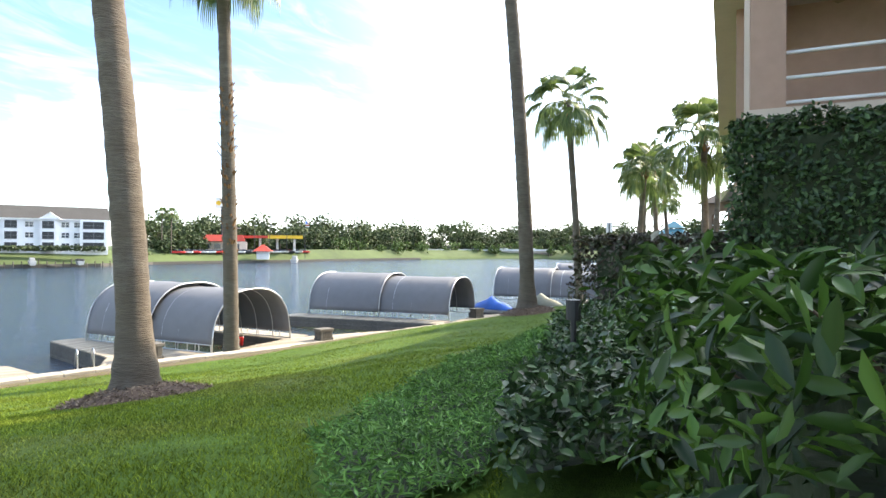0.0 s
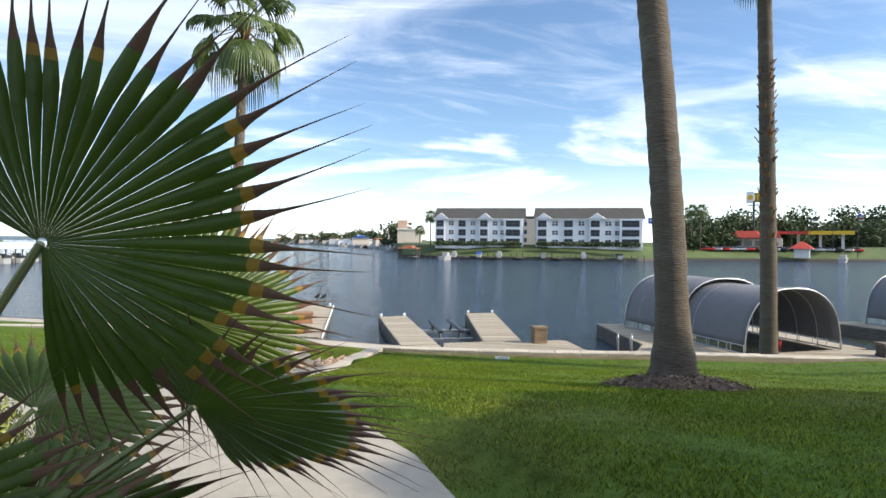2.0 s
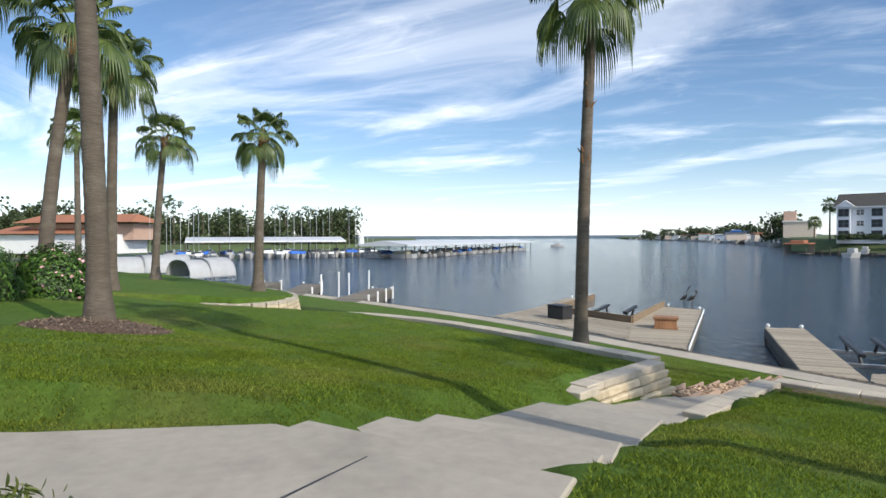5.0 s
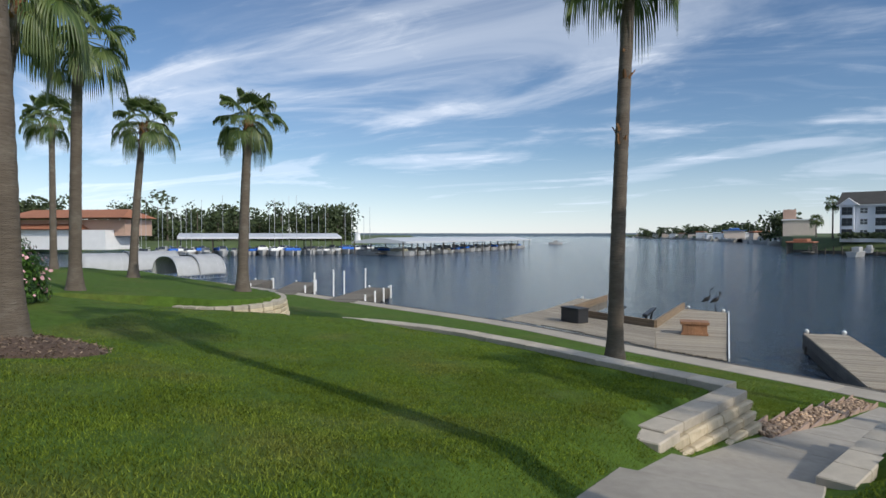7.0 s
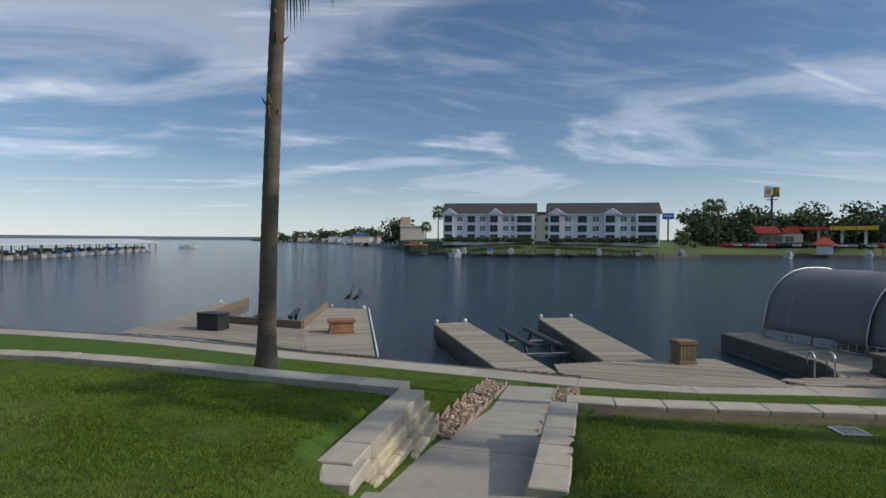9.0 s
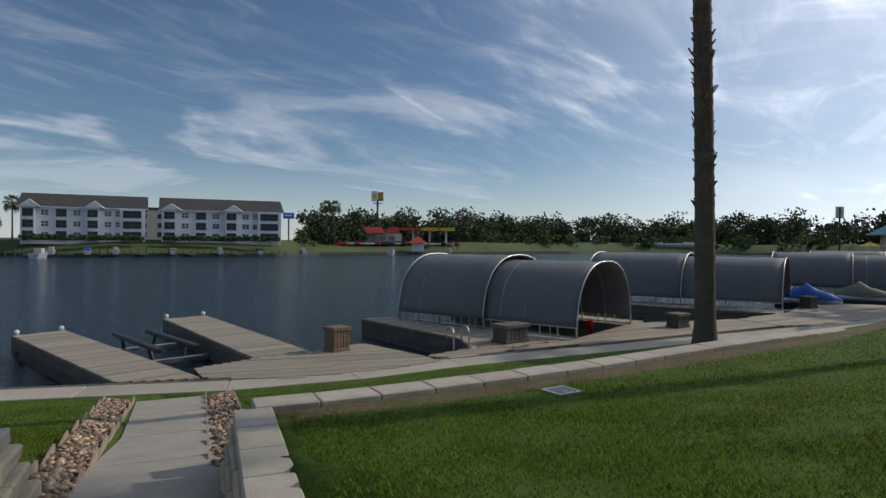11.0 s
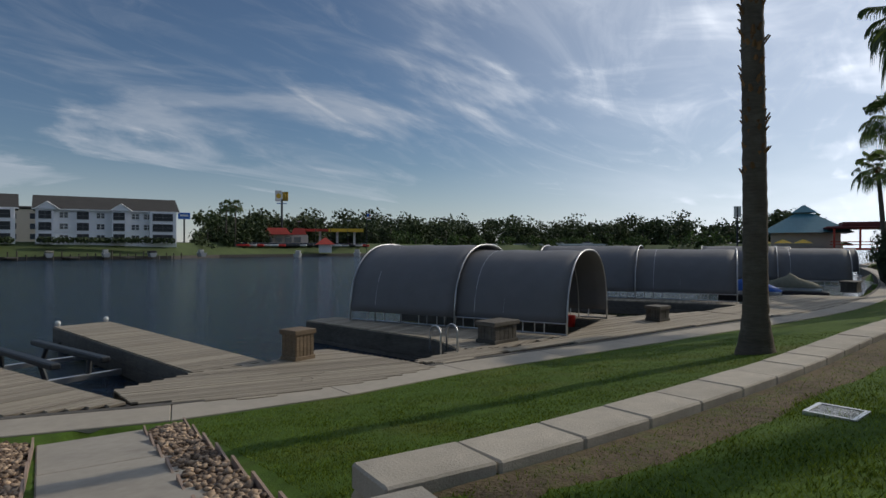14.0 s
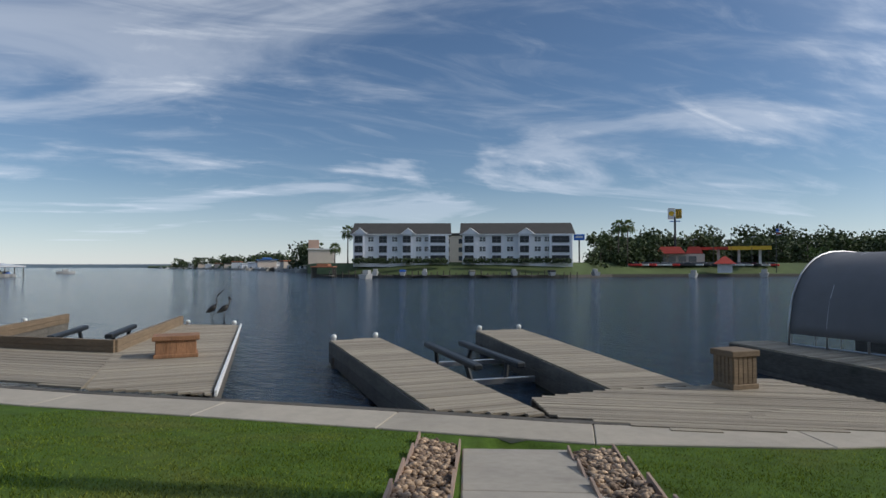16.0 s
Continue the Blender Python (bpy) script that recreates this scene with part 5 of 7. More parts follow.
# ---- lawn blades ----
def grass(name, label, n, seed, hgt, wid, near):
    rng = np.random.default_rng(seed)
    pts = []
    line = np.array([(p[1][0], p[1][1]) for p in PATH])
    near_edge = [p for p in EDGE if -30 < p[0] < 12]
    while sum(len(p) for p in pts) < n:
        q = rng.uniform((-21, -2), (7, 24), (300000, 2))
        d = np.min(np.hypot(q[:, None, 0] - line[None, ::3, 0], q[:, None, 1] - line[None, ::3, 1]), 1)
        q = q[rng.random(len(q)) < np.clip((near / np.maximum(d, 0.6)) ** 1.6, 0, 1)]
        x, y = q[:, 0], q[:, 1]
        ok = (dist_line(near_edge, x, y) > 0.04) & ~inside(PATIO, x, y) & ~inside(JUN, x, y) & ~inside(HOL, x, y)
        pathd = np.full(len(x), 9.0)
        for a, b in zip(WALK, WALK[1:]):
            dx, dy = b[0] - a[0], b[1] - a[1]
            u = np.clip(((x - a[0]) * dx + (y - a[1]) * dy) / (dx * dx + dy * dy), 0, 1)
            pathd = np.minimum(pathd, np.hypot(x - a[0] - u * dx, y - a[1] - u * dy) - (a[3] + (b[3] - a[3]) * u))
        s = dist_line(near_edge, x, y)
        ok &= pathd > np.where(s < 6.3, 0.5, 0.03)
        for ln, w in ((CAP_R, 0.24), (CAP_L, 0.24), (RET_R, 0.26), (RET_L, 0.3)):
            ok &= np.abs(dist_line(ln, x, y)) > w
        for (cx, cy), r in ((PALM_A, 0.85), (PALM_L, 1.2), (PALM_H, 0.8), (PALM_B, 0.35), (PALM_C, 0.35)):
            ok &= np.hypot(x - cx, y - cy) > r
        pts.append(q[ok])
    q = np.concatenate(pts)[:n]
    z = quick_z(q[:, 0], q[:, 1])
    ang, lean = rng.uniform(0, 6.283, n), rng.normal(0, 0.75, (n, 2))
    h = hgt * rng.uniform(0.5, 1.25, n)
    w = wid * rng.uniform(0.7, 1.3, n)
    c, s = np.cos(ang) * w / 2, np.sin(ang) * w / 2
    b0 = np.column_stack([q[:, 0] - c, q[:, 1] - s, z - 0.004])
    b1 = np.column_stack([q[:, 0] + c, q[:, 1] + s, z - 0.004])
    tp = np.column_stack([q[:, 0] + lean[:, 0] * h, q[:, 1] + lean[:, 1] * h, z + h])
    V = np.stack([b0, b1, tp], 1).reshape(-1, 3)
    F = np.arange(n * 3).reshape(-1, 3)
    tagged(new(name, raw_mesh(name, V, F, BLADE)), label, "grass", kind="stuff")


grass("grass", "short green lawn grass with tan tips", 720000, 51, 0.027, 0.009, 3.8)


# ---- things on the docks ----
def dock_box(x, y, turn, w, d, h, material, label, boards=5):
    t = thing("dock_box", label, "dock box", "dock boxes", (x, y, 1.1), turn)
    part("body", boxes(((0, 0, h / 2), (w * 0.8, d * 0.8, h - 0.1))), material, t)
    for i in range(boards):
        u = (i + 0.5) / boards - 0.5
        for sg in (-1, 1):
            part("board", boxes(((u * w * 0.84, sg * d * 0.42, h / 2 - 0.02), (w * 0.84 / boards - 0.012, 0.025, h - 0.12)), bevel=0.004), material, t)
            part("board", boxes(((sg * w * 0.42, u * d * 0.84, h / 2 - 0.02), (0.025, d * 0.84 / boards - 0.012, h - 0.12)), bevel=0.004), material, t)
    part("lid", boxes(((0, 0, h - 0.03), (w, d, 0.11)), bevel=0.012), material, t)
    part("plinth", boxes(((0, 0, 0.045), (w * 0.94, d * 0.94, 0.09)), bevel=0.01), material, t)
    return t


b1 = dock_box(-13.62, 21.58, 58, 0.62, 0.56, 0.66, BOXWOOD, "brown timber dock pedestal box with overhanging lid")
part("outlet", boxes(((0.29, -0.1, 0.5), (0.05, 0.08, 0.14)), bevel=0.008), GALV, b1)
dock_box(-9.0, 24.4, 50, 1.1, 0.7, 0.55, FASCIA, "dark timber storage box on the dock")
b3 = dock_box(-3.3, 29.4, 45, 0.75, 0.6, 0.5, FASCIA, "low timber dock box with a flat pale lid")
dock_box(4.2, 38.6, 45, 0.8, 0.6, 0.55, FASCIA, "dark timber dock box beside a covered slip")
dock_box(11.8, 43.9, 50, 1.6, 0.9, 0.6, FASCIA, "large dark timber dock box near the walk")
dock_box(-25.1, 16.9, 62, 1.05, 0.75, 0.5, REDWOOD, "red-brown timber dock box with horizontal boards", 4)


def storage_bin(x, y, turn):
    t = thing("storage_bin", "black plastic storage bin on the dock", "storage bin", at=(x, y, 1.1), turn=turn)
    part("body", boxes(((0, 0, 0.3), (1.1, 0.65, 0.6)), bevel=0.03), BLACKP, t)
    part("lid", boxes(((0, 0, 0.63), (1.16, 0.7, 0.08)), bevel=0.03), BLACKP, t)


storage_bin(-29.0, 13.4, 25)


def ladder(x, y, turn):
    t = thing("dock_ladder", "two bent stainless ladder rails at the dock edge", "ladder", at=(x, y, 1.1), turn=turn)
    for sy in (-0.25, 0.25):
        bm = bmesh.new()
        pts = [(0.22, sy, 0.0), (0.22, sy, 0.45)] + [(0.22 * math.cos(a), sy, 0.45 + 0.2 * math.sin(a)) for a in np.linspace(0.3, math.pi - 0.3, 7)] + [(-0.22, sy, 0.45), (-0.22, sy, -1.2)]
        tube(bm, pts, 0.024, 8)
        part("rail", bm, GALV, t, smooth=True)
    for z in (-0.25, -0.55, -0.85):
        bm = bmesh.new()
        tube(bm, [(-0.22, -0.25, z), (-0.22, 0.25, z)], 0.02, 6)
        part("rung", bm, GALV, t)


ladder(-10.35, 22.75, 130)


def bucket(x, y):
    t = thing("bucket", "bright red plastic bucket on the dock", "bucket", at=(x, y, 1.1))
    bm = bmesh.new()
    n, rows = 16, ((0.125, 0.0), (0.15, 0.34), (0.16, 0.36), (0.145, 0.36), (0.12, 0.03))
    R = [[bm.verts.new((r * math.cos(k * 2 * math.pi / n), r * math.sin(k * 2 * math.pi / n), z)) for k in range(n)] for r, z in rows]
    for a, b in zip(R, R[1:]):
        for k in range(n):
            bm.faces.new((a[k], a[(k + 1) % n], b[(k + 1) % n], b[k]))
    bm.faces.new(R[0][::-1]), bm.faces.new(R[-1])
    part("pail", bm, REDP, t, smooth=True)
    bm = bmesh.new()
    tube(bm, [(0.155 * math.cos(a), 0.03, 0.34 + 0.1 * math.sin(a)) for a in np.linspace(0, math.pi, 9)], 0.006, 5)
    part("handle", bm, GALV, t)


bucket(-6.55, 27.6)


def heron(x, y, turn, neck):
    """A slim wading-bird statue, one plain mesh."""
    bm = bmesh.new()
    for sy in (-0.05, 0.05):
        tube(bm, [(0.02, sy, 0.0), (-0.03, sy, 0.28), (0.04, sy, 0.52)], 0.011, 6)
        for d in (-0.05, 0.05, 0.0):
            tube(bm, [(0.02, sy, 0.006), (0.13, sy + d, 0.006)], 0.008, 5)
    tube(bm, [(-0.28, 0, 0.44), (-0.15, 0, 0.52), (0.02, 0, 0.62), (0.14, 0, 0.72)], [0.012, 0.07, 0.115, 0.06], 10)
    tube(bm, neck, [0.06, 0.032, 0.028, 0.026, 0.034, 0.03], 8)
    a, b = Vector(neck[-2]), Vector(neck[-1])
    tube(bm, [b, b + (b - a).normalized() * 0.2], [0.022, 0.004], 6)
    ob = part("heron_statue", bm, BRONZE, smooth=True, m=pose(x, y, 1.1, 0, 0, turn))
    tagged(ob, "dark metal heron statue standing on the dock end", "statue", "heron statues")


heron(-31.85, 21.6, 25, [(0.12, 0, 0.7), (0.2, 0, 0.82), (0.16, 0, 0.96), (0.22, 0, 1.1), (0.28, 0, 1.16), (0.36, 0, 1.22)])
heron(-31.45, 21.85, 40, [(0.12, 0, 0.7), (0.2, 0, 0.82), (0.2, 0, 0.95), (0.14, 0, 1.04), (0.2, 0, 1.06), (0.24, 0, 0.98)])


def drain(x, y):
    t = thing("drain_grate", "grey metal drain grate set in the lawn", "drain", at=(x, y, gz(x, y) + 0.005), turn=45)
    t.scale = (0.7, 0.7, 0.7)
    part("frame", boxes(((0, 0.2, 0), (0.46, 0.04, 0.05)), ((0, -0.2, 0), (0.46, 0.04, 0.05)), ((0.21, 0, 0), (0.04, 0.36, 0.05)), ((-0.21, 0, 0), (0.04, 0.36, 0.05))), GALV, t)
    for i in range(9):
        part("bar", boxes(((-0.16 + i * 0.04, 0, 0.0), (0.014, 0.36, 0.03))), GALV, t)
    part("pit", boxes(((0, 0, -0.03), (0.38, 0.36, 0.02))), BLACKP, t)


drain(-7.1, 12.28)


def lawn_light(x, y, h=0.3):
    t = thing("garden_light", "small dark cylinder garden light on the lawn", "garden light", "garden lights", (x, y, gz(x, y)))
    bm = bmesh.new()
    tube(bm, [(0, 0, -0.05), (0, 0, h)], 0.025, 8)
    part("stem", bm, BLACKP, t)
    bm = bmesh.new()
    tube(bm, [(0, 0, h), (0, 0, h + 0.16)], 0.06, 12)
    part("head", bm, BLACKP, t)


lawn_light(8.8, 30.2)
lawn_light(3.55, 6.6, 0.65)


def jet_ski(x, y, turn, material, label):
    t = thing("jet_ski", label, "jet ski", "covered jet skis", (x, y, 1.15), turn)
    bm = bmesh.new()
    prof = [(-1.4, 0.25, 0.15), (-0.9, 0.45, 0.42), (-0.2, 0.5, 0.62), (0.3, 0.46, 0.95), (0.55, 0.42, 0.75), (1.2, 0.3, 0.5), (1.6, 0.06, 0.35)]
    rows = []
    for px, w, h in prof:
        rows.append([bm.verts.new((px, yy * w, zz)) for yy, zz in ((-1, 0.1), (-0.95, h * 0.5), (-0.4, h), (0.4, h), (0.95, h * 0.5), (1, 0.1))])
    for a, b in zip(rows, rows[1:]):
        for k in range(5):
            bm.faces.new((a[k], b[k], b[k + 1], a[k + 1]))
    bm.faces.new(rows[0]), bm.faces.new(rows[-1][::-1])
    bmesh.ops.recalc_face_normals(bm, faces=list(bm.faces))
    part("cover", bm, material, t, smooth=True)
    part("hull", boxes(((0, 0, 0.0), (2.7, 0.8, 0.2)), bevel=0.06), WHITE, t)
    part("float_dock", boxes(((0, 0, -0.3), (3.4, 1.4, 0.4)), bevel=0.05), BLACKP, t)


jet_ski(5.6, 42.2, 150, BLUEP, "jet ski under a bright blue cover on a float")
jet_ski(9.4, 45.2, 150, OLIVEP, "jet ski under a khaki cover on a float")

# docks along the shore to the west, with white posts
west = [((-47.4, 6.0), (-48.4, 4.4), (-38.1, 3.35), (-39.2, 1.5)), ((-53.8, 0.1), (-54.5, -1.6), (-43.4, -0.5), (-43.8, -2.3)), ((-56.6, -3.7), (-57.4, -5.4), (-46.8, -5.3), (-47.4, -7.2))]
TALL = [((-43.5, 0.8), 0), ((-46.8, 1.9), 0), ((-45.2, 2.7), 0), ((-48.3, 4.2), 0)]
for k, (a, b, c, d) in enumerate(west):
    t = finger_dock("dock_finger", "weathered dock finger with white marker posts along the shore", a, b, c, d, pitch=0.3, mesh=DARK_PLANK_MESH)
    for (px, py), owner in TALL:
        if owner == k:
            bm = bmesh.new()
            tube(bm, [(px, py, -1.5), (px, py, 2.55)], 0.06, 8)
            part("marker_post", bm, WHITE, t)
    for u in (0.02, 0.25, 0.5, 0.75) if k == 0 else (0.02, 0.6):
        p = Vector(a).lerp(Vector(c), u)
        q = (Vector(a) - Vector(b)).normalized() * 0.1
        bm = bmesh.new()
        tube(bm, [(p.x + q.x, p.y + q.y, -1.0), (p.x + q.x, p.y + q.y, 1.35)], 0.07, 8)
        part("fender_post", bm, WHITE, t)
wd = thing("dock_deck", "weathered plank deck linking the western dock fingers", "dock")
planks(wd, [(-37.2, 3.6), (-39.4, 1.4), (-41.6, -0.6), (-47.0, -5.2), (-50.2, -10.5), (-48.2, -11.2), (-44.9, -6.4), (-40.5, -1.6)], 40, 0.3, mesh=DARK_PLANK_MESH)


# ---- far shore ----
VIEW = (-10.7, 9.8)


def polar(az, d):
    """A plan point by its bearing (degrees left of +y) and distance from the end of the path."""
    return (VIEW[0] - math.sin(radians(az)) * d, VIEW[1] + math.cos(radians(az)) * d)


def land(name, label, rows, profile, material):
    """A bank of land: rows are (bearing, distance) of the waterline; profile is (metres behind it, height)."""
    bm = bmesh.new()
    grid = []
    for az, d in rows:
        grid.append([bm.verts.new((*polar(az, d + back), h + (0.25 * math.sin(az * 1.7 + back) if 5 < back < 200 else 0))) for back, h in profile])
    for a, b in zip(grid, grid[1:]):
        for i in range(len(profile) - 1):
            bm.faces.new((a[i], b[i], b[i + 1], a[i + 1]))
    bmesh.ops.recalc_face_normals(bm, faces=list(bm.faces))
    return tagged(part(name, bm, material, smooth=True), label, "bank", kind="structure")


FAR = [(66, 1500), (62, 900), (58, 560), (55, 420), (52.6, 300), (51.6, 175), (48, 165), (42, 160), (34, 160), (28, 163), (24, 178), (18, 190), (12, 205), (6, 228), (0, 255), (-6, 285), (-12, 290), (-18, 250), (-23, 190), (-27, 150), (-31, 128)]
BANKLAWN = mat("bank_lawn", (0.07, 0.1, 0.028), 0.95, var=0.3, scale=0.3)
land("far_bank_ground", "green grassy far bank rising from the water", FAR, ((-3, -0.6), (0, 0.55), (0.6, 1.1), (4, 1.6), (12, 4.4), (60, 4.8), (600, 7), (2500, 9)), BANKLAWN)
bm = bmesh.new()
for (a0, d0), (a1, d1) in zip(FAR[5:14], FAR[6:15]):
    p, q = Vector(polar(a0, d0 - 0.6)), Vector(polar(a1, d1 - 0.6))
    box(bm, ((p.x + q.x) / 2, (p.y + q.y) / 2, 0.5), ((q - p).length, 0.5, 1.4), math.degrees(math.atan2((q - p).y, (q - p).x)))
tagged(part("far_bulkhead", bm, FASCIA), "dark timber bulkhead along the far bank", "bulkhead", kind="structure")
WEST = [(128, 150), (120, 185), (114, 205), (106, 215), (98, 235), (92, 275), (88, 340), (85.5, 420)]
land("far_bank_ground", "wooded west bank behind the marina", WEST, ((-3, -0.6), (0, 0.7), (3, 1.6), (40, 2.6), (300, 5), (900, 5)), BANKLAWN)
land("far_hills", "low hills across the open lake, coloured blue-grey for haze", [(100, 2600), (90, 2400), (80, 2500), (72, 2700), (64, 2300), (58, 2000), (50, 2300)], ((0, 0.3), (30, 9), (200, 14), (900, 12)), HAZELAND)


def woods(name, label, rows, n, h0, h1, depth, seed, material, leaf=1.1, per=150):
    """Far trees in a belt: trunks and uneven crowns of many small leaf clumps, one object."""
    rng = np.random.default_rng(seed)
    P, tr = [], bmesh.new()
    for i in range(n):
        u = rng.random() * (len(rows) - 1)
        k = int(u)
        az, d = rows[k][0] + (rows[k + 1][0] - rows[k][0]) * (u - k), rows[k][1] + (rows[k + 1][1] - rows[k][1]) * (u - k)
        x, y = polar(az, d + 6 + rng.random() * depth)
        h = rng.uniform(h0, h1)
        pine = rng.random() < 0.4
        blobs = 8 if not pine else 6
        for b in range(blobs):
            cz = h * (rng.uniform(0.12, 0.85) if not pine else rng.choice([rng.uniform(0.55, 0.95), rng.uniform(0.15, 0.5)])) + 1.6
            rr = h * rng.uniform(0.16, 0.28) * (1 if not pine else 0.8)
            ox, oy = rng.normal(0, h * 0.14, 2)
            v = rng.normal(0, 1, (per // blobs, 3))
            v /= np.linalg.norm(v, axis=1)[:, None]
            v *= rng.uniform(0.55, 1.1, (len(v), 1))
            P.append(v * np.array([rr, rr, rr * 0.75]) + np.array([x + ox, y + oy, cz]))
        tube(tr, [(x, y, 1.5), (x + rng.normal(0, 0.3), y, h * 0.8)], [0.35, 0.12], 5, False)
    P = np.concatenate(P)
    C = P - np.array([0, 0, 3.0])
    N = rng.normal(0, 1, P.shape)
    N[:, 2] += 0.6
    t = thing(name, label, "woods", kind="stuff")
    part("foliage", leaf_mesh("foliage", P, N, leaf, material, 0.8, 0.4, seed), None, t)
    part("trunks", tr, BARK, t)


W_ = "dark green mixed woods along the far shore"
woods("woods", W_, [(25, 200), (18, 215), (12, 232), (6, 255), (0, 285), (-6, 318), (-12, 322), (-18, 285), (-24, 225), (-28, 185)], 250, 9, 16, 50, 61, WOODS, 1.15, 300)
woods("woods", "tall pines and oaks on the skyline beyond the shore", [(26, 300), (10, 330), (-6, 390), (-20, 360)], 120, 16, 24, 40, 62, WOODS, 1.4, 280)
woods("woods", "bright low trees at the water's edge", [(8, 226), (2, 250), (-4, 278), (-10, 292), (-16, 264), (-22, 205)], 70, 4, 8, 12, 63, WOODS2, 0.9, 130)
woods("woods", "rounded trees beside the white apartments", [(26.5, 176), (22, 186), (20, 190)], 16, 6, 11, 14, 64, WOODS, 1.0, 260)
woods("woods", "dense dark pine woods behind the marina", [(122, 240), (112, 245), (103, 250), (96, 268), (92.5, 285)], 150, 11, 20, 60, 65, WOODS, 1.2, 280)
woods("woods", "low distant trees along the lake shore", [(64, 1000), (60, 720), (57, 560), (54, 430)], 90, 9, 16, 60, 66, WOODS, 2.2, 80)
woods("woods", "small pines behind the apartments", [(53.5, 330), (51.5, 310)], 9, 13, 20, 10, 67, WOODS, 1.5, 140)


# ---- white apartment houses ----
def apartment(p0, p1, z0, storeys=3, sh=2.75, depth=14, bays=4, label=""):
    p0, p1 = Vector(p0), Vector(p1)
    L = (p1 - p0).length
    t = thing("apartment_building", label, "apartment building", "white apartment buildings", (p0.x, p0.y, z0), math.degrees(math.atan2((p1 - p0).y, (p1 - p0).x)))
    H = storeys * sh
    part("wall", boxes(((L / 2, depth / 2, H / 2 - 0.5), (L, depth, H + 1.0))), OFFWHITE, t)
    bm = bmesh.new()
    ov, rh = 0.7, 3.7
    v = [bm.verts.new(c) for c in ((-ov, -ov, H), (L + ov, -ov, H), (L + ov, depth + ov, H), (-ov, depth + ov, H), (-ov, depth / 2, H + rh), (L + ov, depth / 2, H + rh))]
    for f in ((0, 1, 5, 4), (2, 3, 4, 5), (0, 4, 3), (1, 2, 5), (0, 3, 2, 1)):
        bm.faces.new([v[i] for i in f])
    part("roof", bm, ROOF, t)
    part("fascia", boxes(((L / 2, -ov, H - 0.1), (L + 2 * ov, 0.12, 0.3))), WHITE, t)
    bw = L / bays
    for b in range(bays):
        x0 = b * bw
        proj = b % 2 == 0 or b == bays - 1
        py = -1.2 if proj else -0.35
        bx, bwid = x0 + bw * 0.25, bw * (0.42 if b < bays - 1 else 0.8)
        if b == bays - 1:
            bx = x0 + bw * 0.55
        part("bay_wall", boxes(((bx, py / 2 - 0.0, H / 2), (bwid, -py + 0.02, H - 0.04))), OFFWHITE, t)
        if proj and b < bays - 1:
            bm = bmesh.new()
            gw = bw * 0.62
            c = bx + bw * 0.06
            q = [bm.verts.new(k) for k in ((c - gw / 2, py - 0.45, H - 0.1), (c + gw / 2, py - 0.45, H - 0.1), (c, py - 0.45, H + 1.55), (c - gw / 2, depth * 0.3, H - 0.1), (c + gw / 2, depth * 0.3, H - 0.1), (c, depth * 0.4, H + 1.55))]
            for f in ((0, 1, 2), (3, 5, 4), (0, 2, 5, 3), (1, 4, 5, 2)):
                bm.faces.new([q[i] for i in f])
            g = part("gable", bm, [OFFWHITE, ROOF], t)
            for i, poly in enumerate(g.data.polygons):
                poly.material_index = 1 if i >= 2 else 0
            bm = bmesh.new()
            for sx in (-1, 1):
                tube(bm, [(c + sx * gw / 2 * 1.06, py - 0.5, H - 0.15), (c, py - 0.5, H + 1.62)], 0.13, 4)
            part("rake_trim", bm, WHITE, t)
        for s in range(storeys):
            zc = s * sh + sh * 0.47
            part("screened_balcony", boxes(((bx, py - 0.03, zc), (bwid * 0.78, 0.12, sh * 0.68))), SCREEN, t)
            bm = boxes(((bx, py - 0.11, zc - sh * 0.34), (bwid * 0.8, 0.06, 0.1)), ((bx, py - 0.11, zc - sh * 0.02), (bwid * 0.8, 0.06, 0.08)), ((bx, py - 0.11, zc), (0.08, 0.06, sh * 0.68)))
            part("balcony_rail", bm, mat("grey_frame", (0.16, 0.165, 0.175), 0.5, var=0.1, scale=2), t)
            wx = x0 + bw * (0.74 if b < bays - 1 else 0.1)
            w = part("window", boxes(((wx, -0.05, zc + 0.05), (bw * 0.24, 0.14, sh * 0.52))), WHITE, t)
            for sx in (-1, 1):
                for sz in (-1, 1):
                    part("pane", boxes(((wx + sx * bw * 0.058, -0.13, zc + 0.05 + sz * sh * 0.125), (bw * 0.1, 0.02, sh * 0.22))), GLASS, w)
    for s in range(storeys):
        part("belt_trim", boxes(((L / 2, -0.04, s * sh + sh * 0.98), (L, 0.1, 0.14))), WHITE, t)
    return t


apartment(polar(48.3, 172), polar(39.2, 170), 4.3, label="white three-storey apartment building with screened balconies and dark roof")
apartment(polar(37.9, 170), polar(27.5, 172), 4.3, label="white three-storey apartment building with gables across the water")
t = thing("apartment_building", "pale yellow building glimpsed between the apartment houses", "apartment building", at=(*polar(38.6, 215), 4.3), turn=35)
part("wall", boxes(((0, 0, 5), (12, 10, 10))), TRIM, t)
part("roof", boxes(((0, 0, 10.4), (13, 11, 0.9)), bevel=0.3), ROOF, t)
for i in range(3):
    for k in (-1, 1):
        part("window", boxes(((k * 2.4, -5.02, 2 + i * 3), (1.6, 0.1, 1.6))), GLASS, t)


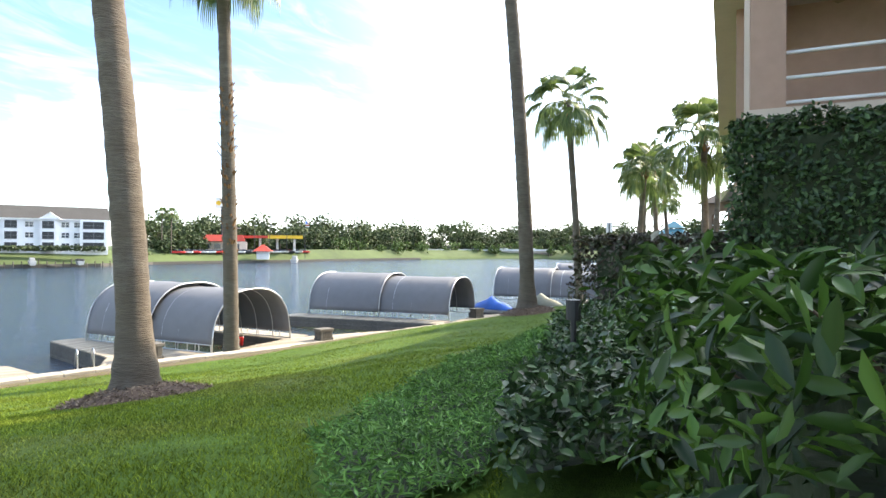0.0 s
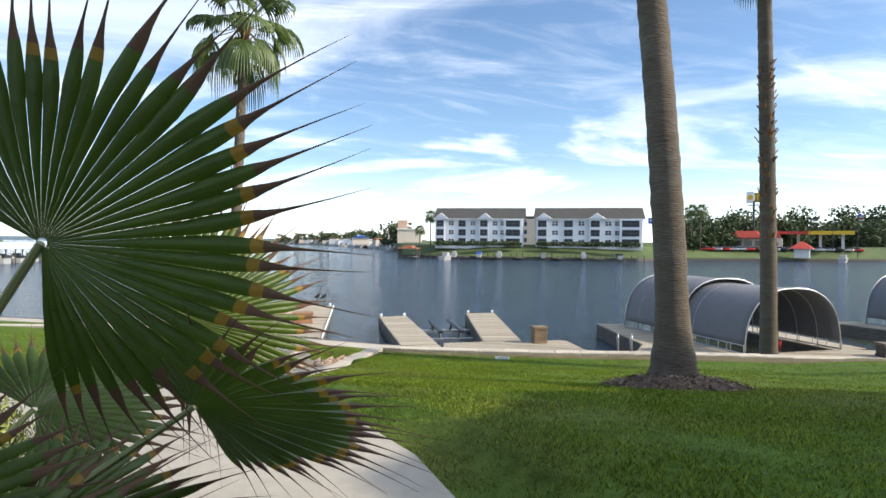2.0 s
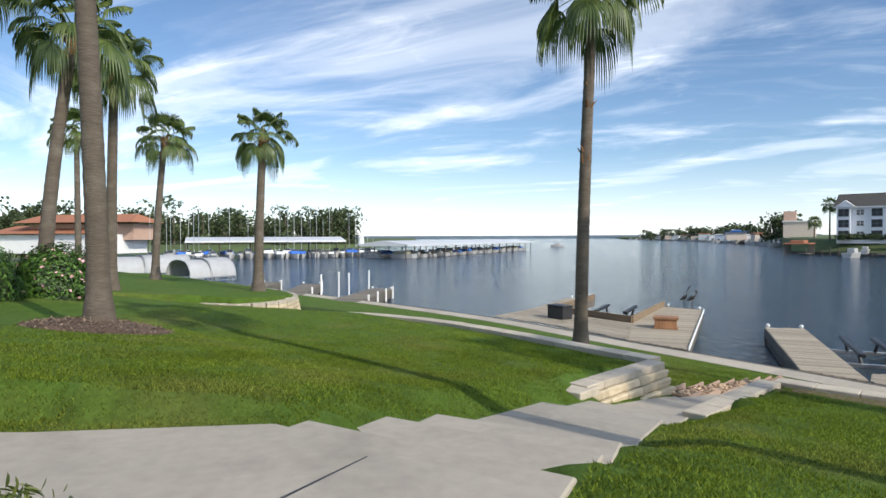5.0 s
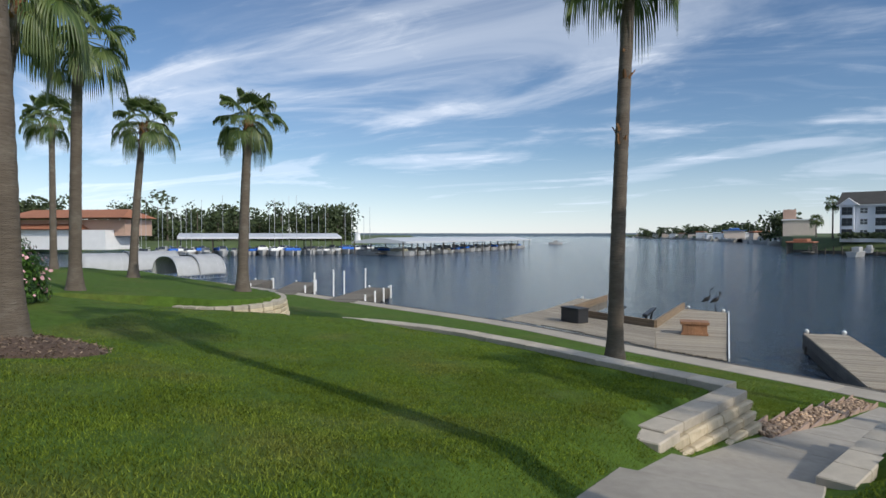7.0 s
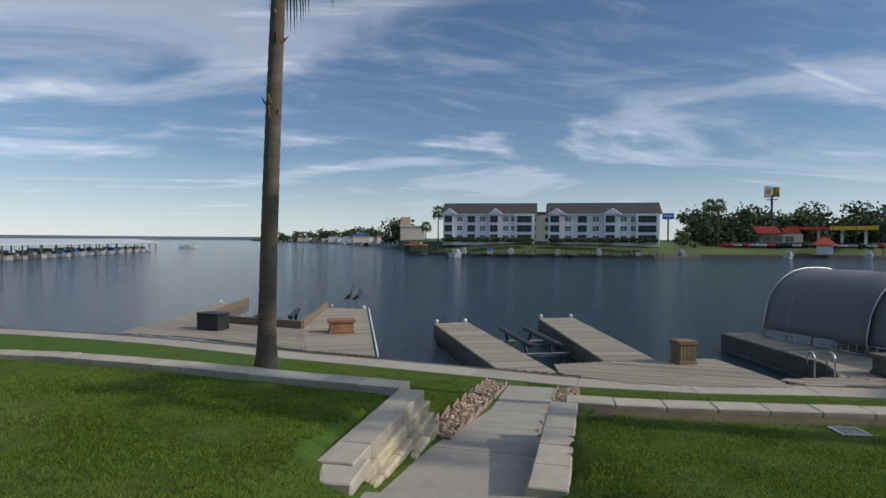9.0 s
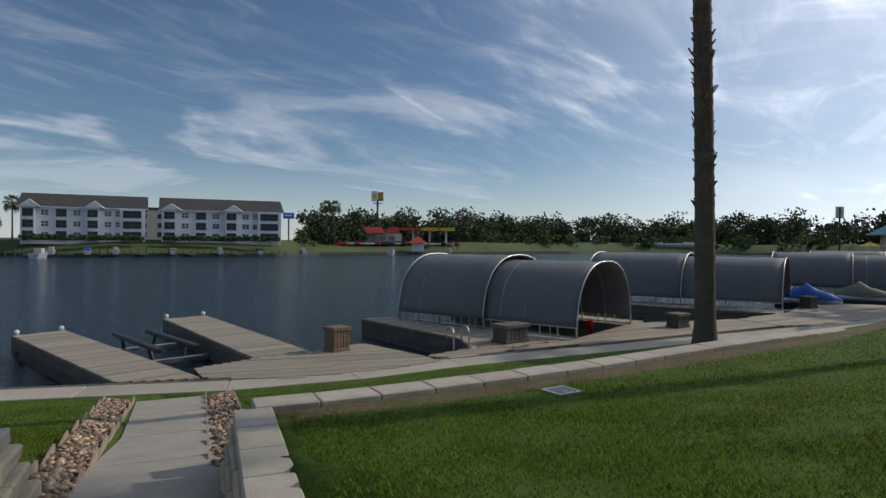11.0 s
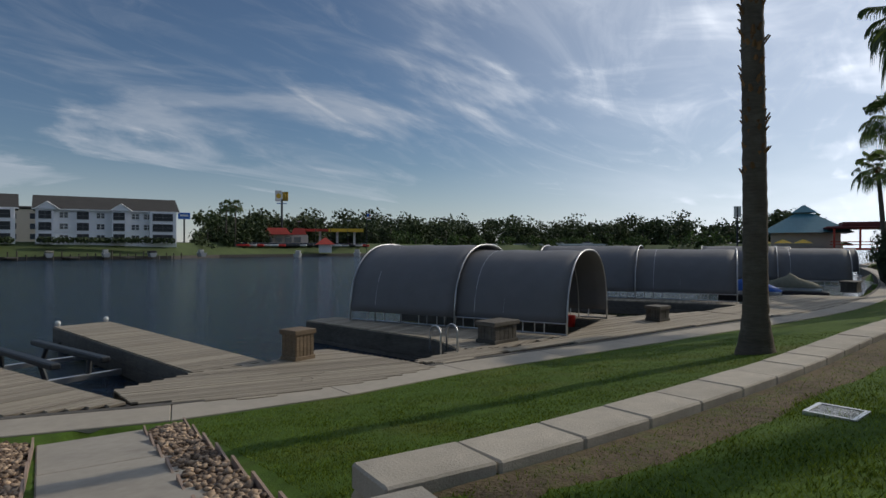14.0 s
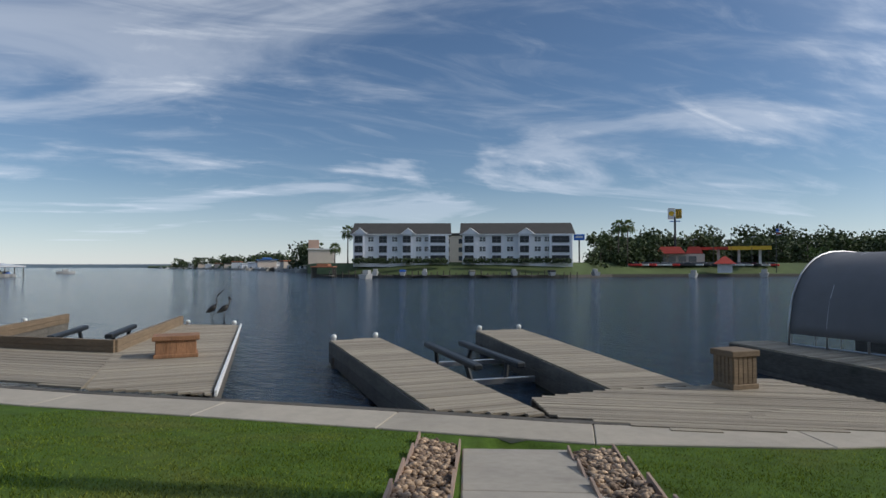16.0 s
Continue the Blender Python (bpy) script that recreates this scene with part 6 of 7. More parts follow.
def shrub_row(az0, az1, d, n, seed):
    rng = np.random.default_rng(seed)
    P = []
    for i in range(n):
        x, y = polar(az0 + (az1 - az0) * (i + 0.5) / n, d)
        v = rng.normal(0, 1, (50, 3))
        v /= np.linalg.norm(v, axis=1)[:, None]
        P.append(np.abs(v) * np.array([1, 1, 1]) * np.sign(v) * np.array([1.0, 1.0, 0.8]) + np.array([x, y, 5.0]))
    P = np.concatenate(P)
    t = thing("shrub_row", "row of dark rounded shrubs along the apartment wall", "shrubs", kind="stuff")
    part("foliage", leaf_mesh("foliage", P, rng.normal(0, 1, P.shape), 0.6, WOODS, 0.8, 0.3, seed), None, t)


shrub_row(48.3, 39.4, 166.5, 24, 71)
shrub_row(37.7, 27.7, 166.5, 26, 72)


# ---- boats ----
GELCOAT = mat("aged_gelcoat", (0.42, 0.42, 0.41), 0.45, var=0.15, scale=1)


def boat(x, y, turn, length=6.0, material=None, cabin=True, mast=0.0, label="small white motor boat on the water", cover=None, z=0.4):
    t = thing("boat", label, "boat", "boats", (x, y, z), turn)
    bm = bmesh.new()
    rows = []
    w, h = length * 0.16, length * 0.14
    for u, k in ((-0.5, 0.9), (-0.2, 1.0), (0.15, 0.95), (0.36, 0.6), (0.5, 0.05)):
        rows.append([bm.verts.new((u * length, yy * w * k, zz)) for yy, zz in ((-0.6, -0.2), (-1, h * (1 + 0.3 * max(u, 0))), (1, h * (1 + 0.3 * max(u, 0))), (0.6, -0.2))])
    for a, b in zip(rows, rows[1:]):
        for k in range(4):
            bm.faces.new((a[k], b[k], b[(k + 1) % 4], a[(k + 1) % 4]))
    bm.faces.new(rows[0]), bm.faces.new(rows[-1][::-1])
    bmesh.ops.recalc_face_normals(bm, faces=list(bm.faces))
    part("hull", bm, material or GELCOAT, t)
    if cabin:
        part("cabin", boxes(((-length * 0.02, 0, h * 1.5), (length * 0.3, w * 1.2, h * 1.0)), bevel=0.08), GELCOAT, t)
        part("windscreen", boxes(((length * 0.14, 0, h * 1.8), (0.08, w * 1.1, h * 0.6))), GLASS, t)
    if cover:
        part("cover", boxes(((-length * 0.1, 0, h * 1.35), (length * 0.6, w * 1.8, h * 0.7)), bevel=0.15), cover, t)
    if mast:
        bm = bmesh.new()
        tube(bm, [(0.05 * length, 0, h), (0.05 * length, 0, mast)], 0.045, 6)
        part("mast", bm, GALV, t)
        bm = bmesh.new()
        tube(bm, [(0.05 * length, 0, h + 1.0), (-0.4 * length, 0, h + 1.1)], 0.11, 6)
        part("boom", bm, cover or GELCOAT, t)
    return t


boat(*polar(47.0, 148), 120, 7.5, label="white and blue motor boat on the water")
for az, cov in ((46.2, None), (43.6, BLUEP), (41.5, None), (37.0, OLIVEP), (33.0, None), (29.5, BLACKP), (25.5, None)):
    boat(*polar(az, 158.2), 130, 5.5, cover=cov, cabin=cov is None, z=1.2, label="small boat on a lift at the far bank")
boat(*polar(11.5, 196), 100, 8, label="white motor boat by the fuel dock")
boat(*polar(17.0, 180), 100, 7, label="white motor boat by the far bank")
boat(*polar(72, 300), 80, 7, label="small motor boat far out on the lake")
rng = random.Random(5)
far_dock = thing("far_dock", "row of small timber docks and posts along the far bank", "dock")
for i in range(40):
    az = 50.5 - i * 0.6
    x, y = polar(az, 158.5 + rng.uniform(-1.5, 1))
    bm = bmesh.new()
    tube(bm, [(x, y, -0.5), (x, y, rng.uniform(1.5, 2.6))], 0.14, 6)
    part("post", bm, rng.choice([PILE, PILE, FASCIA]), far_dock)
for az in (50.6, 47.5, 45, 42.4, 39.5, 35.5, 31.5):
    x, y = polar(az, 157)
    part("platform", boxes(((x, y, 1.0), (4.5, 2.2, 0.2), -az)), FASCIA, far_dock)
bh = thing("boathouse", "low boathouse with a brown roof at the bank corner", "boathouse", at=(*polar(51.0, 166), 0.4), turn=-45)
part("roof", boxes(((0, 0, 2.9), (11, 6, 0.35)), ((0, 0, 3.4), (9, 3, 0.7)), bevel=0.1), TERRA, bh)
for sx in (-5, -2.5, 0, 2.5, 5):
    for sy in (-2.7, 2.7):
        part("post", boxes(((sx, sy, 1.2), (0.25, 0.25, 3.2))), FASCIA, bh)

# ---- town shore to the left of the apartments ----
t = thing("cream_building", "cream two-storey building with a stair tower by the water", "building", at=(*polar(51.2, 300), 3.5), turn=-40)
part("wall", boxes(((0, 0, 4), (26, 12, 8))), TRIM, t)
part("tower", boxes(((-2, -4, 6.5), (5, 5, 13))), STUCCO, t)
part("roof", boxes(((0, 0, 8.2), (27, 13, 0.5))), WHITE, t)
for i in range(7):
    for k in (0, 1):
        part("window", boxes(((-11 + i * 3.6, -6.05, 2.2 + 3.4 * k), (2.2, 0.1, 1.5))), GLASS, t)
t = thing("boat_shed", "low boat shed with a long blue metal roof", "shed", at=(*polar(56.2, 430), 3), turn=-32)
part("wall", boxes(((0, 0, 2.5), (24, 12, 5))), TRIM, t)
bm = bmesh.new()
prism(bm, [(-13, -7), (13, -7), (13, 7), (-13, 7)], 5.0, 5.4)
part("roof", bm, BLUEROOF, t)
part("ridge", boxes(((0, 0, 6.0), (25, 6, 1.2)), bevel=0.5), BLUEROOF, t)
for i in range(26):
    az = 65 - i * 0.5
    d = np.interp(az, [52.6, 55, 58, 62, 66], [300, 415, 545, 860, 1350]) - 6
    boat(*polar(az, float(d)), rng.uniform(0, 360), rng.uniform(9, 14), mast=rng.choice([0, 0, 12, 14]), label="white boat moored along the distant shore")
for i in range(14):
    az = 64 - i * 0.75
    d = float(np.interp(az, [52.6, 55, 58, 62, 66], [300, 415, 545, 860, 1350])) + 10
    t = thing("waterfront_building", "small pale building on the distant shore", "building", "waterfront buildings", (*polar(az, d), 2), rng.uniform(-50, -20))
    w, h = rng.uniform(8, 16), rng.uniform(3.5, 6)
    part("wall", boxes(((0, 0, h / 2), (w, 8, h))), rng.choice([WHITE, TRIM, OFFWHITE]), t)
    part("roof", boxes(((0, 0, h + 0.5), (w + 1, 9, 1.1)), bevel=0.4), rng.choice([ROOF, METROOF, TERRA]), t)


# ---- signs and roadside buildings ----
def pole(name, label, category, x, y, h, r=0.15, z=4.0, lamp=True):
    t = thing(name, label, category, "light poles", (x, y, z))
    bm = bmesh.new()
    tube(bm, [(0, 0, 0), (0, 0, h)], [r, r * 0.6], 8)
    part("pole", bm, DARKMET, t)
    if lamp:
        part("lamp_head", boxes(((0.5, 0, h), (1.2, 0.4, 0.2)), bevel=0.03), GALV, t)
    return t


t = thing("pole_sign", "tall pole sign with a white panel and a yellow emblem", "sign", at=(*polar(18.5, 215), 4.0), turn=18)
bm = bmesh.new()
tube(bm, [(0, 0, 0), (0, 0, 16)], 0.35, 8)
part("pole", bm, DARKMET, t)
part("crossbar", boxes(((0, 0, 14.6), (3.4, 0.3, 0.3))), BLUEP, t)
part("white_panel", boxes(((-1.1, 0, 17.2), (2.3, 0.5, 3.8)), bevel=0.05), WHITE, t)
bm = bmesh.new()
bmesh.ops.create_circle(bm, cap_ends=True, segments=20, radius=0.85, matrix=Matrix.Translation((-1.1, -0.27, 17.2)) @ Matrix.Rotation(radians(90), 4, 'X'))
part("round_emblem", bm, YELLOWP, t)
part("brown_panel", boxes(((1.15, 0, 17.1), (2.0, 0.5, 3.2)), bevel=0.05), mat("sign_olive", (0.28, 0.2, 0.02), 0.5, var=0.1, scale=1), t)
bm = bmesh.new()
for sx in (-0.4, 0.4):
    tube(bm, [(1.15 + sx + 0.4 * math.cos(a), -0.28, 16.3 + 2.0 * math.sin(a)) for a in np.linspace(0.05, math.pi - 0.05, 9)], 0.13, 6)
part("arch_emblem", bm, YELLOWP, t)
t = thing("pole_sign", "blue roadside sign with white lettering strip", "sign", at=(*polar(26.9, 205), 4.0), turn=27)
bm = bmesh.new()
tube(bm, [(0, 0, 0), (0, 0, 9)], 0.25, 8)
part("pole", bm, DARKMET, t)
part("panel", boxes(((0, 0, 9.2), (3.6, 0.5, 2.0)), bevel=0.05), SIGNBLUE, t)
part("lettering_strip", boxes(((0, -0.27, 9.3), (2.4, 0.05, 0.6))), WHITE, t)
t = thing("restaurant", "low restaurant with bright red roof and cream walls", "restaurant", at=(*polar(18.2, 208), 4.0), turn=18)
part("wall", boxes(((0, 0, 1.7), (15, 9, 3.4))), TRIM, t)
for k, w in ((-2.5, 9), (4.5, 5)):
    bm = bmesh.new()
    bmesh.ops.create_cone(bm, cap_ends=True, segments=4, radius1=w * 0.72, radius2=w * 0.45, depth=2.2, matrix=Matrix.Translation((k, -2, 4.6)) @ Matrix.Rotation(radians(45), 4, 'Z'))
    part("roof", bm, REDROOF, t)
for i in range(4):
    part("window", boxes(((-5 + i * 3, -4.55, 1.8), (2.2, 0.1, 1.7))), GLASS, t)
t = thing("fuel_canopy", "long fuel station canopy with a yellow and red band", "fuel station", at=(*polar(14.2, 214), 4.0), turn=14)
part("canopy", boxes(((0, 0, 5.2), (24, 9, 0.5))), REDROOF, t)
part("yellow_band", boxes(((6, -4.6, 5.2), (12, 0.2, 1.2))), YELLOWP, t)
part("red_band", boxes(((-6, -4.6, 5.2), (12, 0.2, 0.9))), REDROOF, t)
for sx in (-9, -3, 3, 9):
    part("column", boxes(((sx, 0, 2.5), (0.8, 0.8, 5.0))), WHITE, t)
t = thing("fuel_dock_kiosk", "small kiosk with a red pyramid roof at the fuel dock", "kiosk", at=(*polar(14.5, 197), 1.5), turn=14)
part("wall", boxes(((0, 0, 1.4), (4, 3, 2.8))), WHITE, t)
bm = bmesh.new()
bmesh.ops.create_cone(bm, cap_ends=True, segments=4, radius1=4.4, radius2=0.5, depth=2.2, matrix=Matrix.Translation((0, 0, 3.8)) @ Matrix.Rotation(radians(45), 4, 'Z'))
part("roof", bm, REDROOF, t)
for az, d, h in ((17.0, 205, 8), (15.4, 205, 9), (14.0, 205, 9), (12.4, 206, 8.5)):
    pole("street_lamp", "tall thin street lamp by the far road", "street lamp", *polar(az, d), h, 0.12)
t = pole("flagpole", "tall flagpole with a red, white and blue flag", "flagpole", *polar(10.6, 202), 13.5, 0.12, 1.5, False)
for i in range(5):
    part("flag_stripe", boxes(((0.75, 0, 11.2 + i * 0.45), (1.4, 0.04, 0.22))), REDROOF if i % 2 else WHITE, t)
part("canton", boxes(((0.4, 0, 12.6), (0.75, 0.06, 0.9))), SIGNBLUE, t)
for i in range(18):
    az = 22 - i * 0.65
    x, y = polar(az, float(np.interp(az, [6, 12, 18, 24], [228, 205, 190, 178])) + 9)
    t = thing("car", "parked car in the far car park", "car", "parked cars", (x, y, 3.3), rng.uniform(0, 30))
    part("body", boxes(((0, 0, 0.6), (4.2, 1.7, 0.7)), bevel=0.15), rng.choice([WHITE, REDP, DARKMET, GALV]), t)
    part("cabin", boxes(((-0.2, 0, 1.15), (2.2, 1.5, 0.6)), bevel=0.15), GLASS, t)
for az in (22.6, 23.4):
    x, y = polar(az, 190)
    palm(x, y, 3.5, 12.5, 0.2, 0.16, (0.2, 0), 0, 1.3, seed=int(az * 10), label="tall fan palm beside the far road")
palm(*polar(48.8, 176), 4.3, 9.5, 0.2, 0.16, (0, 0), 1, 1.2, seed=77, label="fan palm at the end of the apartments")
palm(*polar(50.0, 200), 3.5, 6, 0.2, 0.16, (0, 0), 2, 1.2, seed=78, label="short fan palm by the cream building")

# road bridge over the inlet
br = thing("bridge", "low concrete road bridge over the inlet", "bridge", at=(*polar(-6.5, 300), 0.4), turn=-8)
part("deck", boxes(((0, 0, 3.3), (64, 9, 0.9))), CONC2, br)
part("parapet", boxes(((0, -4.4, 4.2), (64, 0.3, 0.8))), WHITE, br)
for i in range(5):
    part("pier", boxes(((-12 + i * 6, 0, 1.2), (0.9, 8, 3.6))), CONC, br)
for sx in (-1, 1):
    part("abutment", boxes(((sx * 23, 0, 1.2), (16, 8.6, 3.8))), GRAVELBANK, br)
for i in range(4):
    t = thing("car", "vehicle crossing the far bridge road", "car", "parked cars", (*polar(-2.5 - i * 2.6, 300), 4.1), -8)
    part("body", boxes(((0, 0, 0.8), (5.0, 1.9, 1.2)), bevel=0.2), rng.choice([WHITE, DARKMET, GALV]), t)
    part("cabin", boxes(((-0.2, 0, 1.6), (2.6, 1.7, 0.7)), bevel=0.15), GLASS, t)

# ---- marina to the west ----


def marina_roof(a, b, w, zh, label):
    a, b = Vector(a), Vector(b)
    L = (b - a).length
    t = thing("marina_roof", label, "marina", "marina roofs", (a.x, a.y, 0.4), math.degrees(math.atan2((b - a).y, (b - a).x)))
    bm = bmesh.new()
    v = [bm.verts.new(c) for c in ((0, -w / 2, zh), (L, -w / 2, zh), (L, 0, zh + 0.9), (0, 0, zh + 0.9), (0, w / 2, zh), (L, w / 2, zh), (0, -w / 2, zh - 0.4), (L, -w / 2, zh - 0.4), (L, w / 2, zh - 0.4), (0, w / 2, zh - 0.4))]
    for f in ((0, 1, 2, 3), (3, 2, 5, 4), (0, 6, 7, 1), (4, 5, 8, 9), (6, 9, 8, 7), (0, 3, 4), (0, 4, 9, 6), (1, 5, 2), (1, 7, 8, 5)):
        bm.faces.new([v[i] for i in f])
    part("roof", bm, METROOF, t)
    n = int(L / 7)
    for i in range(n + 1):
        for s in (-1, 1):
            bm = bmesh.new()
            tube(bm, [(i * L / n, s * w * 0.45, -1), (i * L / n, s * w * 0.45, zh)], 0.14, 5)
            part("post", bm, PILE, t)
    part("walkway", boxes(((L / 2, 0, 0.5), (L, 1.6, 0.2))), FASCIA, t)
    for i in range(int(L / 6.5)):
        for s in (-1, 1):
            x, y = (Vector((a.x, a.y)) + (b - a).normalized() * (i + 0.5) * 6.5 + Vector((-(b - a).y, (b - a).x)).normalized() * s * w * 0.3)[:]
            boat(x, y, t.rotation_euler.z * 57.3 + 90 * s, rng.uniform(4.5, 6.5), cover=rng.choice([BLUEP, None, OLIVEP, None, None]), label="boat berthed under the marina roof")
    return t


marina_roof((-139, 8), (-226, 62), 14, 3.2, "long pale metal roof over marina berths on the lake")
marina_roof((-150, -38), (-158, -2), 14, 4.2, "pale metal roof over covered marina berths")
for i in range(34):
    u = i / 33
    x, y = -140 - 16 * u + rng.uniform(-5, 5), -44 + 52 * u
    boat(x, y, rng.uniform(0, 30), rng.uniform(5.5, 8), mast=rng.uniform(9, 14) if rng.random() < 0.75 else 0, cover=rng.choice([BLUEP, WHITE, None]), label="white sailing boat moored at the marina")
t = thing("lodge", "long brown-roofed waterside lodge with white walls", "lodge", at=(-168, -72, 1.5), turn=72)
part("wall", boxes(((0, 0, 2.4), (36, 12, 4.8))), WHITE, t)
part("upper_wall", boxes(((6, 2, 5.4), (30, 10, 4.0))), STUCCO, t)
for zz, w, l in ((5.0, 15, 30), (7.8, 13, 34)):
    bm = bmesh.new()
    x0 = -4 if zz < 6 else 6
    v = [bm.verts.new(c) for c in ((x0 - l / 2, -w / 2, zz), (x0 + l / 2, -w / 2, zz), (x0 + l / 2 - 3, 0, zz + 2.2), (x0 - l / 2 + 3, 0, zz + 2.2), (x0 - l / 2, w / 2, zz), (x0 + l / 2, w / 2, zz))]
    for f in ((0, 1, 2, 3), (3, 2, 5, 4), (0, 3, 4), (1, 5, 2), (0, 4, 5, 1)):
        bm.faces.new([v[i] for i in f])
    part("roof", bm, TERRA, t)
for i in range(9):
    part("window", boxes(((-15 + i * 3.7, 6.05, 2.2), (2.4, 0.1, 2.0))), GLASS, t)
t = thing("lighthouse", "small white lighthouse shape at the marina point", "lighthouse", at=(*polar(91.5, 262), 1.6))
bm = bmesh.new()
bmesh.ops.create_cone(bm, cap_ends=True, segments=12, radius1=1.6, radius2=1.1, depth=4, matrix=Matrix.Translation((0, 0, 2.0)))
part("tower", bm, WHITE, t)
part("gallery", boxes(((0, 0, 4.3), (2.6, 2.6, 0.6)), bevel=0.2), WHITE, t)


# ---- houses to the east ----
def arch_wall(w, h, x0, x1, z0, z1, thick, rise):
    """A wall w x h in the xz plane with one arched opening from x0 to x1."""
    bm = bmesh.new()
    n = 10
    top = [(x0 + (x1 - x0) * i / n, z1 + rise * math.sin(math.pi * i / n) ** 0.8) for i in range(n + 1)]
    loops = [[(0, 0), (x0, 0), (x0, h), (0, h)], [(x1, 0), (w, 0), (w, h), (x1, h)]]
    if z0 > 0:
        loops.append([(x0, 0), (x1, 0), (x1, z0), (x0, z0)])
    for (ax, az_), (bx, bz) in zip(top, top[1:]):
        loops.append([(ax, az_), (bx, bz), (bx, h), (ax, h)])
    for lp in loops:
        f = [bm.verts.new((x, 0, z)) for x, z in lp]
        k = [bm.verts.new((x, thick, z)) for x, z in lp]
        m = len(lp)
        fs = [bm.faces.new(f), bm.faces.new(k[::-1])] + [bm.faces.new((f[i], k[i], k[(i + 1) % m], f[(i + 1) % m])) for i in range(m)]
        bmesh.ops.recalc_face_normals(bm, faces=fs)
    bmesh.ops.remove_doubles(bm, verts=list(bm.verts), dist=0.002)
    return bm


def gable_roof(bm, x0, x1, y0, y1, z, rise, ov=0.6):
    """A pitched roof whose ridge runs along y."""
    c = (x0 + x1) / 2
    v = [bm.verts.new(p) for p in ((x0 - ov, y0 - ov, z), (x1 + ov, y0 - ov, z), (c, y0 - ov, z + rise), (x0 - ov, y1 + ov, z), (x1 + ov, y1 + ov, z), (c, y1 + ov, z + rise))]
    fs = [bm.faces.new([v[i] for i in f]) for f in ((0, 2, 5, 3), (1, 4, 5, 2), (0, 1, 2), (3, 5, 4), (0, 3, 4, 1))]
    bmesh.ops.recalc_face_normals(bm, faces=fs)
    return bm


SHING = mat("brown_shingle", (0.11, 0.085, 0.065), 0.9, var=0.25, scale=4, bump=0.5, bscale=20)
hs = thing("house", "beige stucco house with arched balconies, white rails and deep eaves", "house", at=(8.35, 13.42, 0), turn=-24.5)
Z0, Z1, Z2 = 3.6, 7.75, 11.1
# end wall towards the patio: lower storey, slab, corner column, open balcony, upper wall
part("wall", boxes(((5, 0.15, (Z0 + Z1) / 2), (10, 0.3, Z1 - Z0))), STUCCO, hs)
part("wall", boxes(((0.3, 0.16, (Z1 + Z2) / 2), (0.6, 0.32, Z2 - Z1))), STUCCO, hs, "beige stucco corner column")
part("wall", boxes(((6.6, 0.15, (Z1 + Z2) / 2), (6.8, 0.3, Z2 - Z1))), STUCCO, hs)
part("slab", boxes(((2.0, 1.5, Z1 + 0.13), (4.06, 3.1, 0.3))), TRIM, hs)
for z in (8.15, 8.62, 9.1):
    part("balcony_rail", boxes(((1.9, 0.12, z), (2.62, 0.07, 0.06)), bevel=0.01), WHITE, hs)
part("balcony_ceiling", boxes(((2.0, 1.6, Z2 - 0.05), (4.0, 3.0, 0.1))), CEIL, hs)
part("balcony_back_wall", boxes(((1.9, 3.1, (Z1 + Z2) / 2), (4.2, 0.2, Z2 - Z1))), STUCCO, hs)
part("balcony_side_wall", boxes(((4.0, 1.6, (Z1 + Z2) / 2), (0.2, 3.0, Z2 - Z1))), STUCCO, hs)
# long front towards the lake
for k, y0 in enumerate((0.32, 3.3, 6.6, 9.9, 13.2, 16.5)):
    for z, h in ((Z0, Z1 - Z0), (Z1, Z2 - Z1)):
        op = k in (0, 1, 3, 4)
        up = z == Z1
        bm = arch_wall(3.3 if k else 2.98, h, 0.55, 2.75, 0.25 if up else 0.0, h * (0.62 if op else 0.5), 0.3, 0.45)
        part("front_wall", bm, STUCCO, hs, m=pose(0.3, y0, z, 0, 0, 90))
        if op and up:
            for zr in (0.35, 0.62, 0.9):
                part("balcony_rail", boxes(((0.1, y0 + 1.65, z + zr), (0.06, 2.2, 0.05))), WHITE, hs)
        if not op:
            w = part("window", boxes(((0.28, y0 + 1.65, z + h * 0.36), (0.08, 2.2, h * 0.7))), WHITE, hs)
            for s in (-1, 1):
                part("pane", boxes(((0.22, y0 + 1.65 + s * 0.52, z + h * 0.36), (0.03, 0.9, h * 0.56))), GLASS, w)
part("inner_wall", boxes(((3.2, 11.5, (Z0 + Z2) / 2), (0.2, 16.5, Z2 - Z0))), STUCCO, hs)
part("upper_floor", boxes(((1.75, 11.6, Z1 + 0.1), (2.9, 16.4, 0.25))), TRIM, hs)
part("rear_wall", boxes(((9.9, 10, (Z0 + Z2) / 2), (0.2, 19.7, Z2 - Z0))), STUCCO, hs)
part("far_wall", boxes(((5, 19.9, (Z0 + Z2) / 2), (10, 0.25, Z2 - Z0))), STUCCO, hs)
part("eave", boxes(((5.0, 10.0, Z2 + 0.1), (11.4, 20.6, 0.2))), TRIM, hs)
# wing out of view, added and sized to shade the fan palm and lawn
part("shade_wing_wall", boxes(((8.2, -6.2, (Z0 + 13.1) / 2), (9.4, 12.3, 13.1 - Z0))), STUCCO, hs)
part("shade_wing_roof", gable_roof(bmesh.new(), 3.5, 12.9, -12.3, -0.1, 13.1, 1.4, 0.4), SHING, hs)
bm = bmesh.new()
v = [bm.verts.new(p) for p in ((-0.35, -0.35, Z2 + 0.2), (10.4, -0.35, Z2 + 0.2), (10.4, 20.4, Z2 + 0.2), (-0.35, 20.4, Z2 + 0.2), (4.6, 4.0, Z2 + 4.8), (4.6, 16.0, Z2 + 4.8))]
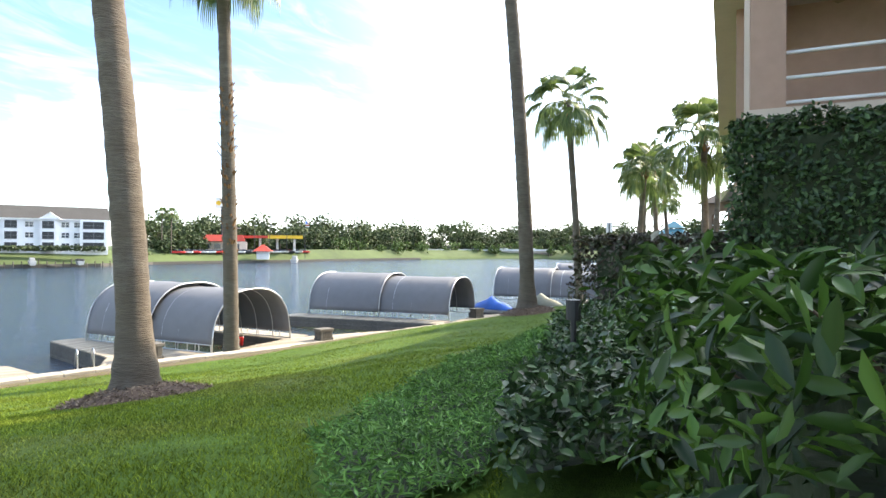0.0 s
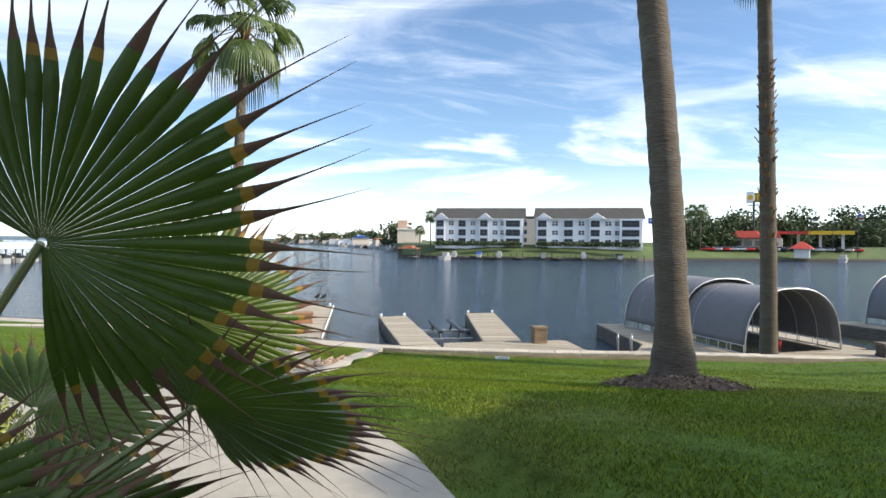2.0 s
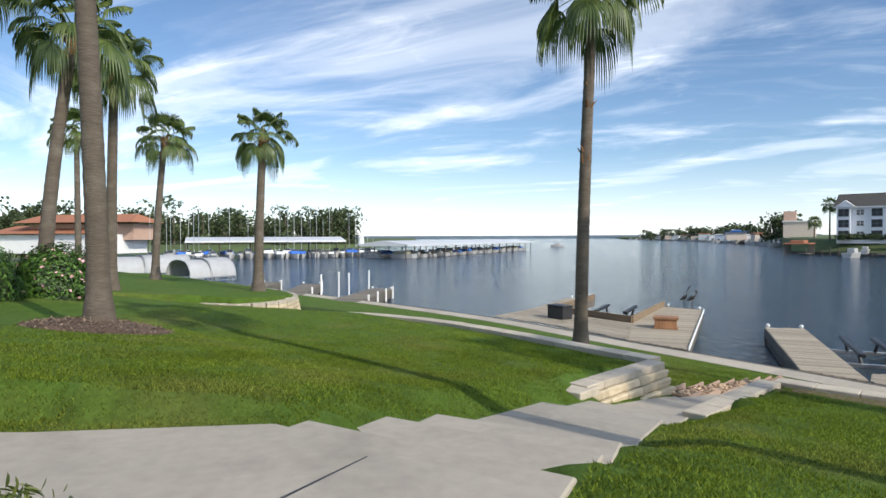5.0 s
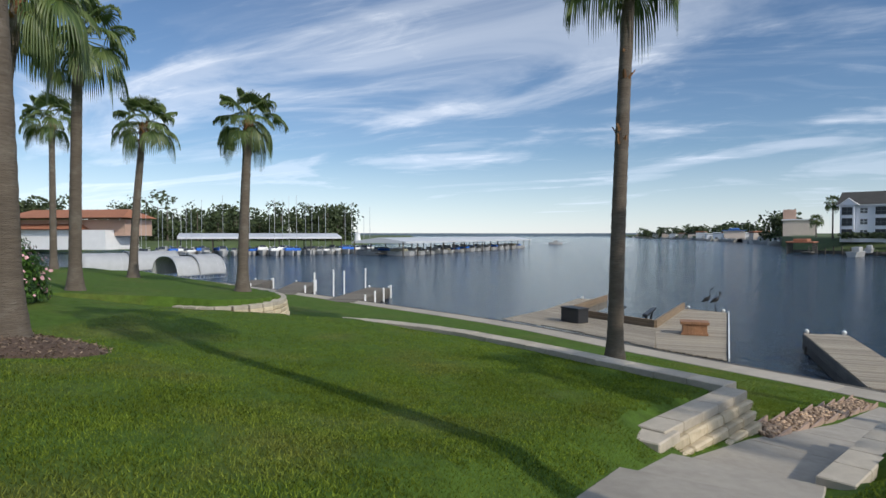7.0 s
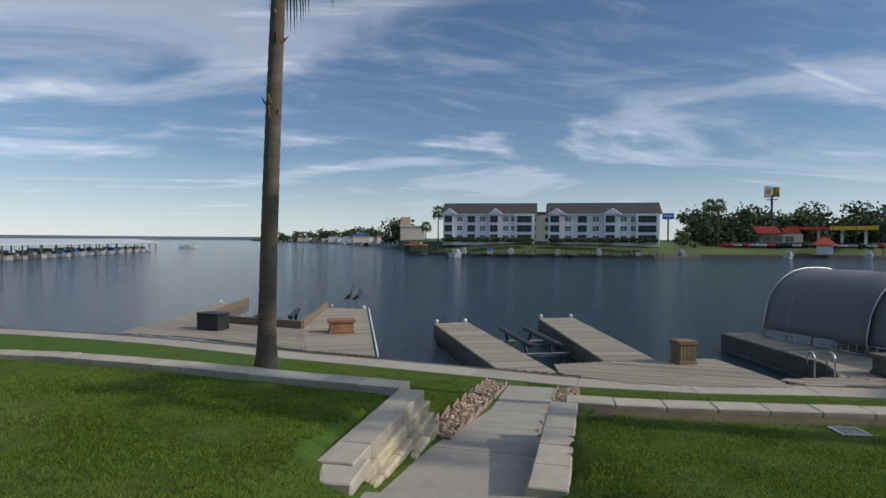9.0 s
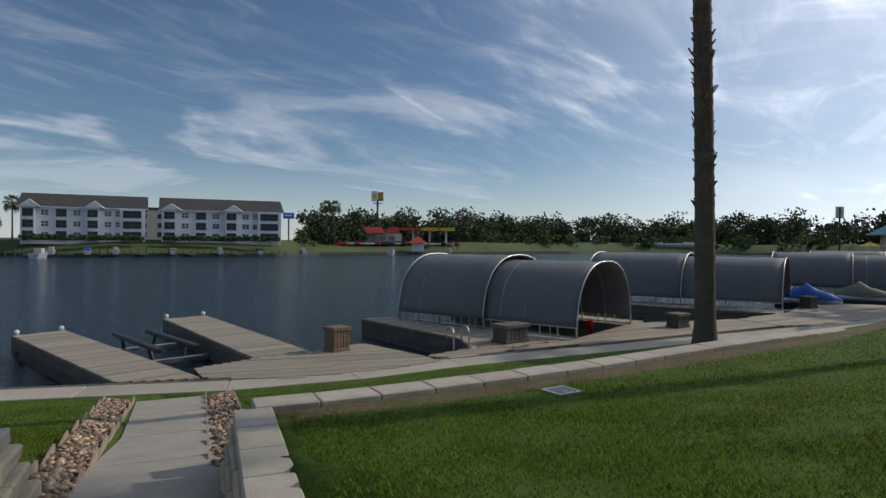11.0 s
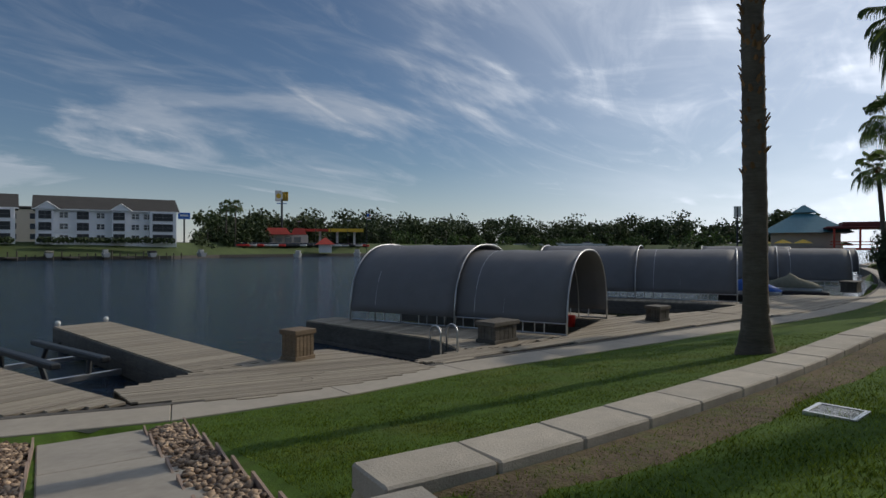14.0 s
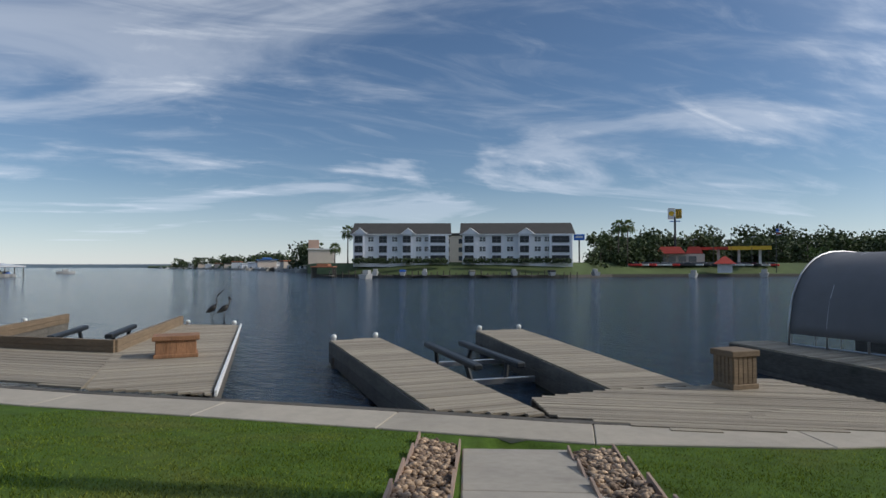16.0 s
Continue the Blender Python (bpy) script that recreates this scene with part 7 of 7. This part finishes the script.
for f in ((0, 1, 4), (1, 2, 5, 4), (2, 3, 5), (3, 0, 4, 5), (0, 3, 2, 1)):
    bm.faces.new([v[i] for i in f])
part("roof", bm, SHING, hs)
for y0 in (5.0, 15.5):
    bm = bmesh.new()
    part("gable", gable_roof(bm, -2.6, 2.6, 0.2, 5.0, 0, 2.6, 0.4), SHING, hs, m=pose(0.1, y0, Z2 + 0.25, 0, 0, -90))
part("chimney", boxes(((5.6, 12, Z2 + 3.8), (1.2, 1.0, 3.6)), ((5.6, 12, Z2 + 5.6), (1.5, 1.3, 0.25))), STUCCO, hs)
part("downpipe", boxes(((-0.06, 0.12, (Z0 + Z2) / 2), (0.09, 0.09, Z2 - Z0))), TRIM, hs)
fan_ = thing("ceiling_fan", "dark ceiling fan with four blades on the balcony", "ceiling fan", at=tuple(hs.matrix_world @ Vector((2.2, 1.7, Z2 - 0.1))), turn=20)
bm = bmesh.new()
tube(bm, [(0, 0, 0), (0, 0, -0.25)], 0.025, 6)
part("rod", bm, DARKMET, fan_)
bm = bmesh.new()
tube(bm, [(0, 0, -0.25), (0, 0, -0.3), (0, 0, -0.42)], [0.06, 0.14, 0.09], 12)
part("motor", bm, DARKMET, fan_)
for k in range(4):
    part("blade", boxes(((0.42, 0, 0), (0.6, 0.14, 0.012)), bevel=0.004), BOXWOOD, fan_, m=pose(0, 0, -0.34, 8, 0, k * 90))
lampw = thing("ceiling_lamp", "small round frosted lamp under the balcony ceiling", "lamp", at=tuple(hs.matrix_world @ Vector((3.2, 2.2, Z2 - 0.1))))
bm = bmesh.new()
bmesh.ops.create_uvsphere(bm, u_segments=12, v_segments=8, radius=0.14, matrix=Matrix.Translation((0, 0, -0.12)))
part("globe", bm, LAMP_GLASS, lampw, smooth=True)


# beige stucco with the shade of the backlit lake houses in its colour
SHADESTUCCO = mat("shaded_stucco", (0.24, 0.17, 0.12), 0.95, var=0.2, scale=1.5, bump=0.3, bscale=30)


def lake_house(x, y, turn, z0, w=15, d=12, label=""):
    t = thing("house", label, "house", "lake houses", (x, y, z0), turn)
    sh = 3.1
    bays = 4
    bw = w / bays
    for b in range(bays):
        for s in (0, 1):
            op = b in (0, 1, 3)
            part("front_wall", arch_wall(bw, sh, bw * 0.16, bw * 0.84, 0.1, sh * (0.62 if op else 0.5), 0.3, 0.35), SHADESTUCCO, t, m=pose(b * bw, 0, s * sh))
            if op and s:
                for zr in (0.4, 0.95):
                    part("balcony_rail", boxes(((b * bw + bw / 2, 0.1, s * sh + zr), (bw * 0.68, 0.06, 0.06))), WHITE, t)
            elif not op:
                for k in (-1, 1):
                    part("window", boxes(((b * bw + bw / 2 + k * bw * 0.17, 0.1, s * sh + 1.1), (bw * 0.3, 0.08, 1.9))), GLASS, t)
    part("back_wall", boxes(((w / 2, 2.6, sh), (w, 0.2, sh * 2))), SHADESTUCCO, t)
    part("body", boxes(((w / 2, d / 2 + 1.4, sh), (w, d - 2.6, sh * 2 - 0.02))), SHADESTUCCO, t)
    part("floor", boxes(((w / 2, 1.4, sh), (w, 2.5, 0.2))), TRIM, t)
    bm = bmesh.new()
    v = [bm.verts.new(p) for p in ((-0.8, -0.9, sh * 2), (w + 0.8, -0.9, sh * 2), (w + 0.8, d + 0.8, sh * 2), (-0.8, d + 0.8, sh * 2), (w * 0.3, d / 2, sh * 2 + 4.2), (w * 0.75, d / 2, sh * 2 + 4.2))]
    for f in ((0, 1, 5, 4), (1, 2, 5), (2, 3, 4, 5), (3, 0, 4), (0, 3, 2, 1)):
        bm.faces.new([v[i] for i in f])
    part("roof", bm, SHING, t)
    for gx in (bw * 1.5, bw * 3.4):
        bm = bmesh.new()
        part("gable", gable_roof(bm, gx - bw * 0.6, gx + bw * 0.6, -0.9, d / 2, sh * 2 + 0.02, 2.3, 0.3), SHING, t)
    part("chimney", boxes(((w * 0.42, d * 0.45, sh * 2 + 4.0), (1.2, 1.0, 3.0)), ((w * 0.42, d * 0.45, sh * 2 + 5.5), (1.5, 1.3, 0.25))), SHADESTUCCO, t)
    return t


lake_house(28.5, 62.5, -72, 3.7, label="beige stucco lake house with dark hip roof, gables and chimney")
lake_house(35.0, 45.0, -68, 4.0, w=16, label="beige stucco lake house with arched balconies behind the palms")
# pavilion and red deck building at the head of the inlet
pv = thing("pavilion", "small building with a teal hipped metal roof", "pavilion", at=(41, 105, 2.2), turn=-25)
part("wall", boxes(((0, 0, 1.8), (9, 8, 3.6))), TRIM, pv)
bm = bmesh.new()
bmesh.ops.create_cone(bm, cap_ends=True, segments=4, radius1=8.6, radius2=1.8, depth=3.0, matrix=Matrix.Translation((0, 0, 5.1)) @ Matrix.Rotation(radians(45), 4, 'Z'))
part("roof", bm, TEALROOF, pv)
bm = bmesh.new()
bmesh.ops.create_cone(bm, cap_ends=True, segments=4, radius1=2.4, radius2=0.2, depth=1.2, matrix=Matrix.Translation((0, 0, 7.4)) @ Matrix.Rotation(radians(45), 4, 'Z'))
part("cupola", bm, TEALROOF, pv)
rd = thing("deck_building", "dark red open-sided restaurant deck on posts", "restaurant deck", at=(47, 96, 2.2), turn=-25)
part("floor", boxes(((0, 0, 1.2), (13, 8, 0.3))), REDROOF, rd)
part("roof", boxes(((0, 0, 4.2), (14, 9, 0.3)), ((0, 0, 4.7), (10, 6, 0.6)), bevel=0.1), mat("dark_red_roof", (0.16, 0.03, 0.03), 0.7, var=0.2, scale=2), rd)
for sx in (-6, -3, 0, 3, 6):
    part("post", boxes(((sx, -4, 2.7), (0.25, 0.25, 3.0))), REDROOF, rd)
part("rail", boxes(((0, -4, 2.2), (13, 0.1, 0.12)), ((0, -4, 1.8), (13, 0.1, 0.12))), REDROOF, rd)
for k in range(3):
    u = thing("umbrella", "small yellow patio umbrella by the deck", "umbrella", "patio umbrellas", (33 + k * 2.4, 101 - k, 2.0))
    bm = bmesh.new()
    tube(bm, [(0, 0, 0), (0, 0, 2.5)], 0.04, 6)
    part("pole", bm, GALV, u)
    bm = bmesh.new()
    bmesh.ops.create_cone(bm, cap_ends=True, segments=8, radius1=1.4, radius2=0.05, depth=0.6, matrix=Matrix.Translation((0, 0, 2.5)))
    part("canopy", bm, YELLOWP, u)
pole("street_lamp", "tall street lamp behind the shore walk", "street lamp", 46, 92, 9.0, 0.12, 2.2)
t = thing("pole_sign", "narrow marker sign on a tall post near the inlet", "sign", at=(28, 98, 1.5))
bm = bmesh.new()
tube(bm, [(0, 0, -1.5), (0, 0, 8.0)], 0.12, 6)
part("pole", bm, DARKMET, t)
part("panel", boxes(((0, 0, 7.3), (1.0, 0.1, 1.6))), GALV, t)
round_bush("bush", "dark clipped bushes in front of the lake houses", "bush", 27.5, 57, 3.9, 3.0, 2.2, 2500, 0.3, WOODS, 91)
round_bush("bush", "dark clipped bushes in front of the lake houses", "bush", 31.5, 49, 3.9, 3.2, 2.4, 2500, 0.3, WOODS, 92)
round_bush("bush", "dark shrubs at the foot of the palms", "bush", 20.5, 52, 2.6, 2.4, 3.0, 2500, 0.3, WOODS, 93)
round_bush("cycad", "spiky dark cycad beside the house", "shrub", 11.2, 20.5, gz(11.2, 20.5), 1.3, 1.8, 1800, 0.5, FROND, 94, aspect=0.12)
# stone steps and low walls up to the houses
st = thing("garden_steps", "pale stone garden steps climbing the lawn", "steps")
for i in range(6):
    x, y = 9.4 + i * 0.75, 25.4 + i * 0.35
    part("step", boxes(((x, y, gz(x, y) + 0.1), (0.9, 1.6, 0.3), 25), bevel=0.02), STONE, st)
